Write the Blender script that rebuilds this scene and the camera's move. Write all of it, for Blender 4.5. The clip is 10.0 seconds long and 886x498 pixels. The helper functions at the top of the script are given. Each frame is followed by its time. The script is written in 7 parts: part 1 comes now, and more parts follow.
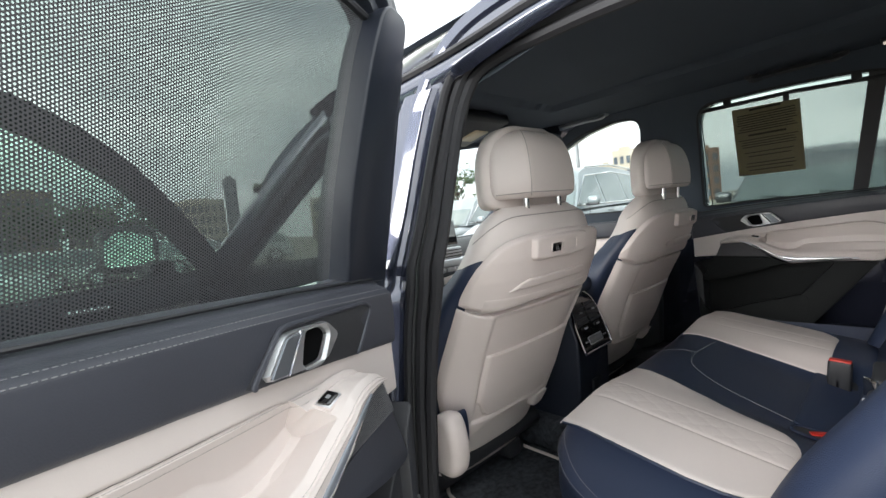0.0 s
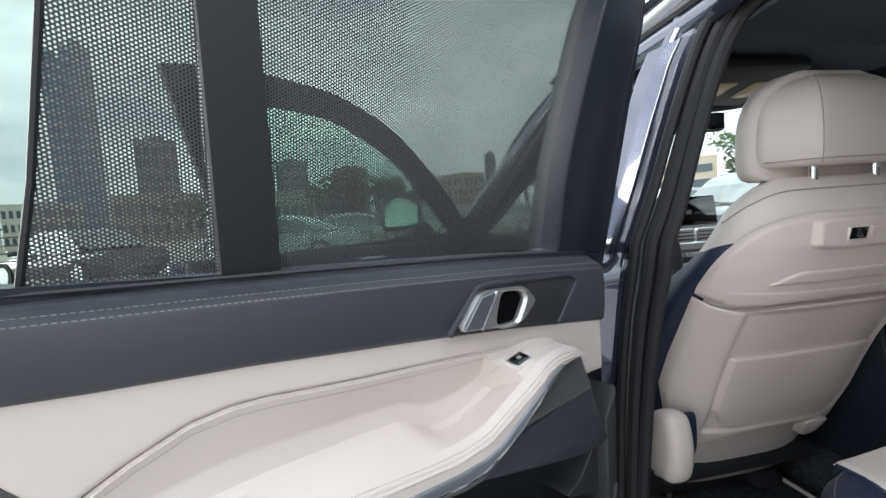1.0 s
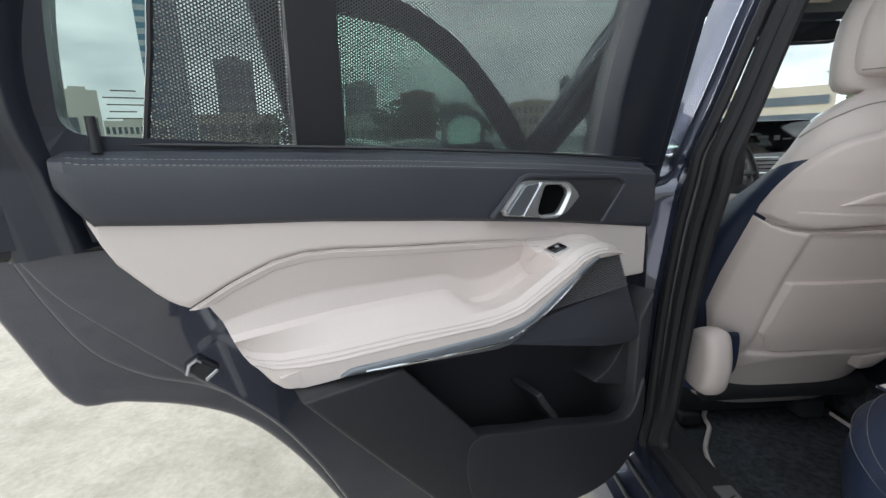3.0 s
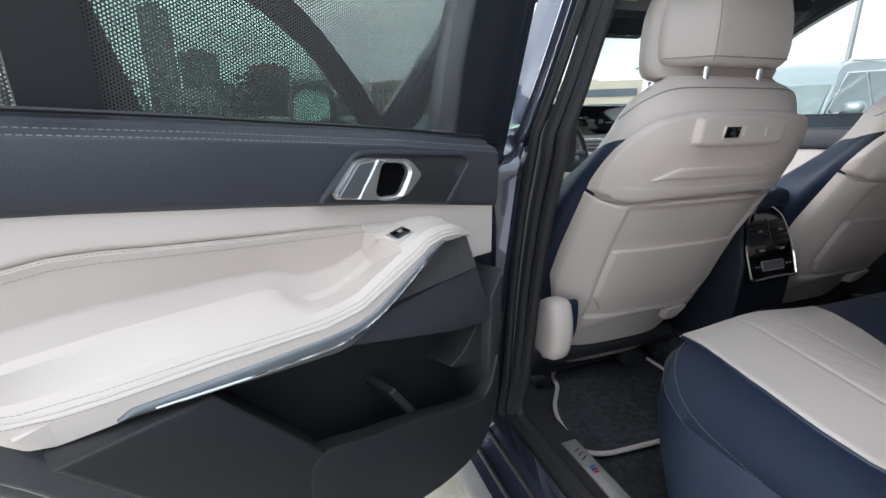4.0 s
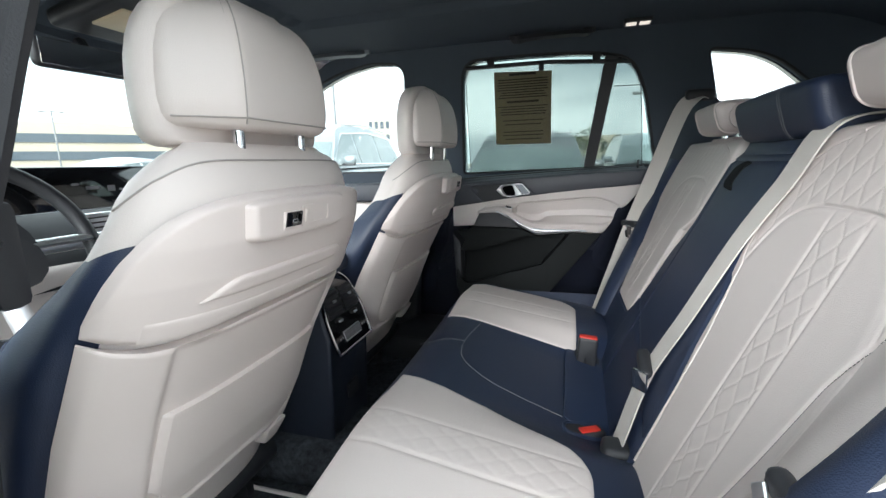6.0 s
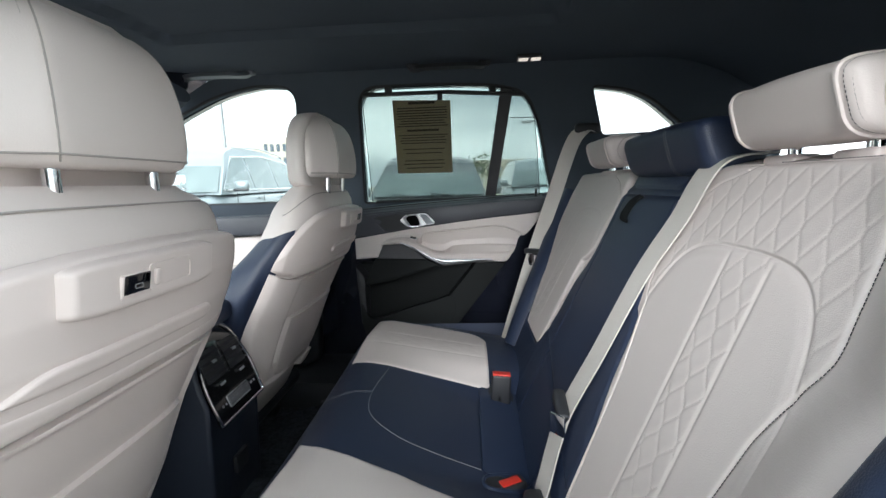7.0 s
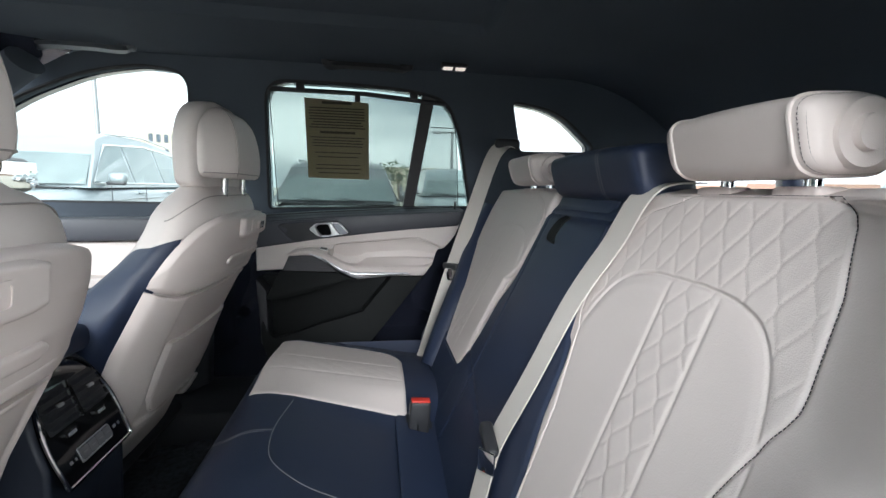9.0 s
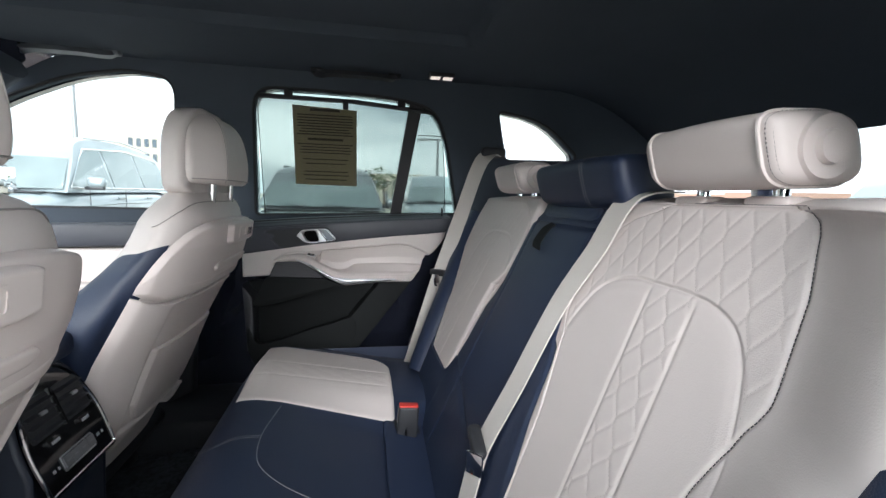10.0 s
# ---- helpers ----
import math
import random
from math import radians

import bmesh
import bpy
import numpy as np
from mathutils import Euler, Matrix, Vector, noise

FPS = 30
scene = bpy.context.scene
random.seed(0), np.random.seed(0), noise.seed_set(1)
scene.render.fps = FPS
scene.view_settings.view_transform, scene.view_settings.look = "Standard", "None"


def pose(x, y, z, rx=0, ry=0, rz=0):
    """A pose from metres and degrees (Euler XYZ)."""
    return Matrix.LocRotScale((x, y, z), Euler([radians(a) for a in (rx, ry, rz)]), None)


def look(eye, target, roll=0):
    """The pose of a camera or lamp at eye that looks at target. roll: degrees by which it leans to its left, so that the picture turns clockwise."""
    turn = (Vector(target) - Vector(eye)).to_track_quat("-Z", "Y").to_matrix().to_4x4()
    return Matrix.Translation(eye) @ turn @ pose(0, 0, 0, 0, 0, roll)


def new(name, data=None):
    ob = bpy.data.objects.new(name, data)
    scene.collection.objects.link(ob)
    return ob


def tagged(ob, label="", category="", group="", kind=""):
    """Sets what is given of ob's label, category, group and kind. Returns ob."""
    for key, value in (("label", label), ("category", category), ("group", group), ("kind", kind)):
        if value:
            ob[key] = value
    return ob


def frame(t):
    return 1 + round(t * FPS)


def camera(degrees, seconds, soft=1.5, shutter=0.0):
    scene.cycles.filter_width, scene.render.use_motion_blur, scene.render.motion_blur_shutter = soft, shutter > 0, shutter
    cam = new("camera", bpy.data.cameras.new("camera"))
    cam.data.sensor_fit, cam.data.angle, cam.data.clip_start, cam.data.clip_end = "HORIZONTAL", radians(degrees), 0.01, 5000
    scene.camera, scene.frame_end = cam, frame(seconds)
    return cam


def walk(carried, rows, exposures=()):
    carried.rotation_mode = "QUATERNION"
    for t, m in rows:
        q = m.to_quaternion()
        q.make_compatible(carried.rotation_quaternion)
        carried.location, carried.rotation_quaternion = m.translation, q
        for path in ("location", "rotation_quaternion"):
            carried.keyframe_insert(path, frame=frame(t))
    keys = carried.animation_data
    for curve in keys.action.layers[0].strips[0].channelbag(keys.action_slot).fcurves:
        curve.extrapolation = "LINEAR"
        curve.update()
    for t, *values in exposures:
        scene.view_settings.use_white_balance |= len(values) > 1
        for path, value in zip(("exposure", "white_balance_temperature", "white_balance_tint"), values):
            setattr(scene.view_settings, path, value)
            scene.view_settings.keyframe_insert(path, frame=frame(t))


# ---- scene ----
cam = camera(91.2, 10.0)
PATH = [
    (0, (-1.246, -0.528, 1.179), (0.101, 0.944, 1.05), -6.1),
    (0.5, (-1.2, -0.501, 1.169), (-0.309, 1.283, 1.023), -5.3),
    (1, (-1.203, -0.555, 1.169), (-0.841, 1.406, 1.018), -4.0),
    (1.5, (-1.204, -0.61, 1.16), (-1.102, 1.38, 0.988), -2.8),
    (2, (-1.198, -0.622, 1.144), (-1.17, 1.364, 0.911), -2.2),
    (3.3, (-1.191, -0.602, 1.121), (-1.091, 1.332, 0.619), -1.7),
    (3.5, (-1.185, -0.597, 1.119), (-0.967, 1.321, 0.595), -1.6),
    (4, (-1.15, -0.556, 1.115), (-0.513, 1.259, 0.569), -0.9),
    (4.5, (-1.102, -0.489, 1.123), (-0.025, 1.108, 0.585), -0.8),
    (5, (-1.062, -0.439, 1.131), (0.356, 0.876, 0.62), -0.6),
    (5.5, (-0.981, -0.367, 1.134), (0.731, 0.566, 0.687), -0.8),
    (6, (-0.91, -0.34, 1.161), (0.974, 0.211, 0.776), -1.5),
    (6.2, (-0.89, -0.338, 1.168), (1.035, 0.071, 0.811), -2.2),
    (7.5, (-0.794, -0.327, 1.186), (1.185, -0.288, 0.902), -0.7),
    (8, (-0.762, -0.331, 1.186), (1.218, -0.419, 0.913), -0.1),
    (8.5, (-0.755, -0.318, 1.192), (1.217, -0.52, 0.921), 0.7),
    (9, (-0.749, -0.303, 1.193), (1.212, -0.597, 0.928), 1.3),
    (9.5, (-0.748, -0.295, 1.191), (1.205, -0.642, 0.942), 1.6),
    (10, (-0.763, -0.295, 1.194), (1.19, -0.655, 0.961), 1.6),
]
walk(cam, [(t, look(eye, target, roll)) for t, eye, target, roll in PATH], [(0.0, 2.10, 6500, 10), (0.5, 2.26, 6350, 10), (1.0, 1.93, 6300, 10), (1.5, 1.55, 6350, 10), (2.0, 1.50, 6350, 10), (3.5, 1.78, 6200, 10), (4.0, 1.92, 6120, 9), (4.5, 2.16, 6100, 9), (5.0, 2.44, 6080, 9), (5.5, 2.75, 6120, 7), (6.0, 2.66, 6100, 6), (8.0, 2.54, 6080, 6), (10.0, 2.62, 6120, 9)])

# ---- world, sun, exposure ----
world = bpy.data.worlds.new("overcast_sky")
scene.world = world
world.use_nodes = True
wn, wl = world.node_tree.nodes, world.node_tree.links
wn.clear()
w_out = wn.new("ShaderNodeOutputWorld")
w_bg = wn.new("ShaderNodeBackground")
w_sky = wn.new("ShaderNodeTexSky")
w_sky.sky_type, w_sky.sun_disc = "NISHITA", False
w_sky.sun_elevation, w_sky.sun_rotation = radians(19), radians(-77)
w_sky.air_density, w_sky.dust_density = 1.0, 3.0
w_co = wn.new("ShaderNodeTexCoord")
w_map = wn.new("ShaderNodeMapping")
w_map.inputs["Scale"].default_value = (1.0, 1.0, 3.2)
w_no = wn.new("ShaderNodeTexNoise")
w_no.inputs["Scale"].default_value, w_no.inputs["Detail"].default_value = 2.3, 7
w_ramp = wn.new("ShaderNodeValToRGB")
w_ramp.color_ramp.elements[0].position, w_ramp.color_ramp.elements[1].position = 0.36, 0.64
w_ramp.color_ramp.elements[0].color = (4.6, 5.2, 5.5, 1)
w_ramp.color_ramp.elements[1].color = (11.5, 11.7, 11.5, 1)
w_mix = wn.new("ShaderNodeMixRGB")
w_mix.inputs[0].default_value = 0.95
wl.new(w_co.outputs["Generated"], w_map.inputs[0])
wl.new(w_map.outputs[0], w_no.inputs["Vector"])
wl.new(w_no.outputs["Fac"], w_ramp.inputs[0])
wl.new(w_sky.outputs[0], w_mix.inputs[1])
wl.new(w_ramp.outputs[0], w_mix.inputs[2])
w_sep = wn.new("ShaderNodeSeparateXYZ")
w_grad = wn.new("ShaderNodeMapRange")
w_grad.inputs[1].default_value, w_grad.inputs[2].default_value = 0.0, 1.0
w_grad.inputs[3].default_value, w_grad.inputs[4].default_value = 0.44, 0.59
w_pow = wn.new("ShaderNodeMath")
w_pow.operation, w_pow.use_clamp = "POWER", True
w_pow.inputs[1].default_value = 2.0
w_mul = wn.new("ShaderNodeMixRGB")
w_mul.blend_type = "MULTIPLY"
w_mul.inputs[0].default_value = 1.0
wl.new(w_co.outputs["Generated"], w_sep.inputs[0])
wl.new(w_sep.outputs["Z"], w_pow.inputs[0])
wl.new(w_pow.outputs[0], w_grad.inputs[0])
wl.new(w_mix.outputs[0], w_mul.inputs[1])
wl.new(w_grad.outputs[0], w_mul.inputs[2])
wl.new(w_mul.outputs[0], w_bg.inputs[0])
w_bg.inputs[1].default_value = 0.145
wl.new(w_bg.outputs[0], w_out.inputs[0])

sun = new("sun", bpy.data.lights.new("sun", "SUN"))
sun.data.energy, sun.data.angle, sun.data.color = 1.6, radians(46), (1.0, 0.98, 0.965)
sun.matrix_world = look((-24, 5.5, 8.5), (0, 0, 0))


# ---- materials ----
def mat(name, color, rough=0.5, metal=0.0, grain=0.0, grain_size=600.0, blotch=0.08, blotch_size=6.0, coat=0.0, sheen=0.0, spec=0.5, kind="noise", random_tint=0.0):
    m = bpy.data.materials.new(name)
    m.use_nodes = True
    n, l = m.node_tree.nodes, m.node_tree.links
    p = n["Principled BSDF"]
    p.inputs["Metallic"].default_value = metal
    p.inputs["Coat Weight"].default_value = coat
    p.inputs["Coat Roughness"].default_value = 0.04
    p.inputs["Coat IOR"].default_value = 1.75
    p.inputs["Sheen Weight"].default_value = sheen
    p.inputs["Specular IOR Level"].default_value = spec
    co = n.new("ShaderNodeTexCoord")
    big = n.new("ShaderNodeTexNoise")
    big.inputs["Scale"].default_value, big.inputs["Detail"].default_value = blotch_size, 5
    l.new(co.outputs["Object"], big.inputs["Vector"])
    mix = n.new("ShaderNodeMixRGB")
    mix.inputs[1].default_value = (*[c * (1 - blotch) for c in color], 1)
    mix.inputs[2].default_value = (*[min(1, c * (1 + blotch)) for c in color], 1)
    l.new(big.outputs["Fac"], mix.inputs[0])
    out = mix.outputs[0]
    if random_tint:
        info = n.new("ShaderNodeObjectInfo")
        hsv = n.new("ShaderNodeHueSaturation")
        mr = n.new("ShaderNodeMapRange")
        mr.inputs[3].default_value, mr.inputs[4].default_value = 1 - random_tint, 1 + random_tint
        l.new(info.outputs["Random"], mr.inputs[0])
        l.new(mr.outputs[0], hsv.inputs["Value"])
        l.new(out, hsv.inputs["Color"])
        out = hsv.outputs[0]
    l.new(out, p.inputs["Base Color"])
    rr = n.new("ShaderNodeMapRange")
    rr.inputs[3].default_value, rr.inputs[4].default_value = max(0.02, rough * 0.88), min(1, rough * 1.12)
    l.new(big.outputs["Fac"], rr.inputs[0])
    l.new(rr.outputs[0], p.inputs["Roughness"])
    if grain:
        if kind == "leather":
            tx = n.new("ShaderNodeTexVoronoi")
            tx.feature = "F1"
            tx.inputs["Scale"].default_value = grain_size
            val = tx.outputs["Distance"]
        else:
            tx = n.new("ShaderNodeTexNoise")
            tx.inputs["Scale"].default_value, tx.inputs["Detail"].default_value = grain_size, 4
            val = tx.outputs["Fac"]
        l.new(co.outputs["Object"], tx.inputs["Vector"])
        b = n.new("ShaderNodeBump")
        b.inputs["Strength"].default_value, b.inputs["Distance"].default_value = grain, 0.002
        l.new(val, b.inputs["Height"])
        l.new(b.outputs[0], p.inputs["Normal"])
    return m


WHITE = mat("ivory_leather", (0.670, 0.602, 0.575), 0.50, grain=0.09, grain_size=700, kind="leather", blotch=0.035)
WHITEP = mat("ivory_plastic", (0.675, 0.594, 0.566), 0.5, grain=0.04, grain_size=900, blotch=0.03)
NAVY = mat("navy_leather", (0.018, 0.028, 0.060), 0.46, grain=0.20, grain_size=700, kind="leather", blotch=0.12)
GREYL = mat("anthracite_leather", (0.050, 0.053, 0.067), 0.45, grain=0.12, grain_size=620, kind="leather", blotch=0.1)
BLACKP = mat("black_plastic", (0.023, 0.024, 0.028), 0.5, grain=0.15, grain_size=800)
GREYP = mat("charcoal_plastic", (0.030, 0.031, 0.036), 0.52, grain=0.15, grain_size=800)
# near-black colour that stands in for the shade of a deep recess
HOLLOW = mat("recess_shade_black", (0.004, 0.004, 0.0045), 0.95, spec=0.05)
# darker copy of the lower door trim with shade in its colour; also the pull loop
CARD = mat("matt_black_shaded_card", (0.010, 0.0115, 0.012), 0.7, grain=0.15, grain_size=800, spec=0.2)
GLOSSB = mat("piano_black", (0.006, 0.006, 0.007), 0.08, blotch=0.3, coat=0.5)
HEAD = mat("navy_headliner", (0.074, 0.088, 0.108), 0.95, grain=0.4, grain_size=900, blotch=0.15, sheen=0.0, spec=0.15)
CARPET = mat("black_carpet", (0.050, 0.054, 0.062), 1.0, grain=1.0, grain_size=350, blotch=0.5, blotch_size=14, sheen=0.0, spec=0.1)
PAINT = mat("carbon_blue_paint", (0.042, 0.049, 0.080), 0.26, metal=0.6, coat=1.0, blotch=0.05)
RUBBER = mat("black_rubber", (0.021, 0.021, 0.025), 0.62, grain=0.2, grain_size=500)
SATIN = mat("satin_aluminium", (0.66, 0.67, 0.69), 0.40, metal=0.95, blotch=0.03)
CHROME = mat("polished_chrome", (0.80, 0.81, 0.83), 0.07, metal=1.0, blotch=0.02)
DARKALU = mat("brushed_grey_trim", (0.20, 0.215, 0.24), 0.48, metal=0.7, blotch=0.06)
CONSOLE = mat("blue_black_console", (0.021, 0.026, 0.040), 0.5, grain=0.15, grain_size=700, kind="leather")
THREAD = mat("light_grey_thread", (0.24, 0.24, 0.25), 0.8)
THREADW = mat("taupe_thread", (0.36, 0.33, 0.31), 0.8)
THREADQ = mat("ivory_quilting_thread", (0.50, 0.455, 0.43), 0.8)
THREADN = mat("black_thread", (0.02, 0.02, 0.03), 0.8)
REDP = mat("red_plastic", (0.62, 0.035, 0.022), 0.4)
BELT = mat("ivory_belt_webbing", (0.60, 0.565, 0.525), 0.75, grain=0.6, grain_size=900)
PAPER = mat("cream_paper", (0.42, 0.37, 0.27), 0.8, blotch=0.05)
_n, _l = PAPER.node_tree.nodes, PAPER.node_tree.links
_tr, _mx = _n.new("ShaderNodeBsdfTranslucent"), _n.new("ShaderNodeMixShader")
_tr.inputs[0].default_value = (0.62, 0.53, 0.36, 1)
_mx.inputs[0].default_value = 0.45
_l.new(_n["Principled BSDF"].outputs[0], _mx.inputs[1])
_l.new(_tr.outputs[0], _mx.inputs[2])
_l.new(_mx.outputs[0], _n["Material Output"].inputs["Surface"])
INK = mat("brown_black_ink", (0.06, 0.05, 0.035), 0.8)
CONCRETE = mat("pale_concrete", (0.33, 0.306, 0.262), 0.9, grain=0.5, grain_size=60, blotch=0.22, blotch_size=1.3)


def stained(m, scale, lo, hi, stretch=(1, 1, 1), detail=8):
    """Multiplies a second, finer layer of stains into a material's colour."""
    n, l = m.node_tree.nodes, m.node_tree.links
    p = n["Principled BSDF"]
    src = p.inputs["Base Color"].links[0].from_socket
    co, mp, no, rg, mx = n.new("ShaderNodeTexCoord"), n.new("ShaderNodeMapping"), n.new("ShaderNodeTexNoise"), n.new("ShaderNodeValToRGB"), n.new("ShaderNodeMixRGB")
    mp.inputs["Scale"].default_value = stretch
    no.inputs["Scale"].default_value, no.inputs["Detail"].default_value, no.inputs["Roughness"].default_value = scale, detail, 0.7
    rg.color_ramp.elements[0].position, rg.color_ramp.elements[1].position = 0.33, 0.62
    rg.color_ramp.elements[0].color, rg.color_ramp.elements[1].color = (lo, lo, lo * 0.97, 1), (hi, hi, hi, 1)
    mx.blend_type = "MULTIPLY"
    mx.inputs[0].default_value = 1.0
    l.new(co.outputs["Object"], mp.inputs[0])
    l.new(mp.outputs[0], no.inputs["Vector"])
    l.new(no.outputs["Fac"], rg.inputs[0])
    l.new(src, mx.inputs[1])
    l.new(rg.outputs[0], mx.inputs[2])
    l.new(mx.outputs[0], p.inputs["Base Color"])


stained(CONCRETE, 5.0, 0.78, 1.08)
stained(CONCRETE, 38.0, 0.84, 1.06)
stained(CARPET, 60.0, 0.6, 1.5)
LENSLIT = bpy.data.materials.new("reading_light_lens")
LENSLIT.use_nodes = True
_p = LENSLIT.node_tree.nodes["Principled BSDF"]
_p.inputs["Base Color"].default_value = (0.9, 0.85, 0.75, 1)
_p.inputs["Emission Color"].default_value = (1.0, 0.84, 0.74, 1)
_p.inputs["Emission Strength"].default_value = 0.12


def glass(name, tint, gloss_rough=0.0):
    m = bpy.data.materials.new(name)
    m.use_nodes = True
    n, l = m.node_tree.nodes, m.node_tree.links
    n.clear()
    o = n.new("ShaderNodeOutputMaterial")
    t = n.new("ShaderNodeBsdfTransparent")
    t.inputs[0].default_value = (*tint, 1)
    g = n.new("ShaderNodeBsdfGlossy")
    g.inputs["Roughness"].default_value = gloss_rough
    f = n.new("ShaderNodeLayerWeight")
    f.inputs[0].default_value = 0.5
    pw = n.new("ShaderNodeMath")
    pw.operation = "POWER"
    pw.inputs[1].default_value = 5.0
    ma = n.new("ShaderNodeMath")
    ma.operation = "MULTIPLY_ADD"
    ma.inputs[1].default_value, ma.inputs[2].default_value = 0.6, 0.03
    l.new(f.outputs["Facing"], pw.inputs[0])
    l.new(pw.outputs[0], ma.inputs[0])
    mx = n.new("ShaderNodeMixShader")
    l.new(ma.outputs[0], mx.inputs[0])
    l.new(t.outputs[0], mx.inputs[1])
    l.new(g.outputs[0], mx.inputs[2])
    l.new(mx.outputs[0], o.inputs[0])
    return m


CLEAR = glass("clear_glass", (0.87, 0.895, 0.89))
SCREEN = glass("windscreen_glass", (0.93, 0.95, 0.94))
TINTED = glass("green_tinted_glass", (0.59, 0.65, 0.63))
CARGLASS = mat("dark_car_glass", (0.20, 0.235, 0.235), 0.08, metal=0.5, blotch=0.2, coat=0.0, spec=0.7)
MIRROR = mat("mirror_glass", (0.8, 0.8, 0.8), 0.02, metal=1.0, blotch=0.01)


def mesh_fabric(name, pitch, hole):
    """Perforated sunblind: staggered round holes, laid out in the object's x and z."""
    m = bpy.data.materials.new(name)
    m.use_nodes = True
    n, l = m.node_tree.nodes, m.node_tree.links
    p = n["Principled BSDF"]
    p.inputs["Base Color"].default_value = (0.075, 0.075, 0.082, 1)
    p.inputs["Roughness"].default_value = 0.7
    co = n.new("ShaderNodeUVMap")
    cell = Vector((pitch, pitch * 1.732, 1.0))
    d = []
    for shift in (0.0, 0.5):
        a = n.new("ShaderNodeVectorMath")
        a.operation = "ADD"
        a.inputs[1].default_value = (cell.x * shift + 50 * cell.x, cell.y * shift + 50 * cell.y, 0)
        w = n.new("ShaderNodeVectorMath")
        w.operation = "MODULO"
        w.inputs[1].default_value = cell
        s = n.new("ShaderNodeVectorMath")
        s.operation = "SUBTRACT"
        s.inputs[1].default_value = (cell.x / 2, cell.y / 2, 0)
        k = n.new("ShaderNodeVectorMath")
        k.operation = "LENGTH"
        l.new(co.outputs[0], a.inputs[0])
        l.new(a.outputs[0], w.inputs[0])
        l.new(w.outputs[0], s.inputs[0])
        l.new(s.outputs[0], k.inputs[0])
        d.append(k)
    mn = n.new("ShaderNodeMath")
    mn.operation = "MINIMUM"
    l.new(d[0].outputs["Value"], mn.inputs[0])
    l.new(d[1].outputs["Value"], mn.inputs[1])
    gt = n.new("ShaderNodeMath")
    gt.operation = "GREATER_THAN"
    gt.inputs[1].default_value = hole
    l.new(mn.outputs[0], gt.inputs[0])
    l.new(gt.outputs[0], p.inputs["Alpha"])
    return m


SHADE = mesh_fabric("perforated_blind", 0.0030, 0.00083)


def fine_fabric(name, cover):
    """Sheer blind of very fine threads: part cover, part see-through, with faint vertical streaks."""
    m = bpy.data.materials.new(name)
    m.use_nodes = True
    n, l = m.node_tree.nodes, m.node_tree.links
    p = n["Principled BSDF"]
    p.inputs["Base Color"].default_value = (0.03, 0.031, 0.034, 1)
    p.inputs["Roughness"].default_value = 0.8
    co, mp, no, mr = n.new("ShaderNodeUVMap"), n.new("ShaderNodeMapping"), n.new("ShaderNodeTexNoise"), n.new("ShaderNodeMapRange")
    mp.inputs["Scale"].default_value = (1.0, 160.0, 1.0)
    no.inputs["Scale"].default_value, no.inputs["Detail"].default_value = 3.0, 3
    mr.inputs[3].default_value, mr.inputs[4].default_value = cover - 0.05, cover + 0.05
    l.new(co.outputs[0], mp.inputs[0])
    l.new(mp.outputs[0], no.inputs["Vector"])
    l.new(no.outputs["Fac"], mr.inputs[0])
    l.new(mr.outputs[0], p.inputs["Alpha"])
    return m


SHADEFINE = fine_fabric("sheer_blind", 0.52)


# ---- building helpers ----
BASES = {}


def thing(name, base, label, category, group="", kind=""):
    ob = new(name)
    ob.empty_display_size = 0.05
    ob.location = base
    BASES[ob.name] = Vector(base)
    return tagged(ob, label, category, group, kind)


def part(name, bm, material, parent=None, label="", smooth=True, angle=40, category="", kind="", uv=None):
    """Links a bmesh, in world coordinates, as one mesh object under parent."""
    bmesh.ops.recalc_face_normals(bm, faces=bm.faces)
    for f in bm.faces:
        f.smooth = smooth
    if smooth:
        lim = radians(angle)
        for e in bm.edges:
            if len(e.link_faces) == 2 and e.calc_face_angle(0) > lim:
                e.smooth = False
    me = bpy.data.meshes.new(name)
    bm.to_mesh(me)
    bm.free()
    me.materials.append(material)
    ob = new(name, me)
    if parent is not None:
        ob.parent = parent
        if parent.name in BASES:
            ob.matrix_parent_inverse = Matrix.Translation(-BASES[parent.name])
    return tagged(ob, label, category, "", kind)


def spline(pts, n=8, closed=False):
    """Catmull-Rom through control points of any dimension."""
    P = [Vector(p) for p in pts]
    out = []
    k = len(P)
    for i in range(k if closed else k - 1):
        if closed:
            a, b, c, d = P[(i - 1) % k], P[i], P[(i + 1) % k], P[(i + 2) % k]
        else:
            a, b, c, d = P[max(i - 1, 0)], P[i], P[i + 1], P[min(i + 2, k - 1)]
        for j in range(n):
            t = j / n
            out.append(0.5 * (2 * b + (c - a) * t + (2 * a - 5 * b + 4 * c - d) * t * t + (3 * b - a - 3 * c + d) * t ** 3))
    if not closed:
        out.append(P[-1])
    return out


def lerp_table(tab, x):
    """Smooth value at x of a table of (x, value), x rising."""
    if x <= tab[0][0]:
        return tab[0][1]
    for (a, va), (b, vb) in zip(tab, tab[1:]):
        if x <= b:
            t = (x - a) / (b - a)
            return va + (vb - va) * t
    return tab[-1][1]


def smoothstep(a, b, x):
    t = max(0.0, min(1.0, (x - a) / (b - a)))
    return t * t * (3 - 2 * t)


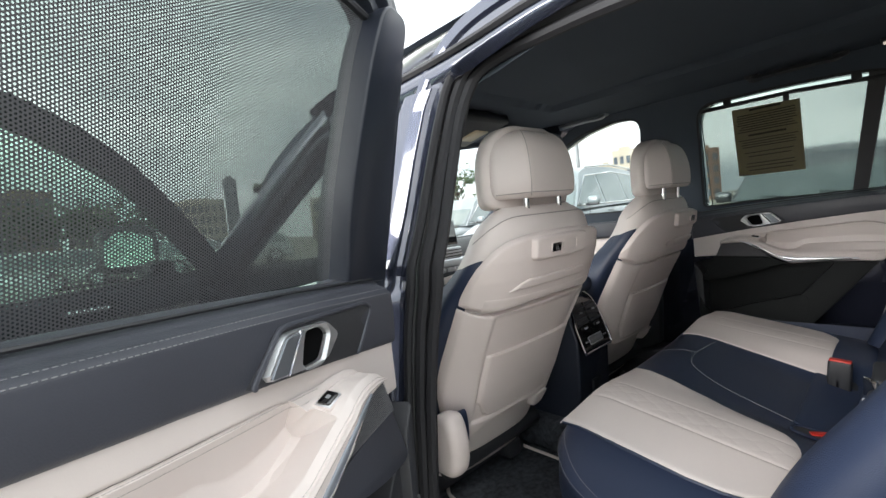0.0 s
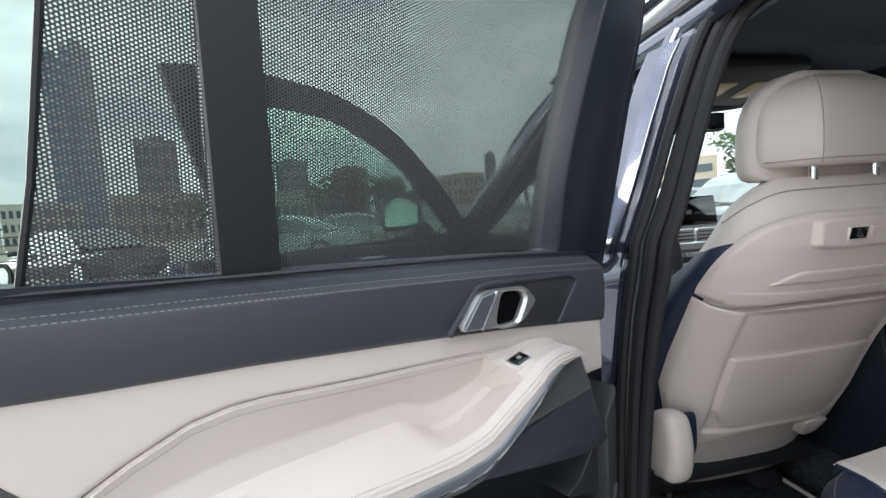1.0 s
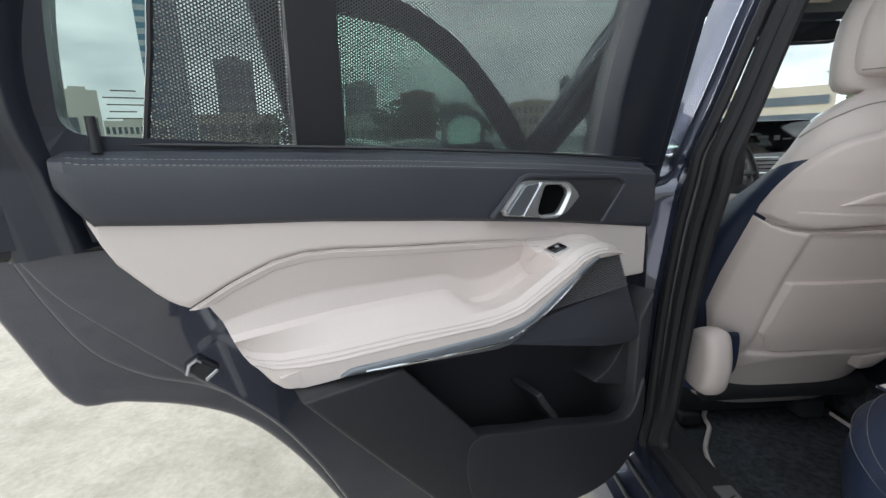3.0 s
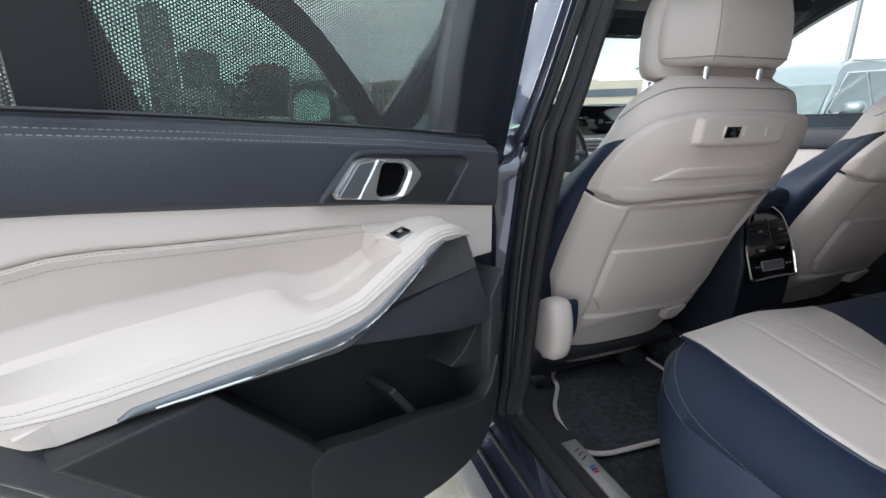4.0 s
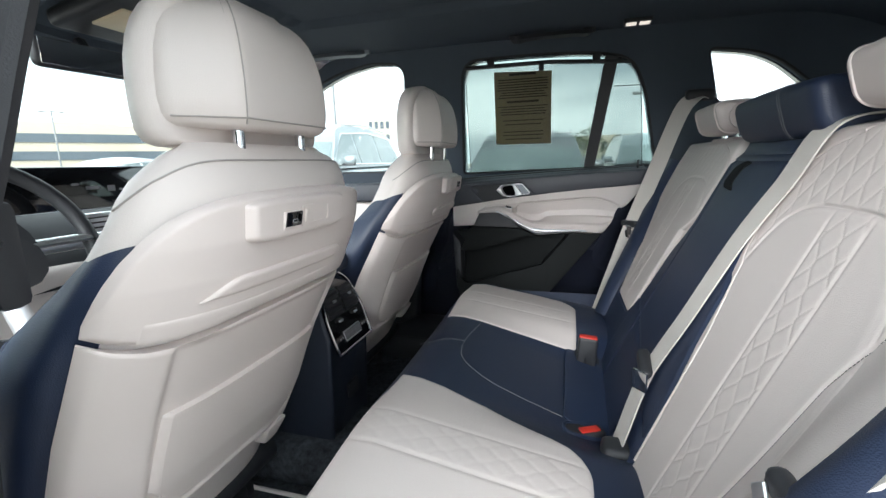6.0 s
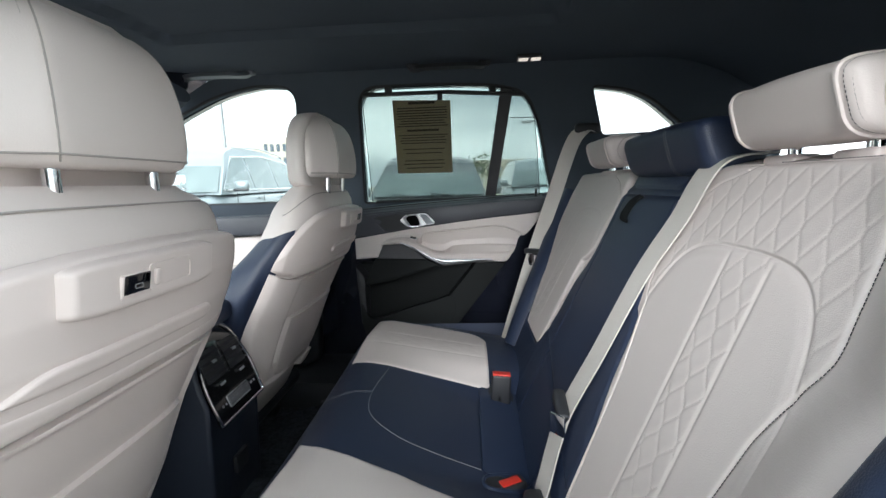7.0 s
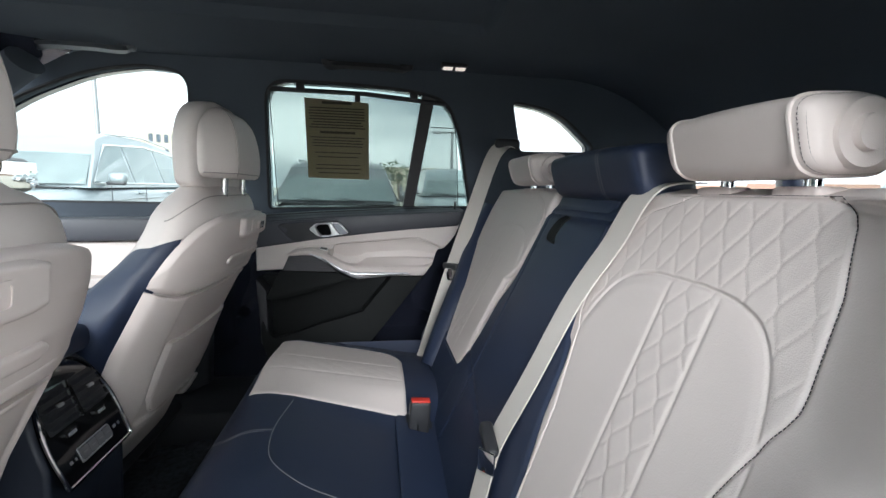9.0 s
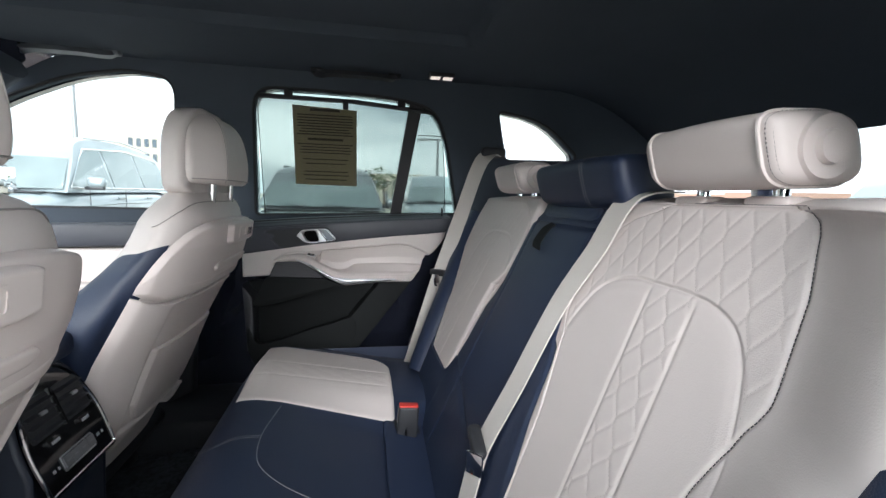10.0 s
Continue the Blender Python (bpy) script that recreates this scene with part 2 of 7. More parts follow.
def slab(outline, c0, c1, place, bevel=0.0, seg=2):
    """A flat outline (a, b) thickened from c0 to c1; place maps (a, b, c) to the world."""
    bm = bmesh.new()
    n = len(outline)
    lo = [bm.verts.new((p[0], p[1], c0)) for p in outline]
    hi = [bm.verts.new((p[0], p[1], c1)) for p in outline]
    faces = [bm.faces.new(lo[::-1]), bm.faces.new(hi)]
    for i in range(n):
        faces.append(bm.faces.new((lo[i], lo[(i + 1) % n], hi[(i + 1) % n], hi[i])))
    if bevel:
        bmesh.ops.recalc_face_normals(bm, faces=faces)
        rim = [e for e in faces[1].edges] + [e for e in faces[0].edges]
        bmesh.ops.bevel(bm, geom=rim, offset=bevel, segments=seg, profile=0.5, affect="EDGES", clamp_overlap=True)
    for v in bm.verts:
        v.co = Vector(place(*v.co))
    return bm


def grid(f, nu, nv, closed_u=False, bm=None):
    """A sheet of quads through f(u, v), u and v from 0 to 1."""
    bm = bm or bmesh.new()
    V = [[bm.verts.new(f(i / nu, j / nv)) for j in range(nv + 1)] for i in range(nu if closed_u else nu + 1)]
    for i in range(nu):
        for j in range(nv):
            a, b = V[i], V[(i + 1) % len(V)]
            bm.faces.new((a[j], b[j], b[j + 1], a[j + 1]))
    return bm


def tube(pts, r, seg=8, closed=False, bm=None, flat=1.0, caps=True):
    """A round rod along points; flat squeezes it along its second normal."""
    bm = bm or bmesh.new()
    P = [Vector(p) for p in pts]
    n = len(P)
    rings = []
    up = None
    for i in range(n):
        a, b = P[(i - 1) % n] if closed or i else P[0], P[(i + 1) % n] if closed or i < n - 1 else P[-1]
        t = (b - a).normalized() if (b - a).length > 1e-9 else Vector((0, 0, 1))
        if up is None:
            up = t.orthogonal().normalized()
            if abs(t.z) < 0.9:
                up = (Vector((0, 0, 1)) - t * t.z).normalized()
        up = (up - t * up.dot(t)).normalized()
        sd = t.cross(up)
        rr = r[i] if isinstance(r, (list, tuple)) else r
        rings.append([bm.verts.new(P[i] + rr * (math.cos(k / seg * math.tau) * sd + flat * math.sin(k / seg * math.tau) * up)) for k in range(seg)])
    for i in range(n if closed else n - 1):
        A, B = rings[i], rings[(i + 1) % n]
        for k in range(seg):
            bm.faces.new((A[k], A[(k + 1) % seg], B[(k + 1) % seg], B[k]))
    if caps and not closed:
        bm.faces.new(rings[0][::-1])
        bm.faces.new(rings[-1])
    return bm


def ribbon(pts, side, width, thick, bm=None):
    """A flat band along points, its width along side(i)."""
    bm = bm or bmesh.new()
    P = [Vector(p) for p in pts]
    rings = []
    for i, p in enumerate(P):
        t = (P[min(i + 1, len(P) - 1)] - P[max(i - 1, 0)]).normalized()
        s = Vector(side(i / (len(P) - 1)))
        s = (s - t * s.dot(t)).normalized()
        nn = t.cross(s)
        rings.append([bm.verts.new(p + s * a * width / 2 + nn * b * thick / 2) for a, b in ((-1, -1), (1, -1), (1, 1), (-1, 1))])
    for A, B in zip(rings, rings[1:]):
        for k in range(4):
            bm.faces.new((A[k], A[(k + 1) % 4], B[(k + 1) % 4], B[k]))
    bm.faces.new(rings[0][::-1])
    bm.faces.new(rings[-1])
    return bm


def rbox(c, s, bevel=0.01, seg=3, m=None):
    """A box with rounded edges, centre c, size s, turned by m about its centre."""
    bm = bmesh.new()
    r = bmesh.ops.create_cube(bm, size=1)
    vs = r["verts"]
    for v in vs:
        v.co = Vector((v.co.x * s[0], v.co.y * s[1], v.co.z * s[2]))
    if bevel:
        es = list({e for v in vs for e in v.link_edges})
        bmesh.ops.bevel(bm, geom=es, offset=bevel, segments=seg, profile=0.5, affect="EDGES", clamp_overlap=True)
    M = Matrix.Translation(c) @ (m or Matrix())
    for v in bm.verts:
        v.co = M @ v.co
    return bm


def loft(rings, bm=None, caps=True):
    bm = bm or bmesh.new()
    R = [[bm.verts.new(p) for p in ring] for ring in rings]
    k = len(R[0])
    for A, B in zip(R, R[1:]):
        for i in range(k):
            bm.faces.new((A[i], A[(i + 1) % k], B[(i + 1) % k], B[i]))
    if caps:
        bm.faces.new(R[0][::-1])
        bm.faces.new(R[-1])
    return bm


def holed(outer, holes, c0, c1, place):
    """A plate (a, b) with openings through it, from c0 to c1."""
    bm = bmesh.new()
    loops = []
    for ring in [outer] + holes:
        vs = [bm.verts.new((p[0], p[1], 0)) for p in ring]
        es = [bm.edges.new((vs[i], vs[(i + 1) % len(vs)])) for i in range(len(vs))]
        loops.append((vs, es))
    bmesh.ops.triangle_fill(bm, use_beauty=True, edges=[e for _, es in loops for e in es])
    faces = list(bm.faces)
    front = {v: v for v in bm.verts}
    top = {}
    for v in list(bm.verts):
        top[v] = bm.verts.new((v.co.x, v.co.y, c1))
        v.co.z = c0
    for f in faces:
        bm.faces.new([top[v] for v in f.verts][::-1])
    for vs, es in loops:
        for i in range(len(vs)):
            a, b = vs[i], vs[(i + 1) % len(vs)]
            bm.faces.new((a, b, top[b], top[a]))
    for v in bm.verts:
        v.co = Vector(place(*v.co))
    return bm


def rounded(pts, r, n=5):
    """A polygon with its corners rounded; r is one radius or one per corner."""
    P = [Vector(p) for p in pts]
    out = []
    k = len(P)
    for i in range(k):
        rad = r[i] if isinstance(r, (list, tuple)) else r
        a, b, c = P[i - 1], P[i], P[(i + 1) % k]
        d0, d1 = (a - b), (c - b)
        q = min(rad, d0.length * 0.48, d1.length * 0.48)
        s, e = b + d0.normalized() * q, b + d1.normalized() * q
        for j in range(n + 1):
            t = j / n
            out.append((1 - t) ** 2 * s + 2 * t * (1 - t) * b + t * t * e)
    return out


def stitches(pts, length=0.0026, gap=0.0018, r=0.00036, normal=(0, 0, 1)):
    """Short thread dashes along points, in one mesh."""
    bm = bmesh.new()
    P = [Vector(p) for p in pts]
    nv = Vector(normal)
    acc, on, start = 0.0, True, P[0]
    for a, b in zip(P, P[1:]):
        d = (b - a).length
        if d < 1e-9:
            continue
        t = (b - a) / d
        pos = 0.0
        while pos < d:
            need = (length if on else gap) - acc
            if pos + need <= d:
                pos += need
                acc = 0.0
                here = a + t * pos
                if on:
                    s = t.cross(nv).normalized() * r
                    up = s.cross(t).normalized() * r
                    q = [start - s, start + s, here + s, here - s]
                    lo = [bm.verts.new(v - up * 0.3) for v in q]
                    hi = [bm.verts.new(v + up) for v in q]
                    bm.faces.new(hi)
                    for k in range(4):
                        bm.faces.new((lo[k], lo[(k + 1) % 4], hi[(k + 1) % 4], hi[k]))
                on = not on
                start = here
            else:
                acc += d - pos
                pos = d
    return bm


# ---- the car that is entered: shell ----
LAMPGLASS = mat("headlamp_glass", (0.45, 0.47, 0.50), 0.08, coat=1.0, blotch=0.2)

def side_r(y, z, c):
    """The right flank: c is outward from the inner skin."""
    return (0.79 - 0.22 * (z - 1.12) + c, y, z)


car = thing("car_body", (0, 0, 0.3), "dark blue metallic estate car body with open rear door", "car")

FRONT_WIN = rounded([(0.31, 1.13), (0.258, 1.535), (0.40, 1.545), (0.55, 1.52), (0.80, 1.42), (1.12, 1.16), (1.12, 1.13)], [0.02, 0.105, 0.03, 0.2, 0.2, 0.02, 0.02], 8)
REAR_WIN = rounded([(0.068, 1.118), (0.048, 1.525), (-0.22, 1.526), (-0.42, 1.515), (-0.530, 1.490), (-0.577, 1.395), (-0.634, 1.135)], [0.02, 0.07, 0.2, 0.2, 0.06, 0.2, 0.02], 6)
QUARTER_WIN = rounded([(-0.742, 1.50), (-0.79, 1.33), (-1.06, 1.335), (-1.06, 1.365), (-0.92, 1.475)], [0.03, 0.02, 0.02, 0.03, 0.1], 5)
flank = [(1.42, 1.06), (-1.40, 1.06), (-1.40, 1.58), (-1.15, 1.60), (-0.6, 1.60), (0.40, 1.60), (0.75, 1.52), (1.05, 1.33)]
part("side_trim", holed(flank, [FRONT_WIN, REAR_WIN, QUARTER_WIN], 0.004, 0.05, side_r), HEAD, car, smooth=False)
flank_out = [(1.42, 0.40), (-1.40, 0.40), (-1.40, 1.58), (-1.15, 1.60), (-0.6, 1.60), (0.40, 1.60), (0.75, 1.52), (1.05, 1.33)]


def side_out(y, z, c):
    return (0.80 - 0.22 * max(0.0, z - 1.12) + 0.05 + (0.09 * smoothstep(1.14, 1.02, z)) + c, y, z)


part("outer_panel", holed(flank_out, [FRONT_WIN, REAR_WIN, QUARTER_WIN], 0.004, 0.03, side_out), PAINT, car, smooth=False)
for nm, ring, gm in (("front_window", FRONT_WIN, CLEAR), ("rear_window", REAR_WIN, TINTED), ("quarter_window", QUARTER_WIN, CLEAR)):
    w = part(nm, slab([(p[0], p[1]) for p in ring], 0.030, 0.034, side_r), gm, car, smooth=False)
    w.visible_shadow = False
    part("window_seal", tube([side_r(p[0], p[1], 0.012) for p in ring], 0.008, 6, True), RUBBER, w)
# the pillar between the main pane and the fixed rear pane
part("window_divider", slab([(-0.385, 1.11), (-0.422, 1.11), (-0.489, 1.52), (-0.446, 1.52)], 0.012, 0.05, side_r), BLACKP, car, smooth=False)


# roof lining with its recessed panel
def lining_z(x, y):
    z = 1.576 - 0.006 * (abs(x) / 0.62) ** 3
    if y > 0.55:
        z -= 0.16 * ((y - 0.55) / 0.5) ** 2
    if y < -0.9:
        z -= 0.20 * ((y + 0.9) / 0.5) ** 2
    inx = smoothstep(0.36, 0.345, abs(x))
    iny = smoothstep(-0.565, -0.55, y) * smoothstep(0.475, 0.46, y)
    return z + 0.022 * inx * iny


def lining(u, v):
    xl = -0.60
    yf = 0.90 - 0.19 * min(1.0, abs(xl + v * (0.75 - xl)) / 0.62) ** 2
    y = yf - u * (yf + 1.40)
    xl = -0.60 - 0.06 * smoothstep(-0.5, -1.3, y)
    x = xl + v * (0.75 - xl)
    return (x, y, lining_z(min(x, 0.62), y) + max(0.0, x - 0.62) * 0.05)


part("headliner", grid(lining, 150, 90), HEAD, car, "dark blue fabric headliner with recessed panel")
roof = grid(lambda u, v: (-0.50 + 1.16 * v, 0.97 - 0.27 * abs(2 * v - 1) ** 2 - (2.37 - 0.27 * abs(2 * v - 1) ** 2) * u, 1.635 - 0.045 * (abs(-0.66 + 1.32 * v) / 0.66) ** 4 - 0.10 * smoothstep(0.12, 0.0, u) - 0.12 * smoothstep(0.85, 1.0, u)), 24, 18)
part("roof_panel", roof, PAINT, car)
part("reading_lamp", rbox((0.525, -0.514, 1.544), (0.03, 0.075, 0.012), 0.004, 2, Matrix.Rotation(radians(8), 4, "Y")), GREYP, car)
for dy in (-0.018, 0.018):
    part("lamp_lens", rbox((0.523, -0.514 + dy, 1.538), (0.018, 0.028, 0.006), 0.002, 2, Matrix.Rotation(radians(8), 4, "Y")), LENSLIT, car, "lit warm white lens")


def grab(y0, y1, x, z, material, nm="grab_handle"):
    pts = [(x + 0.022, y0, z + 0.004), (x + 0.006, y0 + 0.006, z - 0.008), (x - 0.016, y0 + 0.024, z - 0.014), (x - 0.026, y0 + 0.055, z - 0.014), (x - 0.028, (y0 + y1) / 2, z - 0.014), (x - 0.026, y1 - 0.055, z - 0.014), (x - 0.016, y1 - 0.024, z - 0.014), (x + 0.006, y1 - 0.006, z - 0.008), (x + 0.022, y1, z + 0.004)]
    h = part(nm, ribbon(spline(pts, 6), lambda k: (0.9, 0.5, -0.2) if k < 8 else ((0.9, -0.5, -0.2) if k > 40 else (1, 0, -0.2)), 0.022, 0.012), material, car)
    for yy in (y0 + 0.004, y1 - 0.004):
        part("handle_foot", rbox((x + 0.016, yy, z + 0.010), (0.030, 0.040, 0.034), 0.008, 3), material, h)
    part("handle_recess", rbox((x + 0.008, (y0 + y1) / 2, z + 0.024), (0.035, y1 - y0 - 0.06, 0.006), 0.002, 2), BLACKP, h)


grab(0.385, 0.605, 0.617, 1.566, DARKALU)
grab(-0.39, -0.15, 0.63, 1.564, GREYP)

# floor, tunnel, sills
part("floor_pan", rbox((0, -0.1, 0.37), (1.40, 2.9, 0.06), 0.01, 1), CARPET, car, "black carpeted floor")
part("tunnel", rbox((0, 0.2, 0.44), (0.26, 1.9, 0.12), 0.05, 3), CARPET, car)
part("bulkhead", rbox((0, 1.25, 0.68), (1.5, 0.05, 0.8), 0.01, 1), BLACKP, car)
part("tailgate_trim", rbox((0, -1.42, 0.75), (1.5, 0.05, 0.7), 0.01, 1), HEAD, car)
part("tailgate_frame", rbox((0, -1.40, 1.55), (1.4, 0.06, 0.10), 0.02, 2), HEAD, car)
part("load_cover", rbox((0, -1.05, 1.0), (1.4, 0.62, 0.02), 0.008, 2), BLACKP, car)


# left sill, built as a stepped section swept along the opening
def sweep(section, y0, y1, n, material, nm, label="", lift=None):
    rings = []
    for i in range(n + 1):
        y = y0 + (y1 - y0) * i / n
        rings.append([Vector((x, y, z + (lift(y) if lift else 0))) for x, z in section])
    return part(nm, loft(rings), material, car, label)


sweep([(-0.80, 0.24), (-0.845, 0.29), (-0.856, 0.39), (-0.846, 0.428), (-0.80, 0.44), (-0.775, 0.475), (-0.745, 0.478), (-0.74, 0.40), (-0.70, 0.30)], -0.35, 1.2, 8, PAINT, "sill_panel")
part("sill_seal", tube([(-0.822, -0.30, 0.437), (-0.822, 0.4, 0.437), (-0.822, 1.15, 0.437)], 0.005, 8), BLACKP, car, "black rubber sill seal")
part("sill_seal", tube([(-0.787, -0.30, 0.458), (-0.787, 0.4, 0.458), (-0.787, 1.15, 0.458)], 0.006, 8), BLACKP, car, "black rubber sill seal")
sweep([(-0.742, 0.40), (-0.742, 0.488), (-0.725, 0.490), (-0.645, 0.486), (-0.630, 0.455), (-0.628, 0.36), (-0.70, 0.34)], -0.35, 1.2, 8, BLACKP, "sill_trim", "black plastic door sill trim")
rs = [[Vector((x, y, z)) for x, z in ((0.94, 0.28), (0.94, 0.47), (0.74, 0.488), (0.62, 0.486), (0.60, 0.46), (0.60, 0.34))] for y in (-1.3, 1.2)]
part("sill_trim", loft(rs), BLACKP, car)
plate = part("sill_plate", rbox((-0.667, -0.05, 0.4895), (0.035, 0.23, 0.006), 0.0025, 2), SATIN, car, "brushed aluminium sill plate")
for k, (cc) in enumerate(((0.02, 0.12, 0.35), (0.03, 0.05, 0.3), (0.5, 0.03, 0.03))):
    mm = mat("sill_mark_colour", cc, 0.4)
    part("sill_mark", rbox((-0.668, -0.012 - 0.006 * k, 0.4932), (0.012, 0.004, 0.0016), 0.0003, 1), mm, plate)
for k in range(3):
    part("sill_mark", rbox((-0.667, 0.035 - 0.011 * k, 0.4932), (0.016, 0.0018, 0.0016), 0.0003, 1, Matrix.Rotation(radians(25), 4, "Z")), GREYP, plate)


# left opening: flange, rubber seals and B-pillar. The flank leans in towards the roof.
def lean(z):
    return -0.715 + 0.33 * max(0.0, z - 1.10)


OPENING = [(0.178, 0.50), (0.163, 0.60), (0.150, 0.71), (0.134, 0.83), (0.108, 0.96), (0.080, 1.06), (0.068, 1.15), (0.068, 1.25), (0.066, 1.33), (0.057, 1.40), (0.030, 1.448), (-0.03, 1.466), (-0.12, 1.470), (-0.25, 1.468), (-0.42, 1.452), (-0.56, 1.41), (-0.64, 1.30), (-0.68, 1.12), (-0.66, 0.95), (-0.55, 0.80), (-0.40, 0.66), (-0.30, 0.52), (-0.20, 0.492), (0.10, 0.488)]
ring = spline(OPENING, 8, True)


def seal_ring(grow, shift, r, material, nm, flat=1.0):
    c = Vector((-0.23, 0.98))
    pts = []
    for p in ring:
        d = (p - c)
        q = p + d.normalized() * grow
        pts.append((lean(q.y) + shift, q.x, q.y))
    return part(nm, tube(pts, r, 8, True, flat=flat), material, car)


seal_ring(0.0, 0.0, 0.012, RUBBER, "door_seal")
seal_ring(0.022, -0.012, 0.012, RUBBER, "door_seal")
seal_ring(0.040, -0.030, 0.009, RUBBER, "door_seal")


# painted pillar outside the seals: a jamb face, then a turn forward
PILLAR_IN = [(0.47, 0.222), (0.60, 0.206), (0.80, 0.182), (1.00, 0.140), (1.10, 0.117), (1.20, 0.108), (1.30, 0.106), (1.40, 0.098), (1.46, 0.075), (1.50, 0.04)]


PILLAR_LOW = [(0, -0.02, 0.0), (0.2, -0.050, 0.003), (0.24, -0.055, -0.006), (0.55, -0.105, 0.012), (0.62, -0.115, 0.022), (0.72, -0.138, 0.046), (0.85, -0.142, 0.075), (1, -0.06, 0.12)]
PILLAR_HIGH = [(0, -0.02, 0.0), (0.12, -0.032, 0.002), (0.20, -0.038, 0.010), (0.26, -0.036, 0.016), (0.34, -0.046, 0.026), (0.55, -0.054, 0.058), (0.8, -0.059, 0.094), (0.88, -0.052, 0.105), (1, -0.02, 0.115)]


def pillar(u, v):
    z = 0.47 + v * 0.97
    y_in = lerp_table(PILLAR_IN, z)
    k = smoothstep(1.035, 1.085, z)
    lo = [lerp_table([(q[0], q[j]) for q in PILLAR_LOW], u) for j in (1, 2)]
    hi = [lerp_table([(q[0], q[j]) for q in PILLAR_HIGH], u) for j in (1, 2)]
    dx, dy = lo[0] + (hi[0] - lo[0]) * k, lo[1] + (hi[1] - lo[1]) * k
    return (lean(z) + dx, y_in + dy, z)


part("b_pillar", grid(pillar, 50, 90), PAINT, car, "dark blue painted door pillar")


FLANGE = [(0.044, -0.028), (0.052, -0.036), (0.074, -0.038), (0.082, -0.046), (0.105, -0.050), (0.114, -0.040), (0.116, -0.010)]


def flange(u, v):
    """Painted doorway flange outside the seals, all round the opening."""
    n = len(ring)
    i = int(u * n) % n
    p, q = ring[i - 1], ring[(i + 1) % n]
    d = (q - p).normalized()
    out = Vector((d.y, -d.x))
    if out.dot(ring[i] - Vector((-0.23, 0.98))) < 0:
        out = -out
    g = lerp_table([(k / 6, f[0]) for k, f in enumerate(FLANGE)], v)
    x = lerp_table([(k / 6, f[1]) for k, f in enumerate(FLANGE)], v)
    w = ring[i] + out * g
    return (lean(w.y) + x, w.x, w.y)


part("doorway_flange", grid(flange, len(ring), 12), PAINT, car, "dark blue painted doorway flange")


def pillar_trim(u, v):
    z = 0.47 + v * 1.06
    y_in = lerp_table([(0.47, 0.195), (0.60, 0.180), (0.80, 0.155), (1.00, 0.112), (1.15, 0.082), (1.28, 0.080), (1.40, 0.070), (1.47, 0.035), (1.53, 0.0)], z)
    a = u * 2.2
    return (lean(z) + 0.006 + 0.034 * math.sin(min(a, 1.57)), y_in + 0.02 + lerp_table([(0.47, 0.16), (1.05, 0.11), (1.2, 0.07), (1.5, 0.06)], z) * u, z)


part("b_pillar_trim", grid(pillar_trim, 10, 30), GREYP, car, "charcoal pillar trim")
part("trim_joint", tube([(lean(1.104) + 0.0, 0.09, 1.104), (lean(1.104) + 0.05, 0.13, 1.104)], 0.004, 6), BLACKP, car)
part("pillar_guide", rbox((-0.655, 0.165, 1.09), (0.03, 0.06, 0.10), 0.01, 2), GREYP, car)


# roof rail over the left opening, from the windscreen to the tail
def rail(u, v):
    y = 1.15 - 2.45 * u
    top = lerp_table([(-1.4, 1.40), (-0.7, 1.50), (-0.25, 1.545), (0.2, 1.545), (0.6, 1.49), (1.15, 1.16)], y)
    low = lerp_table([(-1.4, 1.28), (-0.64, 1.40), (-0.42, 1.478), (-0.25, 1.492), (-0.10, 1.478), (0.0, 1.455), (0.1, 1.44), (0.6, 1.42), (1.15, 1.08)], y)
    z = low + (top - low) * v + 0.05 * v * v
    return (lean(low) - 0.028 - 0.03 * math.sin(v * 3.1) + 0.16 * v * v, y, z)


part("roof_rail", grid(rail, 60, 10), PAINT, car, "dark blue painted roof rail")
RAIL_Y = [y for y in np.linspace(0.95, -1.1, 50)]
part("rail_groove", tube([(rail((1.15 - y) / 2.45, 0.42)[0] - 0.004, y, rail((1.15 - y) / 2.45, 0.42)[2]) for y in RAIL_Y], 0.008, 6), RUBBER, car)
part("roof_bar", tube([(rail((1.15 - y) / 2.45, 0.82)[0] - 0.014, y, rail((1.15 - y) / 2.45, 0.82)[2] + 0.010) for y in RAIL_Y], 0.021, 12), SATIN, car, "satin roof bar")


def rail_in(u, v):
    y = 1.10 - 2.4 * u
    low = lerp_table([(-1.4, 1.28), (-0.64, 1.39), (-0.42, 1.462), (-0.25, 1.476), (-0.10, 1.458), (0.0, 1.435), (0.1, 1.425), (0.6, 1.39), (1.15, 1.05)], y)
    return (lean(low) + 0.004 + 0.09 * v, y, low + (lining_z(-0.6, y) + 0.01 - low) * v)


part("rail_trim", grid(rail_in, 60, 6), HEAD, car)


# rear quarter on the left, behind the open doorway
def quarter(u, v):
    z = 0.45 + v * 1.0
    y_f = lerp_table([(0.45, -0.28), (0.52, -0.335), (0.66, -0.435), (0.80, -0.585), (0.95, -0.695), (1.12, -0.715), (1.30, -0.675), (1.45, -0.60)], z)
    y = y_f + (-1.40 - y_f) * u
    return (lean(z) - 0.02 - 0.16 * smoothstep(0.0, 0.10, u) * smoothstep(1.35, 1.05, z), y, z)


part("quarter_panel", grid(quarter, 20, 24), PAINT, car)

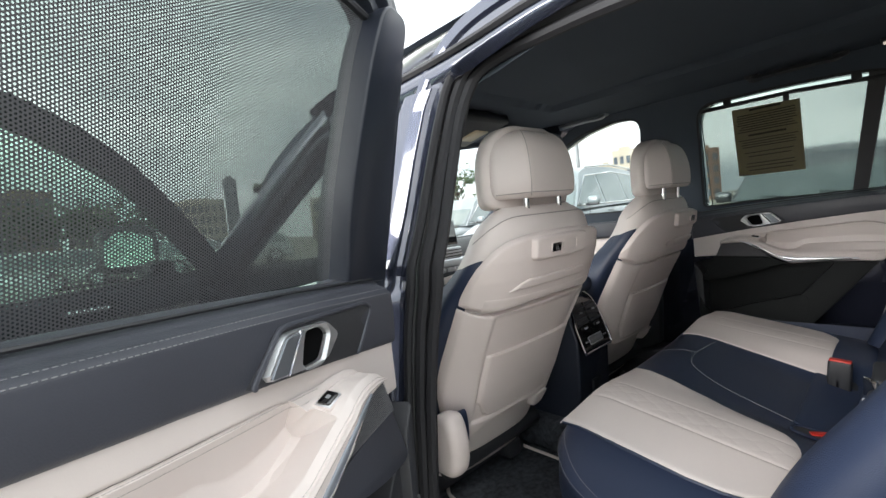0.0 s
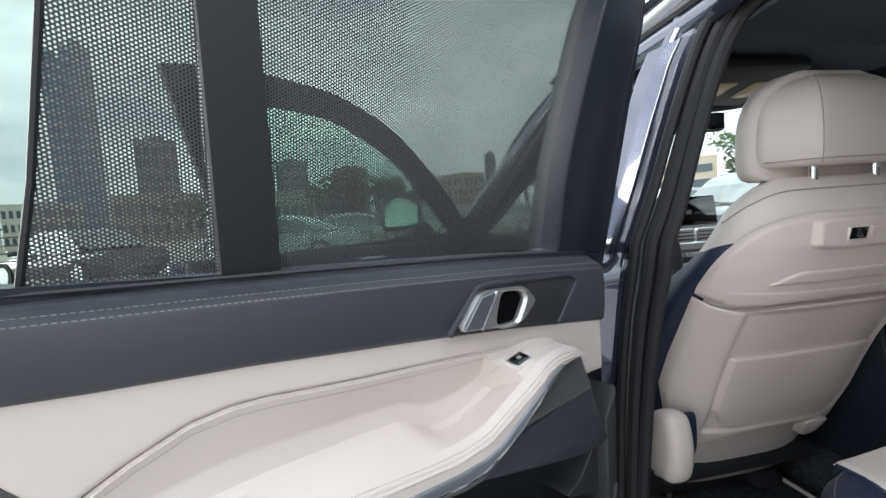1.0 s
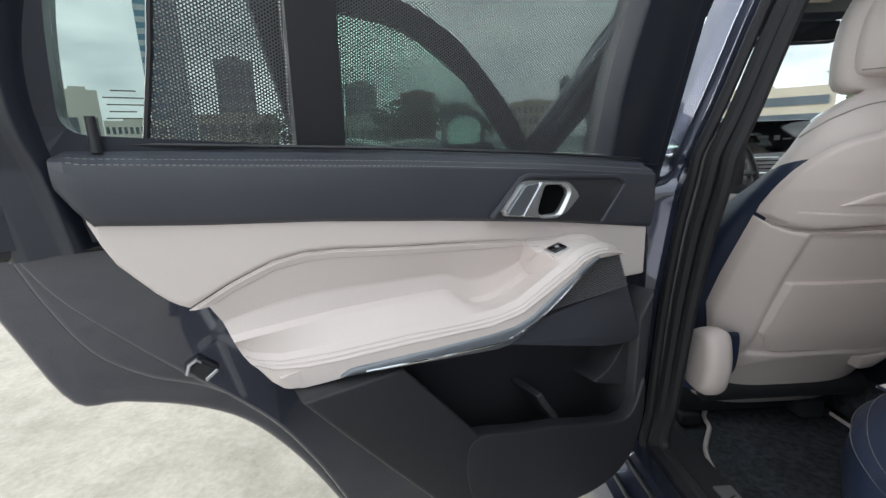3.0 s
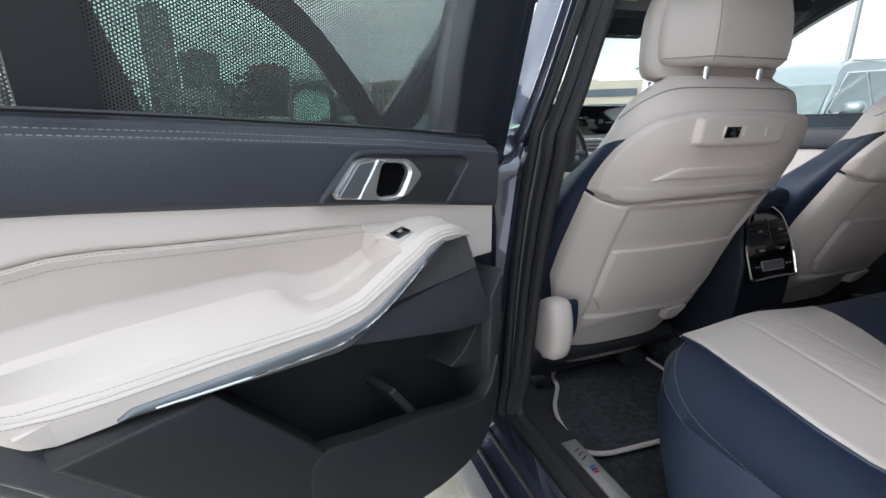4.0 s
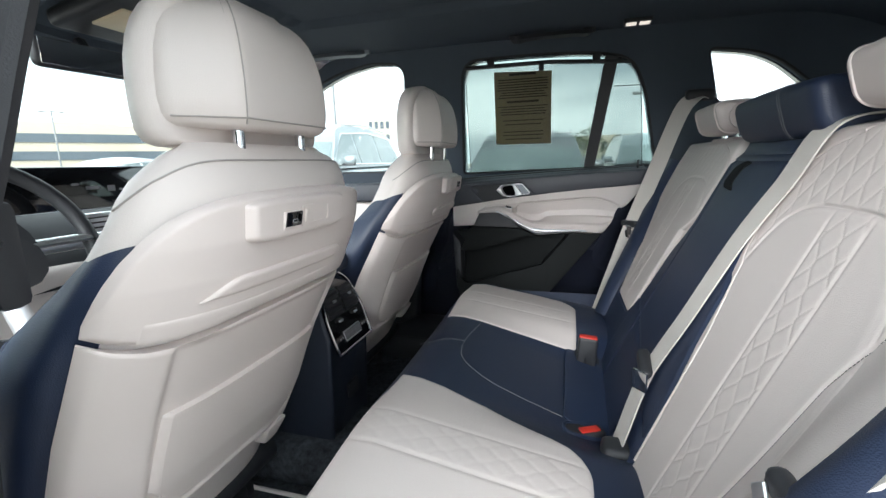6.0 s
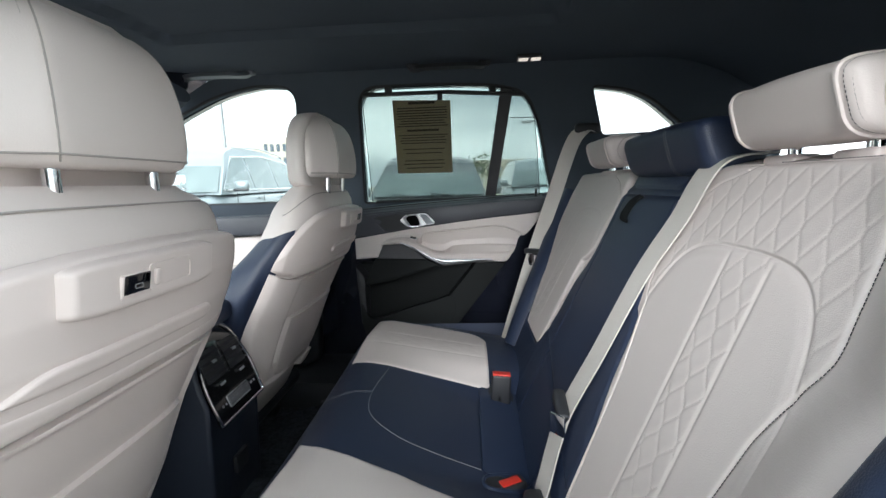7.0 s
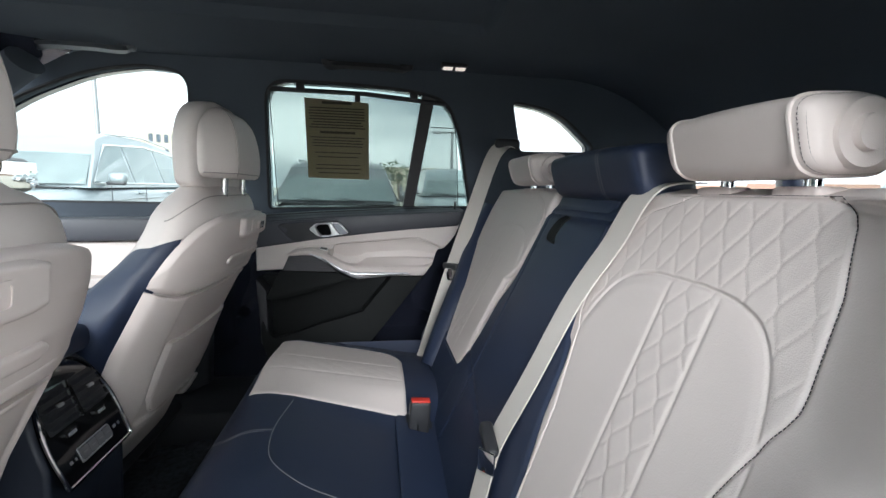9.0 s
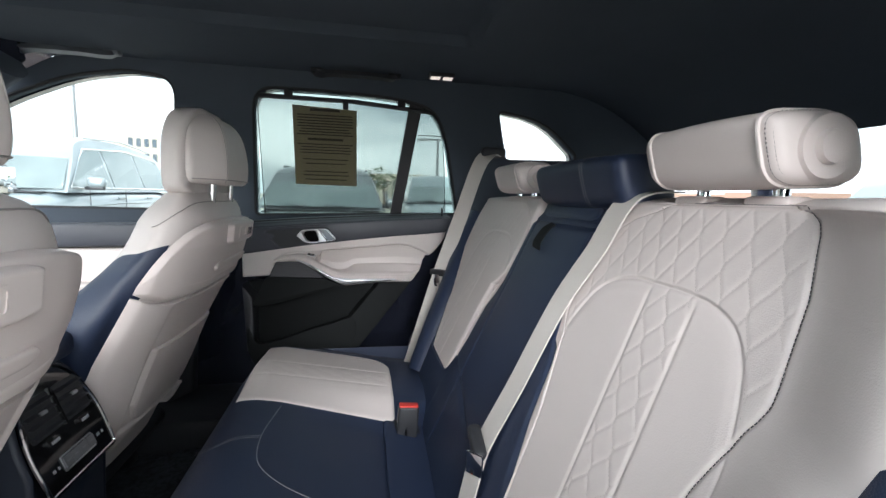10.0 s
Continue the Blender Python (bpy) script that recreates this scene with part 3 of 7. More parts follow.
FRONT_OPEN = [(0.235, 0.52), (0.215, 0.9), (0.20, 1.10), (0.165, 1.30), (0.15, 1.42), (0.22, 1.475), (0.40, 1.475), (0.62, 1.42), (0.85, 1.29), (1.08, 1.12), (1.15, 0.9), (1.14, 0.55), (1.0, 0.49), (0.40, 0.49)]
part("front_door_seal", tube([(lean(p.y) - 0.03, p.x, p.y) for p in spline(FRONT_OPEN, 8, True)], 0.012, 8, True), RUBBER, car)
part("front_door_seal", tube([(lean(p.y) - 0.005, p.x + 0.012, p.y) for p in spline(FRONT_OPEN, 8, True)], 0.009, 8, True), GREYP, car)

# windscreen surround, front pillars, header
for s in (-1, 1):
    dx = 0.06 if s < 0 else 0.0
    pts = spline([(s * (0.60 - dx), 0.62, 1.51), (s * (0.66 - dx), 0.83, 1.385), (s * (0.72 - dx * 0.6), 1.05, 1.22), (s * 0.76, 1.30, 1.05)], 8)
    part("a_pillar", tube(pts, 0.048 if s > 0 else 0.072, 12, flat=0.8), HEAD if s > 0 else PAINT, car)
part("screen_header", tube([(x, 0.90 - 0.19 * (abs(x) / 0.62) ** 2, lining_z(x, 0.90 - 0.19 * (abs(x) / 0.62) ** 2) + 0.008) for x in np.linspace(-0.56, 0.66, 25)], 0.022, 8), HEAD, car)
scr = part("windscreen", slab([(-0.60, 1.0), (0.60, 1.0), (0.78, 0.0), (-0.78, 0.0)], 0, 0.005, lambda a, b, c: (a, 1.62 - 0.72 * b, 1.04 + 0.44 * b + c)), SCREEN, car, smooth=False)
scr.visible_shadow = False


def bonnet(u, v):
    x = -0.80 + 1.6 * v
    y = 1.45 + 1.15 * u
    return (x, y, 1.05 - 0.03 * u - 0.10 * u ** 4 - 0.06 * abs(v * 2 - 1) ** 4 + 0.012 * smoothstep(0.28, 0.34, abs(v - 0.5)))


part("bonnet", grid(bonnet, 16, 24), PAINT, car, "dark blue bonnet")


def body_ring(y, w, z0, z1, n=28):
    return [(w * math.copysign(abs(math.cos(k / n * math.tau)) ** 0.32, math.cos(k / n * math.tau)), y, (z0 + z1) / 2 + (z1 - z0) / 2 * math.copysign(abs(math.sin(k / n * math.tau)) ** 0.35, math.sin(k / n * math.tau))) for k in range(n)]


nose = [body_ring(y, w, z0, z1) for y, w, z0, z1 in ((1.42, 0.94, 0.30, 1.02), (1.9, 0.95, 0.30, 1.0), (2.3, 0.93, 0.28, 0.97), (2.52, 0.86, 0.28, 0.92), (2.64, 0.76, 0.30, 0.84), (2.68, 0.66, 0.36, 0.74))]
part("front_end", loft(nose), PAINT, car, "dark blue front wings and bumper", angle=50)
tail = [body_ring(y, w, z0, z1) for y, w, z0, z1 in ((-1.38, 0.92, 0.34, 1.05), (-1.75, 0.92, 0.34, 1.05), (-1.98, 0.86, 0.36, 1.02), (-2.06, 0.76, 0.42, 0.94))]
part("rear_end", loft(tail), PAINT, car, "dark blue tailgate and bumper", angle=50)
part("roof_spoiler", rbox((0, -1.56, 1.565), (1.22, 0.36, 0.035), 0.014, 3, Matrix.Rotation(radians(4), 4, "X")), PAINT, car)
tg = part("tailgate_glass", slab([(-0.60, 1.0), (0.60, 1.0), (0.74, 0.0), (-0.74, 0.0)], 0, 0.004, lambda a, b, c: (a, -1.97 + 0.28 * b, 1.06 + 0.48 * b + c)), CLEAR, car, smooth=False)
tg.visible_shadow = False
for sx in (-1, 1):
    part("d_pillar", tube([(sx * 0.76, -1.96, 1.04), (sx * 0.69, -1.82, 1.30), (sx * 0.62, -1.70, 1.55)], 0.05, 10, flat=0.7), PAINT, car)
    part("headlamp", rbox((sx * 0.66, 2.56, 0.80), (0.30, 0.12, 0.11), 0.03, 3, Matrix.Rotation(radians(-sx * 22), 4, "Z")), LAMPGLASS, car, "clear headlamp")
    part("tail_lamp", rbox((sx * 0.70, -1.99, 0.93), (0.36, 0.10, 0.10), 0.025, 3, Matrix.Rotation(radians(sx * 12), 4, "Z")), REDP, car, "red tail lamp")
    part("grille", rbox((sx * 0.14, 2.675, 0.68), (0.24, 0.03, 0.22), 0.04, 3), BLACKP, car)
    for yy in (1.75, -1.22):
        arch_pts = [(sx * 0.948, yy + 0.42 * math.cos(a), 0.37 + 0.42 * math.sin(a)) for a in np.linspace(-0.1, math.pi + 0.1, 25)]
        part("wheel_arch", tube(arch_pts, 0.030, 8), BLACKP, car)
        tyre = [[(sx * (0.84 + wx), yy + (0.37 + dr) * math.cos(a), 0.37 + (0.37 + dr) * math.sin(a)) for a in np.linspace(0, math.tau, 41)[:-1]] for wx, dr in ((-0.11, -0.10), (-0.13, -0.05), (-0.12, -0.01), (-0.07, 0.0), (0.07, 0.0), (0.12, -0.01), (0.13, -0.05), (0.11, -0.10))]
        wh = part("wheel", loft(tyre), RUBBER, car, "black tyre on alloy rim")
        part("rim", tube([(sx * 0.86, yy, 0.37), (sx * 0.93, yy, 0.37)], [0.27, 0.275], 30), BLACKP, wh)
        for k in range(5):
            a = k / 5 * math.tau
            part("spoke", tube([(sx * 0.955, yy + 0.03 * math.cos(a), 0.37 + 0.03 * math.sin(a)), (sx * 0.945, yy + 0.26 * math.cos(a), 0.37 + 0.26 * math.sin(a))], 0.022, 8), SATIN, wh)


# ---- doors: one builder for the rear pair ----
FRAMEP = mat("blue_black_frame", (0.018, 0.022, 0.033), 0.36, grain=0.03)
GREYR = mat("grey_grille_rib", (0.16, 0.16, 0.17), 0.45)


def rear_door(origin, u, n, label, opened):
    U, N, O = Vector((*u, 0)), Vector((*n, 0)), Vector((*origin, 0))

    def at(a, b, c):
        return O + U * a + N * c + Vector((0, 0, b))

    def sway(a):
        """The trim falls back towards the rear edge of the door."""
        return lerp_table([(0.0, 0.004), (0.20, 0.001), (0.40, -0.006), (0.61, -0.026), (0.70, -0.032)], a)

    def swept(a, b, c):
        return at(a, b, c + sway(a))

    d = thing("rear_door", at(0.3, 0.6, 0), label, "car door", "car doors")
    UP_TOP = [(-0.012, 1.092), (0.036, 1.096), (0.19, 1.108), (0.40, 1.120), (0.676, 1.132), (0.69, 1.128)]
    UP_LOW = [(-0.008, 0.993), (0.20, 1.0243), (0.3688, 1.0445), (0.494, 1.057), (0.594, 1.064), (0.6683, 1.0713), (0.69, 1.11)]

    def upper(u, v):
        a = -0.010 + 0.696 * u
        lo, hi = lerp_table(UP_LOW, a), lerp_table(UP_TOP, a)
        e = min(v * (hi - lo), (1 - u) * 0.696 + 0.001, u * 0.696)
        k = math.sqrt(max(0.0, 1 - (1 - min(1.0, e / 0.009)) ** 2))
        roll = smoothstep(0.80, 1.0, v)
        groove = 0.0022 * math.exp(-((v - 0.868) / 0.022) ** 2)
        return swept(a, lo + (hi - lo) * v, -0.014 + 0.016 * k + 0.004 * math.sin(v * 3.0) - 0.022 * roll ** 2 - groove)

    part("upper_panel", grid(upper, 70, 40), GREYL, d, "anthracite stitched leather upper panel")
    part("window_ledge", grid(lambda s, t: swept(-0.012 + 0.692 * s, lerp_table(UP_TOP, -0.012 + 0.692 * s) - 0.002 + 0.011 * math.sin(t * 2.0), -0.021 - 0.050 * t), 40, 10), GREYL, d)
    part("ledge_seam", tube([swept(a, lerp_table(UP_TOP, a) + 0.006, -0.029) for a in np.linspace(-0.008, 0.675, 50)], 0.0022, 6), BLACKP, d)
    for vv in (0.835, 0.905):
        part("stitching", stitches([upper(u, vv) + N * 0.0003 for u in np.linspace(0.01, 0.985, 80)], 0.0030, 0.0018, 0.00034, N), THREAD, d)
    # ivory middle panel above the crease
    MID_LOW = [(-0.004, 0.920), (0.09, 0.925), (0.14, 0.960), (0.19, 0.984), (0.225, 0.994), (0.26, 1.0095), (0.35, 1.0175), (0.4446, 1.0255), (0.48, 1.0290), (0.5092, 1.0296), (0.5389, 1.0252), (0.5781, 1.0093), (0.6085, 0.9932), (0.6133, 0.9905), (0.6303, 1.0043), (0.6594, 1.0417), (0.672, 1.075)]

    def middle(u, v):
        a = -0.004 + 0.676 * u
        lo, hi = lerp_table(MID_LOW, a), lerp_table(UP_LOW, a) + 0.004
        hi = max(hi, lo + 0.001)
        e = min(v * (hi - lo), (1 - u) * 0.676, u * 0.676)
        k = math.sqrt(max(0.0, 1 - (1 - min(1.0, e / 0.006)) ** 2))
        return swept(a, lo + (hi - lo) * v, -0.014 + 0.012 * k)

    part("middle_panel", grid(middle, 90, 24), WHITE, d, "ivory leather middle panel")
    part("panel_base", slab([(0.0, 0.985), (0.30, 1.03), (0.60, 1.055), (0.60, 1.0), (0.56, 0.95), (0.53, 0.915), (0.34, 0.91), (0.12, 0.93), (0.0, 0.93)], -0.09, -0.050, at), BLACKP, d)

    # armrest: bowl, shelf, rolled edge and front face, as lines from the crease down to the underside
    CREASE = [(0.100, 0.9800), (0.1064, 0.9855), (0.123, 0.9985), (0.145, 1.0055), (0.1706, 1.0075), (0.2043, 1.0068), (0.213, 1.0080), (0.35, 1.0188), (0.4446, 1.0268), (0.48, 1.0303), (0.5092, 1.0310), (0.5389, 1.0266), (0.5781, 1.0107), (0.6133, 0.9916)]
    POD = [(0.100, 0.9778), (0.123, 0.9945), (0.1706, 1.0020), (0.2043, 1.0005), (0.236, 0.9955), (0.262, 0.9905)]
    BOWL = [(0.200, 0.9700), (0.2386, 0.9624), (0.250, 0.9570), (0.2755, 0.9455), (0.300, 0.9410), (0.320, 0.9420), (0.336, 0.9500), (0.348, 0.9578), (0.360, 0.9605), (0.397, 0.9622), (0.488, 0.9632), (0.5647, 0.9595), (0.5837, 0.9580)]
    NOTCH = ((0.2436 - 0.1005) / 0.485, (0.2450 - 0.1005) / 0.485)
    STITCH = [(0.100, 0.9775), (0.1122, 0.9835), (0.140, 0.9925), (0.168, 0.9954), (0.185, 0.9945), (0.2034, 0.9909), (0.2443, 0.9722), (0.2902, 0.9485), (0.3207, 0.9412), (0.355, 0.9390), (0.4212, 0.9390), (0.4999, 0.9348), (0.5454, 0.9330), (0.5683, 0.9382), (0.5807, 0.9472)]
    STITCH2 = [(0.100, 0.9765), (0.118, 0.9815), (0.150, 0.9885), (0.174, 0.9900), (0.2003, 0.9861), (0.2482, 0.9623), (0.2938, 0.9412), (0.3336, 0.9335), (0.4234, 0.9322), (0.5259, 0.9265), (0.5533, 0.9284), (0.5754, 0.9388)]
    LOW = [(0.100, 0.9740), (0.150, 0.9800), (0.1827, 0.9800), (0.2088, 0.9690), (0.2337, 0.9527), (0.266, 0.9282), (0.3099, 0.9050), (0.3245, 0.9000), (0.36, 0.9025), (0.4226, 0.9062), (0.4941, 0.9046), (0.5301, 0.9002), (0.545, 0.9030), (0.556, 0.9130), (0.568, 0.9290)]
    FRONT = [(0.10, 0.034), (0.155, 0.046), (0.215, 0.052), (0.30, 0.046), (0.40, 0.030), (0.50, 0.010), (0.57, -0.012), (0.60, -0.024)]

    def arm_line(k, w):
        """Line k of the armrest at w, from the hinge end (0) to the rear end (1): a, b and c."""
        end = (0.6133, 0.608, 0.597, 0.588, 0.5837, 0.5820, 0.5807, 0.5770, 0.5720, 0.5660, 0.555)[k]
        a = 0.1005 + 0.485 * w if w < 0.4 else 0.2945 + (end - 0.2945) * (w - 0.4) / 0.6
        a -= 0.0038 * (min(6, k) - 2) * math.exp(-((w - 0.297) / 0.05) ** 2)
        p = smoothstep(NOTCH[1], NOTCH[0], w)
        cr, st, s2, lo, fr = (lerp_table(q, a) for q in (CREASE, STITCH, STITCH2, LOW, FRONT))
        sh = lerp_table(POD, a) * p + lerp_table(BOWL, a) * (1 - p)
        back = lerp_table([(0.245, -0.012), (0.35, -0.018), (0.5, -0.022), (0.61, -0.028)], a)
        row = [
            (cr, sway(a) - 0.006 + 0.006 * p),
            (cr - 0.0025, sway(a) - 0.0015 + 0.004 * p),
            (cr - 0.008, (sway(a) - 0.0035) * (1 - p) + 0.007 * p),
            (sh + (cr - sh) * 0.35 * (1 - p), (back - 0.005) * (1 - p) + 0.012 * p),
            (sh + 0.003 * (1 - p), (back - 0.001) * (1 - p) + 0.013 * p),
            (sh - 0.001, (back + 0.008) * (1 - p) + 0.017 * p),
            (st + 0.0045 + 0.001 * p, fr - 0.010),
            (st, fr - 0.001),
            (s2, fr + 0.004),
            (lo + 0.004, fr + 0.003),
            (lo - 0.001, fr - 0.006),
        ]
        return a, row[k][0], row[k][1]

    ARM_T = [0.0, 0.04, 0.10, 0.34, 0.40, 0.46, 0.66, 0.74, 0.82, 0.95, 1.0]

    def arm_at(w, t, lift=0.0):
        for i in range(10):
            if t <= ARM_T[i + 1] or i == 9:
                f = (t - ARM_T[i]) / (ARM_T[i + 1] - ARM_T[i])
                p, q = arm_line(i, w), arm_line(i + 1, w)
                return at(*[x + (y - x) * f for x, y in zip(p, q)]) + N * lift
    part("armrest", grid(lambda u, t: arm_at(lerp_table([(0, 0), (0.32, NOTCH[0]), (0.34, NOTCH[1]), (1, 1)], u), t), 150, 100), WHITE, d, "ivory leather armrest with rolled edge", angle=40)
    part("armrest_underside", slab([(0.12, 0.965), (0.20, 0.960), (0.32, 0.905), (0.42, 0.909), (0.53, 0.905), (0.55, 0.92), (0.50, 0.93), (0.32, 0.93), (0.20, 0.975)], -0.06, 0.004, at), WHITE, d)
    for t0, w0 in ((0.025, 0.215), (0.105, 0.265), (0.735, 0.02), (0.825, 0.02)):
        part("stitching", stitches([arm_at(w, t0, 0.0006) for w in np.linspace(w0, 0.995, 190)], 0.0026, 0.0011, 0.00022, N), THREADW, d)
    part("edge_piping", tube([arm_at(w, 0.78, -0.0004) for w in np.linspace(0.01, 0.995, 120)], 0.0017, 6), WHITE, d)
    # window switch on the sloping pod
    w_sw = (0.218 - 0.1005) / 0.485
    p0 = arm_at(w_sw, 0.50)
    du, dv = (arm_at(w_sw + 0.012, 0.50) - p0).normalized(), (arm_at(w_sw, 0.60) - p0).normalized()
    up0 = du.cross(dv).normalized()
    if up0.dot(N) < 0:
        up0 = -up0
    dv = up0.cross(du)
    tilt = Matrix(((du.x, dv.x, up0.x, 0), (du.y, dv.y, up0.y, 0), (du.z, dv.z, up0.z, 0), (0, 0, 0, 1)))
    pod = part("switch_pod", rbox(p0 - up0 * 0.0005, (0.030, 0.0225, 0.003), 0.0012, 2, tilt), WHITEP, d)
    part("switch_bezel", rbox(p0 + up0 * 0.0009, (0.0260, 0.0190, 0.003), 0.0012, 2, tilt), SATIN, pod, "satin window switch surround")
    part("window_switch", rbox(p0 + up0 * 0.0022, (0.0215, 0.0150, 0.005), 0.0018, 2, tilt), GLOSSB, pod, "black window switch")
    part("switch_mark", rbox(p0 + up0 * 0.0049, (0.006, 0.005, 0.0006), 0.0002, 1, tilt), THREAD, pod)
    part("pod_joint", tube([arm_at(NOTCH[0], t, 0.0002) for t in np.linspace(0.12, 0.64, 16)], 0.0006, 5), WHITEP, pod)
    # metal strip under the armrest with its bright line
    STRIP_T = [(0.17, 0.9868), (0.175, 0.9873), (0.2088, 0.9768), (0.2482, 0.9538), (0.2825, 0.9330), (0.3045, 0.9268), (0.3338, 0.9232), (0.3808, 0.9215), (0.4642, 0.9182), (0.4876, 0.9172), (0.4971, 0.9114)]
    STRIP_B = [(0.17, 0.9840), (0.1827, 0.9800), (0.2337, 0.9527), (0.266, 0.9285), (0.3099, 0.9057), (0.3272, 0.9036), (0.4245, 0.9076), (0.4951, 0.9094), (0.4971, 0.9106)]

    def strip_at(u, v):
        a = 0.172 + 0.325 * u
        hi, lo = lerp_table(STRIP_T, a), lerp_table(STRIP_B, a)
        return at(a, lo + (hi - lo) * v, lerp_table(FRONT, a) + 0.0035 + 0.0035 * math.sin(math.pi * v) ** 0.5)
    # one metal in two tones: brighter on the closed door, where it catches more light
    part("trim_strip", grid(strip_at, 90, 12), DARKALU if opened else SATIN, d, "brushed metal trim strip")
    part("accent_line", tube([at(a, b, lerp_table(FRONT, a) + 0.0086) for a, b in [(p.x, p.y) for p in spline([(0.474, 0.9132), (0.3811, 0.9126), (0.3242, 0.9141), (0.2941, 0.9231), (0.2601, 0.9390), (0.2124, 0.9718)], 8)]], 0.0013, 6), CHROME, d)
    # speaker grille with its ribs, and the block under it
    sp = part("speaker_grille", slab([(0.1553, 0.9811), (0.1069, 0.9758), (0.085, 0.9285), (0.2600, 0.9225), (0.235, 0.9500), (0.185, 0.9805)], -0.02, 0.0345, at, 0.002, 1), RUBBER, d, "ribbed black speaker grille")
    for k in range(22):
        z = 0.9290 + 0.0024 * k
        a0 = lerp_table([(0.921, 0.083), (0.9285, 0.086), (0.9758, 0.107), (0.984, 0.13)], z)
        a1 = lerp_table([(0.921, 0.258), (0.950, 0.233), (0.9805, 0.184)], z)
        part("rib", tube([at(a0 + 0.001, z, 0.0352), at(a1 - 0.002, z - 0.003, 0.0352)], 0.00058, 6), GREYR, sp)
    # same block on both doors; the closed one is coloured darker for its shade
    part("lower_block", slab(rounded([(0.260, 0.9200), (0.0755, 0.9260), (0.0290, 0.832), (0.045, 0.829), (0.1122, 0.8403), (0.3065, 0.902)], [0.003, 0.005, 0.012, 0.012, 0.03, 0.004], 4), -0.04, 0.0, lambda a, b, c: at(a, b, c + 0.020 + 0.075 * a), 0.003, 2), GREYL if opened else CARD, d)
    # door card and map pocket; the closed door's shade is painted in with darker CARD
    card = [(0.538, 0.905), (0.50, 0.855), (0.46, 0.80), (0.37, 0.685), (0.28, 0.640), (0.20, 0.622), (0.10, 0.614), (0.05, 0.622), (0.02, 0.68), (0.005, 0.90), (0.12, 0.90), (0.323, 0.885), (0.44, 0.905)]
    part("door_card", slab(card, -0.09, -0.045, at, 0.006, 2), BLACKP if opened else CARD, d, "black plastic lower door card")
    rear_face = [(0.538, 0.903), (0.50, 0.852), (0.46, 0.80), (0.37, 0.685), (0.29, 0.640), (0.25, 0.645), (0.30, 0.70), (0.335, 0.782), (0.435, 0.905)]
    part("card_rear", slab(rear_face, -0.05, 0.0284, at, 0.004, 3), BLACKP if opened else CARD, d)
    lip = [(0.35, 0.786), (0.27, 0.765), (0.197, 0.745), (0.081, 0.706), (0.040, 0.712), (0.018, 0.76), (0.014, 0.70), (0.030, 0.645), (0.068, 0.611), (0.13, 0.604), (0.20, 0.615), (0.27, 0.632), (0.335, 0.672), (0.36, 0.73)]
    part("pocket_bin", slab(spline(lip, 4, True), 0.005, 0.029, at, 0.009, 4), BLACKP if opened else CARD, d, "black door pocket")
    part("pocket_front", slab([(0.012, 0.68), (0.0, 0.90), (0.032, 0.86), (0.034, 0.72), (0.03, 0.66)], -0.06, 0.024, at, 0.006, 2), GREYP, d)
    if opened:
        part("pocket_divider", slab([(0.232, 0.792), (0.222, 0.795), (0.188, 0.745), (0.198, 0.742)], -0.05, 0.010, at, 0.002, 1), GREYP, d)
    part("pocket_floor", slab([(0.33, 0.70), (0.02, 0.66), (0.02, 0.64), (0.32, 0.66)], -0.06, 0.008, at), BLACKP, d)
    if opened:
        part("pocket_wedge", slab(spline([(0.030, 0.825), (0.022, 0.78), (0.026, 0.738), (0.06, 0.752), (0.108, 0.771), (0.075, 0.785)], 4, True), -0.05, 0.006, at, 0.006, 3), GREYP, d)
    # inner handle in its angled bezel
    bz = rounded([(0.3064, 1.0440), (0.2617, 1.0895), (0.248, 1.0912), (0.0830, 1.0803), (0.0660, 1.0691), (0.1138, 1.0175)], [0.004, 0.010, 0.010, 0.012, 0.012, 0.004], 4)
    hb = part("handle_bezel", slab(bz, -0.03, 0.0085, at, 0.0025, 2), GREYP, d)
    part("bezel_edge", tube([at(p.x, p.y, 0.0082) for p in rounded([(0.305, 1.0450), (0.2610, 1.0880), (0.248, 1.0897), (0.0840, 1.0788), (0.0675, 1.0685), (0.115, 1.0190)], [0.004, 0.010, 0.010, 0.012, 0.012, 0.004], 4)], 0.0030, 8), GREYL, hb)
    outer = [(0.2974, 1.0471), (0.2650, 1.0830), (0.249, 1.0841), (0.1858, 1.0787), (0.1668, 1.0598), (0.1930, 1.0375), (0.2212, 1.0363)]
    hole = [(0.2385, 1.0470), (0.2270, 1.0770), (0.1979, 1.0751), (0.1890, 1.0655), (0.2060, 1.0410), (0.2330, 1.0412)]
    mid_h = Vector((0.214, 1.059))

    def ray_ring(poly, grow, n=72):
        """Points of a rounded polygon met by rays from the middle of the handle."""
        P = [Vector(p) for p in rounded(poly, 0.006, 5)]
        out = []
        for k in range(n):
            dirn = Vector((math.cos(k / n * math.tau), math.sin(k / n * math.tau)))
            best = 0.0
            for p, q in zip(P, P[1:] + P[:1]):
                e = q - p
                den = dirn.x * e.y - dirn.y * e.x
                if abs(den) > 1e-9:
                    w = p - mid_h
                    r = (w.x * e.y - w.y * e.x) / den
                    f = (w.x * dirn.y - w.y * dirn.x) / den
                    if r > 0 and -1e-6 <= f <= 1 + 1e-6:
                        best = max(best, r)
            out.append(mid_h + dirn * (best + grow))
        return out

    rings_h = [[at(p.x, p.y, c) for p in ray_ring(poly, g)] for poly, g, c in ((outer, 0.0, 0.003), (outer, 0.0, 0.012), (outer, -0.0022, 0.0165), (hole, 0.0050, 0.0168), (hole, 0.0012, 0.0135), (hole, 0.0, 0.004))]
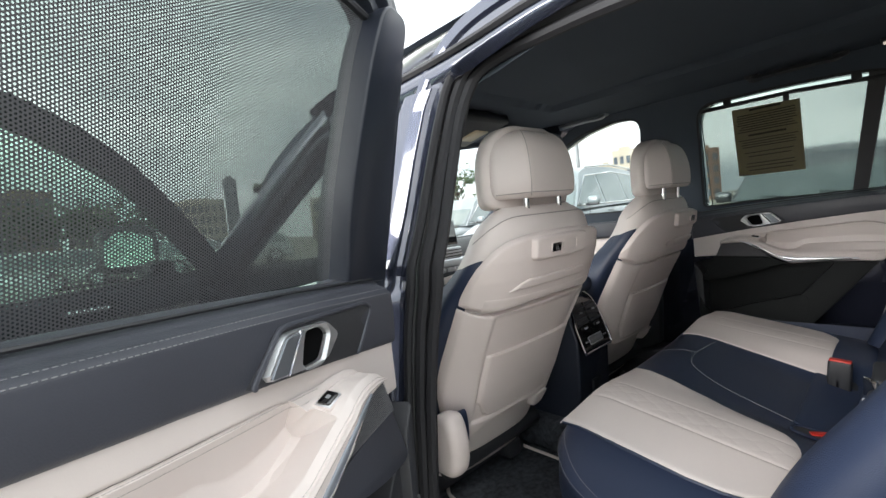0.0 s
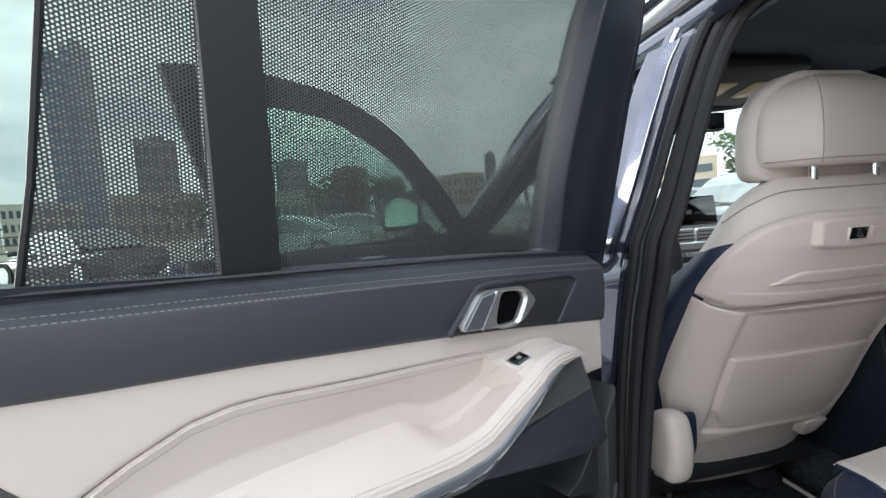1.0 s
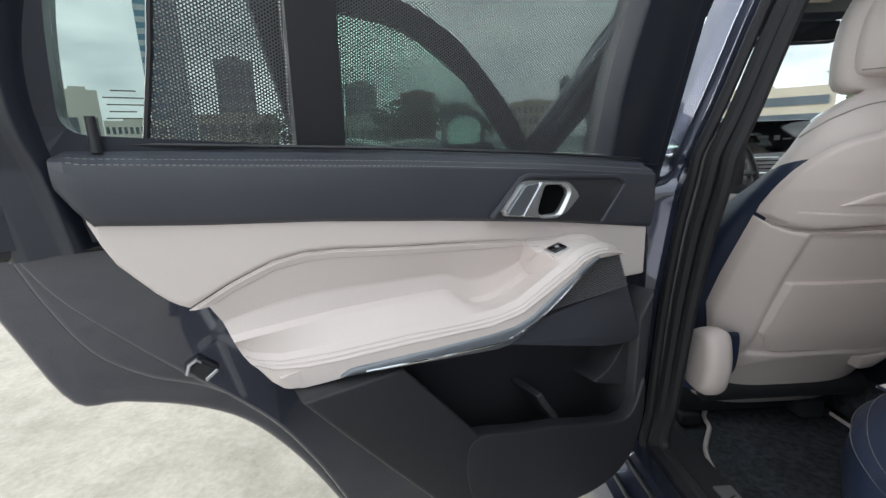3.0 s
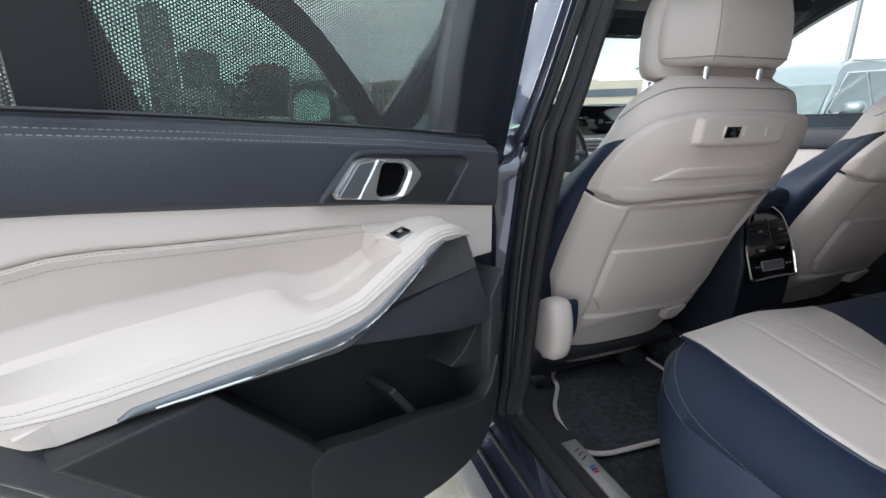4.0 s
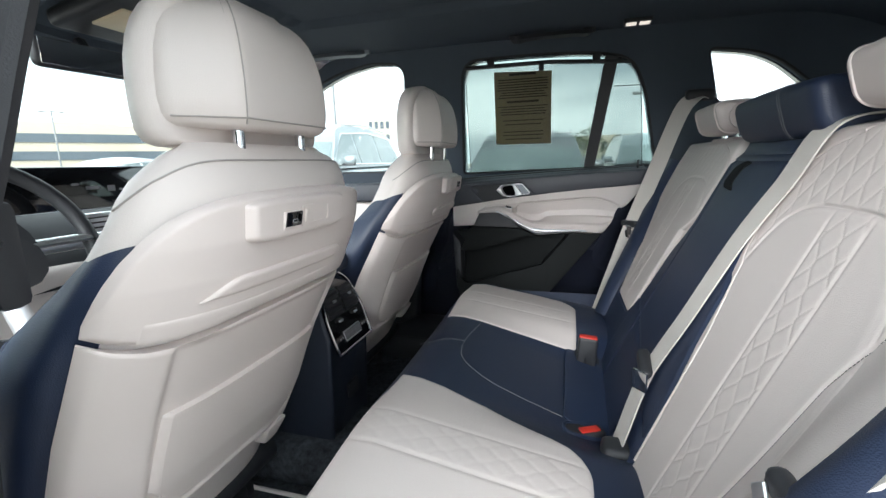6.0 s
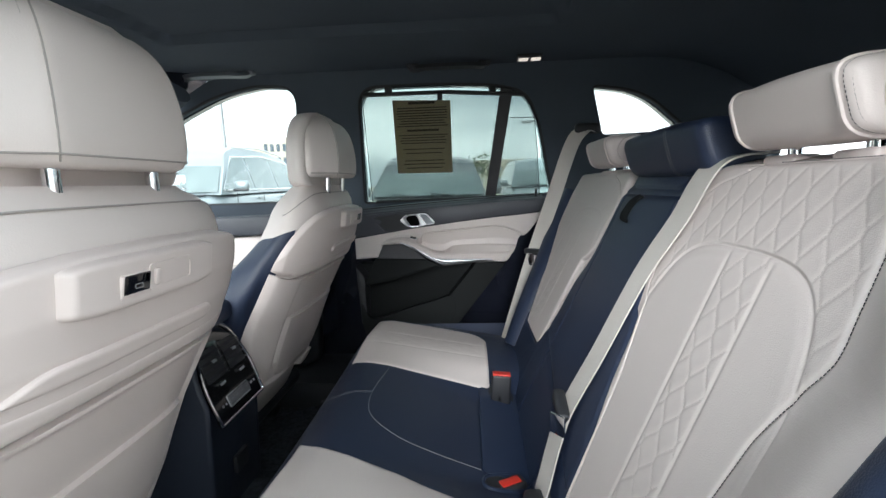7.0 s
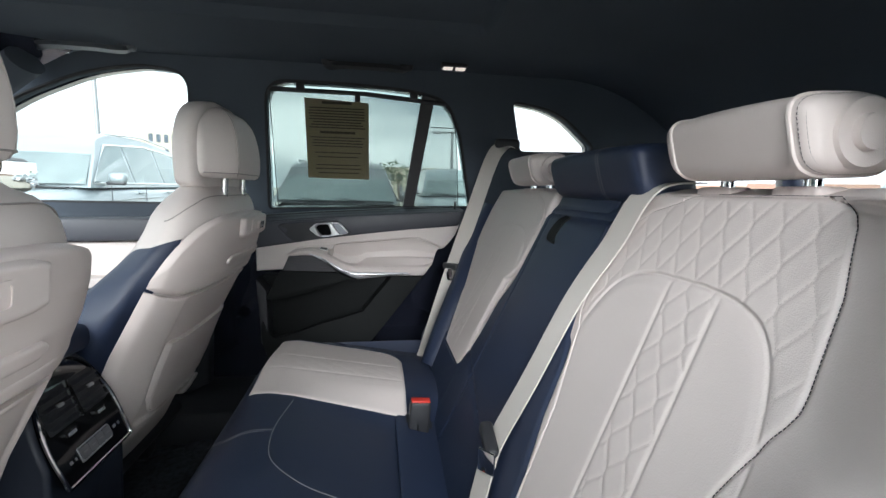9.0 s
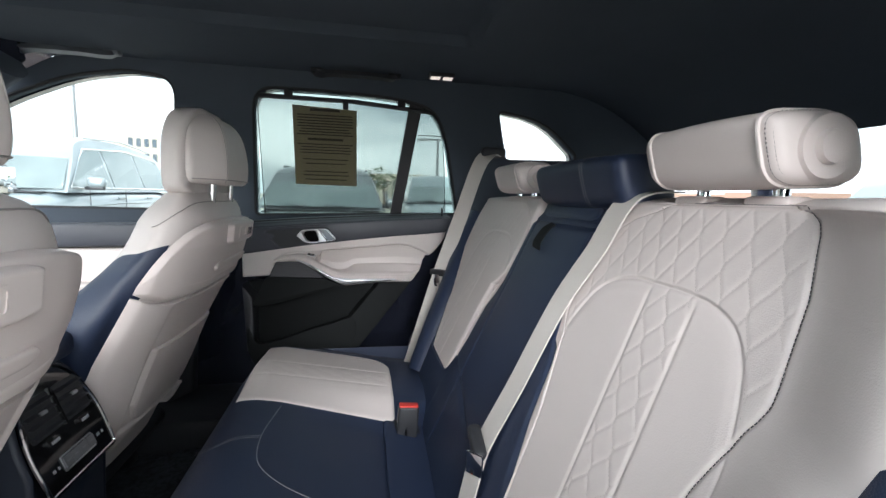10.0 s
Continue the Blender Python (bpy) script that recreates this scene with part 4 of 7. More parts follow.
    h = part("door_handle", loft(rings_h, caps=False), SATIN, hb, "satin aluminium door handle", angle=30)
    # flat plate on the bezel, coloured as the dark of a hollow behind the ring
    part("handle_recess", slab(rounded(hole, 0.006, 4), 0.0085, 0.0095, at), HOLLOW, hb)
    part("handle_pad", slab(rounded([(0.2905, 1.0480), (0.2625, 1.0795), (0.2405, 1.0805), (0.2665, 1.0450)], 0.003, 3), 0.012, 0.0182, at, 0.0008, 1), DARKALU, h)
    part("handle_line", tube([at(0.2655, 1.0435, 0.0170), at(0.2372, 1.0812, 0.0170)], 0.0017, 6), CHROME, h)
    part("lock_pin", tube([at(0.656, 1.13, -0.045), at(0.656, 1.158, -0.043)], [0.0042, 0.0036], 12), BLACKP, d)

    # window frame, panes and blind; the upper frame leans in
    def up(a, b, c):
        return at(a, b, c - 0.075 + 0.22 * max(0.0, b - 1.12))

    win = rounded([(-0.03, 1.095), (-0.045, 1.485), (0.0, 1.522), (0.30, 1.530), (0.52, 1.505), (0.615, 1.42), (0.668, 1.25), (0.678, 1.145)], [0.01, 0.03, 0.03, 0.2, 0.15, 0.15, 0.2, 0.02], 6)
    if opened:
        rim = rounded([(-0.118, 1.058), (-0.145, 1.50), (-0.06, 1.575), (0.30, 1.588), (0.55, 1.56), (0.68, 1.45), (0.745, 1.25), (0.765, 1.058)], [0.01, 0.05, 0.06, 0.2, 0.2, 0.2, 0.2, 0.02], 6)
        part("window_frame", holed([(p.x, p.y) for p in rim], [[(p.x, p.y) for p in win]], -0.03, 0.016, up), FRAMEP, d, "black window frame", smooth=False)
        crest = spline([(0.684, 1.052), (0.689, 1.090), (0.6945, 1.1223), (0.6985, 1.1393), (0.7010, 1.1627), (0.699, 1.1957), (0.6916, 1.2281), (0.6765, 1.2712), (0.652, 1.335), (0.612, 1.405), (0.555, 1.465), (0.47, 1.515), (0.30, 1.545), (0.0, 1.540), (-0.06, 1.50)], 6)
        PROFILE = [(0, 0.004), (0.08, 0.012), (0.25, 0.019), (0.60, 0.021), (0.70, 0.026), (0.76, 0.0285), (0.83, 0.024), (0.90, 0.016), (1, 0.011)]

        def cover(u, v):
            """Moulded frame cover: broad outer face, a soft crest, then a fall towards the pane."""
            i = min(len(crest) - 2, int(u * (len(crest) - 1)))
            f = u * (len(crest) - 1) - i
            p, e = crest[i].lerp(crest[i + 1], f), (crest[i + 1] - crest[i]).normalized()
            wide = (0.046 if v < 0.76 else 0.020) * (0.76 - v) / (0.76 if v < 0.76 else 0.24)
            q = p + Vector((e.y, -e.x)) * wide
            return up(q.x, q.y, lerp_table(PROFILE, v))

        part("frame_cover", grid(cover, 110, 40), FRAMEP, d, "smooth blue-black frame cover", angle=70)
        leg = rounded([(0.043, 1.098), (0.045, 1.23), (0.031, 1.33), (0.008, 1.45), (-0.02, 1.52), (-0.10, 1.52), (-0.088, 1.30), (-0.082, 1.085)], [0.006, 0.05, 0.05, 0.05, 0.03, 0.03, 0.05, 0.01], 5)
        part("front_frame_cover", slab(leg, -0.02, 0.038, up, 0.014, 4), FRAMEP, d, "smooth blue-black frame cover")
        part("outer_seal", tube([up(p.x, p.y, 0.004) for p in rim], 0.010, 8, True), RUBBER, d)
        skin = spline([(0.770, 1.10), (0.766, 1.043), (0.744, 0.97), (0.717, 0.901), (0.679, 0.889), (0.623, 0.864), (0.573, 0.827), (0.529, 0.768), (0.491, 0.70), (0.455, 0.62), (0.43, 0.53), (0.37, 0.485)], 4) + [Vector((-0.10, 0.475)), Vector((-0.15, 0.52)), Vector((-0.15, 1.10))]
        part("outer_skin", slab([(p.x + 0.004 if p.x > 0 else p.x, p.y - 0.004) for p in skin], -0.16, -0.104, at, 0.008, 3), PAINT, d)
        step_b = spline([(0.752, 1.10), (0.7326, 1.039), (0.7194, 0.9995), (0.6956, 0.949), (0.6582, 0.9138), (0.6126, 0.8878), (0.5736, 0.8522), (0.5402, 0.8103), (0.50, 0.74), (0.465, 0.65), (0.43, 0.56), (0.37, 0.51)], 5) + [Vector((-0.10, 0.50)), Vector((-0.13, 0.54)), Vector((-0.13, 1.10))]
        step_a = spline([(0.742, 1.10), (0.7308, 1.060), (0.7076, 1.012), (0.6708, 0.965), (0.6263, 0.915), (0.585, 0.872), (0.545, 0.822), (0.505, 0.75), (0.465, 0.66), (0.42, 0.57), (0.36, 0.525)], 5) + [Vector((-0.09, 0.52)), Vector((-0.12, 0.56)), Vector((-0.12, 1.10))]
        part("edge_step", slab(step_b, -0.118, -0.086, at, 0.007, 4), PAINT, d)
        part("inner_skin", slab(step_a, -0.115, -0.070, at, 0.006, 4), PAINT, d, "dark blue painted inner skin")
        part("edge_seal", tube([at(p.x, p.y, -0.085) for p in step_a[:50]], 0.0030, 8), RUBBER, d)
        la = part("latch", slab(rounded([(0.6275, 0.925), (0.613, 0.9345), (0.5945, 0.916), (0.6105, 0.9035)], 0.005, 4), -0.075, -0.0655, at, 0.002, 2), RUBBER, d, "door latch")
        part("latch_slot", slab(rounded([(0.6175, 0.9225), (0.6125, 0.9275), (0.601, 0.9165), (0.6085, 0.911)], 0.002, 3), -0.066, -0.0648, at), BLACKP, la)
        hook = [(0.6245, 0.9175), (0.6215, 0.9265), (0.6145, 0.9305), (0.6105, 0.9270)]
        part("latch_hook", tube([at(a, b, -0.0635) for a, b in hook], 0.0017, 6), SATIN, la)
        part("latch_hook", slab(rounded([(0.6100, 0.9085), (0.5985, 0.9165), (0.5965, 0.9140), (0.6085, 0.9055)], 0.0012, 3), -0.066, -0.0625, at, 0.0006, 1), SATIN, la)
        part("hinge_arm", tube([at(-0.02, 0.79, -0.05), at(-0.10, 0.79, -0.10), (-0.745, 0.215, 0.79)], 0.010, 6), BLACKP, d)
    g = part("window_pane", slab([(p.x, p.y) for p in win], -0.012, -0.008, up), TINTED, d, smooth=False) if opened else None
    if g:
        g.visible_shadow = False
        for k, (w0, w1) in enumerate(((0.622, 0.648), (0.626, 0.645), (0.620, 0.646), (0.618, 0.648), (0.624, 0.642))):
            part("pane_print", slab([(w0, 1.158 + 0.0055 * k), (w1, 1.158 + 0.0055 * k), (w1, 1.1589 + 0.0055 * k), (w0, 1.1589 + 0.0055 * k)], -0.0075, -0.0070, up), INK, g, smooth=False)
        for ca, cb, rr in ((0.612, 1.172, 0.0045), (0.610, 1.160, 0.004)):
            part("pane_print", tube([up(ca + rr * math.cos(q), cb + rr * math.sin(q), -0.0072) for q in np.linspace(0, math.tau, 21)[:-1]], 0.00035, 5, True), INK, g)
        part("window_divider", slab([(0.446, 1.10), (0.497, 1.10), (0.512, 1.53), (0.473, 1.53)], -0.010, 0.012, up), BLACKP, d, smooth=False)
    return d, up, at


def blind(up, outline, parent, material, off):
    bm = bmesh.new()
    vs = [bm.verts.new(up(a, b, off)) for a, b in outline]
    f = bm.faces.new(vs)
    lay = bm.loops.layers.uv.new("UVMap")
    for lp, (a, b) in zip(f.loops, outline):
        lp[lay].uv = (b, a)
    me = bpy.data.meshes.new("sunblind")
    bm.to_mesh(me)
    bm.free()
    me.materials.append(material)
    ob = new("sunblind", me)
    ob.parent = parent
    ob.matrix_parent_inverse = Matrix.Translation(-BASES[parent.name])
    return tagged(ob, "black perforated roller blind pulled up")


LD, l_up, l_at = rear_door((-0.861, 0.037), (-0.871, -0.491), (0.491, -0.871), "wide open rear door with ivory and anthracite trim and raised blind", True)
blind(l_up, [(-0.035, 1.105), (-0.050, 1.50), (0.30, 1.505), (0.50, 1.50), (0.575, 1.43), (0.609, 1.21), (0.623, 1.14)], LD, SHADE, 0.004)
part("blind_edge", tube([l_up(a, b, 0.004) for a, b in ((0.560, 1.47), (0.580, 1.40), (0.609, 1.21), (0.623, 1.14))], 0.0028, 6), BLACKP, LD)
part("blind_rod", tube([l_up(-0.045, 1.50, 0.004), l_up(0.25, 1.507, 0.004), l_up(0.52, 1.495, 0.004)], 0.007, 8), BLACKP, LD)

RD, r_up, r_at = rear_door((0.715, 0.088), (0.0, -1.0), (-1.0, 0.0), "closed rear door with ivory and anthracite trim", False)


def r_side(a, b, c):
    return Vector(side_r(0.088 - a, b, -c))


blind(r_side, [(0.054, 1.118), (0.054, 1.492), (0.400, 1.488), (0.605, 1.474), (0.630, 1.450), (0.647, 1.405), (0.660, 1.30), (0.675, 1.125)], RD, SHADEFINE, -0.018)
part("blind_edge", tube([r_side(0.052, 1.12, -0.016), r_side(0.052, 1.495, -0.016)], 0.0018, 6), BLACKP, RD)
part("blind_edge", tube([r_side(a, b, -0.016) for a, b in ((0.612, 1.473), (0.632, 1.448), (0.648, 1.405), (0.661, 1.30), (0.676, 1.125))], 0.0013, 6), BLACKP, RD)
part("blind_seam", tube([r_side(0.565, 1.405, -0.016), r_side(0.648, 1.404, -0.016)], 0.0013, 6), BLACKP, RD)
part("blind_rod", tube([r_side(0.050, 1.498, -0.014), r_side(0.35, 1.496, -0.014), r_side(0.615, 1.478, -0.014)], 0.0075, 8), BLACKP, RD)
for a in (0.147, 0.503):
    part("blind_hook", rbox(r_side(a, 1.510 - 0.02 * a, -0.010), (0.012, 0.026, 0.030), 0.004, 2), BLACKP, RD)
part("blind_pull", rbox(r_side(0.323, 1.484, -0.008), (0.008, 0.018, 0.03), 0.003, 2), BLACKP, RD)


# ---- front seats ----
BACK_Y = [(0.50, 0.300), (0.58, 0.268), (0.66, 0.222), (0.74, 0.182), (0.80, 0.158), (0.86, 0.132), (0.93, 0.094), (1.00, 0.056), (1.04, 0.038), (1.08, 0.026), (1.12, 0.021), (1.155, 0.025), (1.175, 0.036), (1.19, 0.058)]
BACK_W = [(0.50, 0.165), (0.56, 0.200), (0.65, 0.228), (0.80, 0.242), (0.95, 0.246), (1.02, 0.243), (1.08, 0.232), (1.12, 0.218), (1.15, 0.200), (1.175, 0.172), (1.19, 0.13)]


def back_y(dx, z):
    return lerp_table(BACK_Y, z) + 0.072 * (abs(dx) / 0.246) ** 4


def poly_ring(pts, r, z, cx, cy, k=1.0, n=4):
    """A rounded polygon laid flat at height z, scaled by k about its middle."""
    return [(cx + p.x * k, cy + p.y * (0.5 + 0.5 * k), z) for p in rounded(pts, r, n)]


def front_headrest(cx, t, oy):
    """Chamfered rear cushion and a wider front cushion, on chrome posts."""
    def crown(x, z):
        return 0.018 * smoothstep(1.25, 1.35, z) * (1 - min(1.0, abs(x - cx) / 0.165) ** 2) - 0.004 * smoothstep(1.24, 1.20, z) * (1 - min(1.0, abs(x - cx) / 0.165) ** 2)

    rear = [(-0.088, 0.0), (0.088, 0.0), (0.155, 0.054), (0.148, 0.080), (-0.148, 0.080), (-0.155, 0.054)]
    rad = [0.011, 0.011, 0.012, 0.01, 0.01, 0.012]
    prof = [(1.212, 0.90, 0.012), (1.216, 0.955, 0.006), (1.224, 0.985, 0.002), (1.24, 1.0, 0.0), (1.265, 0.995, 0.0), (1.290, 0.970, 0.003), (1.310, 0.930, 0.007), (1.325, 0.88, 0.013), (1.336, 0.81, 0.021), (1.344, 0.72, 0.030), (1.349, 0.58, 0.042)]
    rings = [[(x, y + oy + dy + 0.05 * max(0.0, z - 1.29), z + crown(x, z)) for x, y, z in poly_ring(rear, rad, zz, cx, 0.002, k)] for zz, k, dy in prof]
    hr = part("headrest", loft(rings), WHITE, t, "ivory leather headrest", angle=55)
    front = [(-0.150, 0.066), (0.150, 0.066), (0.167, 0.082), (0.148, 0.120), (0.06, 0.136), (-0.06, 0.136), (-0.148, 0.120), (-0.167, 0.082)]
    prof2 = [(1.192, 0.86), (1.197, 0.94), (1.208, 0.985), (1.23, 1.0), (1.26, 1.0), (1.285, 0.985), (1.306, 0.95), (1.324, 0.895), (1.338, 0.82), (1.349, 0.72), (1.357, 0.59), (1.361, 0.42)]
    rings = [[(x, y + oy + 0.03 * (1 - k), z + crown(x, z)) for x, y, z in poly_ring(front, 0.014, zz, cx, -0.004, k)] for zz, k in prof2]
    part("front_cushion", loft(rings), WHITE, hr, angle=60)
    for sx in (-1, 1):
        seam = [(cx + sx * 0.0875 * k, 0.0038 + oy + dy + 0.05 * max(0.0, zz - 1.29), zz + crown(cx + sx * 0.0875 * k, zz)) for zz, k, dy in prof[1:]]
        part("seam", tube(spline(seam, 4), 0.0009, 6), THREADW, hr)
        s2 = [(x + sx * 0.007, y + 0.0052, z) for x, y, z in seam]
        part("stitching", stitches(spline(s2, 6), 0.0022, 0.0012, 0.00026, (0, 1, 0)), THREADW, hr)
    hem = [(cx + x, y + oy, 1.2205) for x, y in ((-0.147, 0.056), (-0.086, 0.0045), (0.086, 0.0045), (0.147, 0.056))]
    part("seam", tube(hem, 0.0012, 6), THREADW, hr)
    for dx in (-0.064, 0.068):
        part("headrest_post", tube([(cx + dx, 0.049 + 0.7 * oy, 1.12), (cx + dx, 0.040 + oy, 1.24)], 0.0075, 12), CHROME, t, "chrome headrest post")


def front_seat(cx, s, label):
    """s: the side on which the door lies (-1 left, 1 right)."""
    t = thing("front_seat", (cx, 0.25, 0.42), label, "car seat", "front seats")

    def patch(nm, x0, x1, ztop, zbot, off, material, rim=0.006, nu=26, nv=26, label="", parent=None, under=0.0):
        """A shell of the back: proud by off, with rounded rims that fall to under."""
        def f(u, v):
            dx = x0 + (x1 - x0) * u
            zt, zb = ztop(dx), zbot(dx)
            z = zb + (zt - zb) * v
            e = min((u if u < 0.5 else 1 - u) * abs(x1 - x0), (v if v < 0.5 else 1 - v) * max(1e-4, zt - zb))
            k = math.sqrt(max(0.0, 1 - (1 - min(1.0, e / rim)) ** 2))
            return (cx + s * dx, back_y(dx, z) - under - (off - under) * k, z)
        return part(nm, grid(f, nu, nv), material, parent or t, label, angle=60)

    # upholstered backrest: it narrows towards the front at the shoulders
    def skin(a, z, grow=0.0):
        w = lerp_table(BACK_W, z) + 0.012 + grow
        dep = 0.150 * (1.0 if z < 1.1 else max(0.30, 1 - ((z - 1.1) / 0.115) ** 2.4))
        ca, sa = math.cos(a), math.sin(a)
        q = math.copysign(abs(sa) ** 0.55, sa)
        dx = w * math.copysign(abs(ca) ** 0.55, ca) * (1 - (0.06 + 0.30 * smoothstep(0.94, 1.12, z)) * max(0.0, (q + 1) / 2) ** 1.3)
        yb = back_y(min(abs(dx), 0.246) * 0.94, z) + 0.004
        bol = 0.035 * (abs(dx) / w) ** 3 if q > 0 else 0
        return Vector((cx + s * dx, yb + dep * (q + 1) / 2 + bol * q - grow * (1 - q) * 0.3, z))

    zs = [0.50, 0.55, 0.62, 0.70, 0.78, 0.86, 0.92, 0.98, 1.03, 1.07, 1.10, 1.13, 1.15, 1.165, 1.178, 1.187, 1.193]
    part("backrest", loft([[skin(k / 48 * math.tau, z) for k in range(48)] for z in zs]), WHITE, t, "ivory leather backrest", angle=75)
    # navy side bolsters, ending in a slanted seam below the shoulder
    for sd in (-1, 1):
        def bol(u, v, sd=sd):
            a = -0.62 + 1.75 * u
            z = 0.52 + (1.088 - 0.062 * u ** 1.2 - 0.52) * v
            e = min(u * 0.25, (1 - u) * 0.25, (1 - v) * 0.55)
            g = 0.0005 + 0.0035 * min(1.0, e / 0.01) + 0.016 * math.sin(math.pi * min(1, max(0, u))) * smoothstep(1.04, 0.90, z)
            return tuple(skin(a if sd > 0 else math.pi - a, z, g))
        bo = part("side_bolster", grid(bol, 24, 40), NAVY, t, "navy leather side bolster")
        part("stitching", stitches([tuple(Vector(bol(0.45, v)) + Vector((s * sd * 0.0006, 0, 0))) for v in np.linspace(0.1, 0.95, 90)], 0.0026, 0.0018, 0.0004, (1, 0, 0)), THREAD, bo)
    TOP = [(0, 1.135), (0.10, 1.133), (0.145, 1.128), (0.175, 1.120), (0.195, 1.109), (0.212, 1.094), (0.226, 1.074), (0.236, 1.050), (0.243, 1.025), (0.2455, 1.001)]
    GAP = [(0, 0.9780), (0.10, 0.9775), (0.15, 0.9735), (0.178, 0.9712), (0.203, 0.9730), (0.229, 0.9825), (0.2455, 0.9945)]
    BOT = [(0, 0.664), (0.10, 0.658), (0.13, 0.644), (0.155, 0.630), (0.175, 0.638), (0.195, 0.662), (0.212, 0.692), (0.230, 0.724), (0.2455, 0.790)]
    patch("upper_shell", -0.2445, 0.2445, lambda dx: lerp_table(TOP, abs(dx)), lambda dx: lerp_table(GAP, abs(dx)) + 0.0025, 0.013, WHITEP, 0.006, 110, 44, "ivory moulded upper back shell", under=-0.004)

    def lower(u, v):
        """Lower shell: a rolled border round a recessed centre field."""
        dx = -0.2455 + 0.491 * u
        zt, zb = lerp_table(GAP, abs(dx)) - 0.0035, lerp_table(BOT, abs(dx))
        z = zb + (zt - zb) * v
        e = min(u * 0.491, (1 - u) * 0.491, v * (zt - zb), (1 - v) * (zt - zb))
        k = math.sqrt(max(0.0, 1 - (1 - min(1.0, e / 0.008)) ** 2))
        half = 0.180 - 0.05 * (0.967 - z) if z > 0.72 else 0.1677
        inset = smoothstep(half + 0.004, half - 0.009, abs(dx)) * smoothstep(0.967, 0.955, z) * smoothstep(0.675, 0.685, z)
        return (cx + s * dx, back_y(dx, z) + 0.004 - 0.017 * k + 0.0085 * inset, z)

    part("lower_shell", grid(lower, 110, 80), WHITEP, t, "ivory moulded lower back shell", angle=60)
    pock = patch("map_pocket", -0.164, 0.164, lambda dx: 0.8635 - 0.002 * (abs(dx) / 0.164) ** 6, lambda dx: 0.684 + 0.052 * smoothstep(0.105, 0.164, abs(dx)) ** 1.6, 0.0135, WHITEP, 0.006, 70, 40, "flat ivory map pocket", under=0.003)
    hem = [(a, b) for a, b in ((-0.156, 0.856), (-0.154, 0.76), (-0.145, 0.712), (-0.12, 0.696), (0.0, 0.692), (0.12, 0.696), (0.145, 0.712), (0.154, 0.76), (0.156, 0.856))]
    part("pocket_seam", tube([(cx + s * p.x, back_y(p.x, p.y) - 0.0128, p.y) for p in spline(hem, 6)], 0.0012, 6), WHITEP, pock)
    # raised fin and the switch plate
    patch("fin", -0.102, 0.172, lambda dx: 1.0145 + 0.0235 * smoothstep(0.174, 0.120, dx) ** 0.7 - 0.008 * smoothstep(-0.088, -0.104, dx), lambda dx: 1.0140 + 0.008 * smoothstep(-0.088, -0.104, dx), 0.0190, WHITEP, 0.006, 70, 12, under=0.011)
    patch("shell_lip", -0.215, 0.215, lambda dx: 1.000 + 0.004 * (abs(dx) / 0.215) ** 2, lambda dx: lerp_table(GAP, abs(dx)) + 0.0030, 0.0150, WHITEP, 0.009, 70, 12, under=0.0125)
    pl = patch("switch_plate", -0.074, 0.127, lambda dx: 1.126 - 0.006 * (abs(dx - 0.0265) / 0.1005) ** 8, lambda dx: 1.0715 + 0.008 * (abs(dx - 0.0265) / 0.1005) ** 8, 0.0255, WHITEP, 0.007, 60, 20, "ivory plate with recessed button", under=0.011)
    tip = Matrix.Rotation(radians(12), 4, "X")
    yb = back_y(0.05, 1.0975)
    part("switch_seat", rbox((cx + s * 0.060, yb - 0.0235, 1.0960), (0.0375, 0.007, 0.0235), 0.002, 2, tip), WHITEP, pl)
    sw = part("seat_switch", rbox((cx + s * 0.060, yb - 0.0245, 1.0975), (0.0335, 0.008, 0.0190), 0.0015, 2, tip), GLOSSB, pl, "black release switch")
    icon = [(cx + s * 0.060 + dx, yb - 0.0290, 1.0945 + dz) for dx, dz in ((-0.0045, -0.002), (0.0045, -0.002), (0.0050, 0.0), (0.0045, 0.002), (-0.0045, 0.002), (-0.0050, 0.0))]
    part("switch_icon", tube(icon, 0.0004, 5, True), THREAD, sw)
    part("switch_icon", rbox((cx + s * 0.060, yb - 0.0288, 1.1012), (0.0075, 0.0008, 0.0012), 0.0002, 1), THREAD, sw)
    part("button_recess", holed([(p.x, p.y) for p in rounded([(-0.027, 1.0845), (0.0425, 1.0845), (0.0425, 1.1125), (-0.027, 1.1125)], 0.005, 3)], [[(p.x, p.y) for p in rounded([(-0.022, 1.0885), (0.038, 1.0885), (0.038, 1.1085), (-0.022, 1.1085)], 0.004, 3)]], 0, 0.0035, lambda a, b, c: (cx + s * a, back_y(0.02, b) - 0.0235 - c, b)), WHITEP, pl, smooth=False)
    part("release_button", rbox((cx + s * 0.031, back_y(0.03, 1.0985) - 0.0255, 1.0985), (0.008, 0.006, 0.017), 0.002, 2, tip), WHITEP, pl)
    # top seam of the upholstery
    seam = [skin(-math.pi * k / 60, 1.172 - 0.05 * abs(math.cos(math.pi * k / 60)) ** 6, 0.0008) for k in range(1, 60)]
    part("seam", tube(seam, 0.0011, 6), THREADW, t)
    front_headrest(cx, t, 0.024 if s < 0 else 0.0)
    # cushion and recliner covers
    cu = loft([[(cx + s * (0.255 * math.copysign(abs(math.cos(a)) ** 0.5, math.cos(a))), y, zc + 0.085 * math.copysign(abs(math.sin(a)) ** 0.6, math.sin(a))) for a in [k / 28 * math.tau for k in range(28)]] for y, zc in ((0.38, 0.63), (0.42, 0.65), (0.52, 0.67), (0.70, 0.69), (0.78, 0.67))])
    part("cushion", cu, NAVY, t, "navy leather seat cushion")
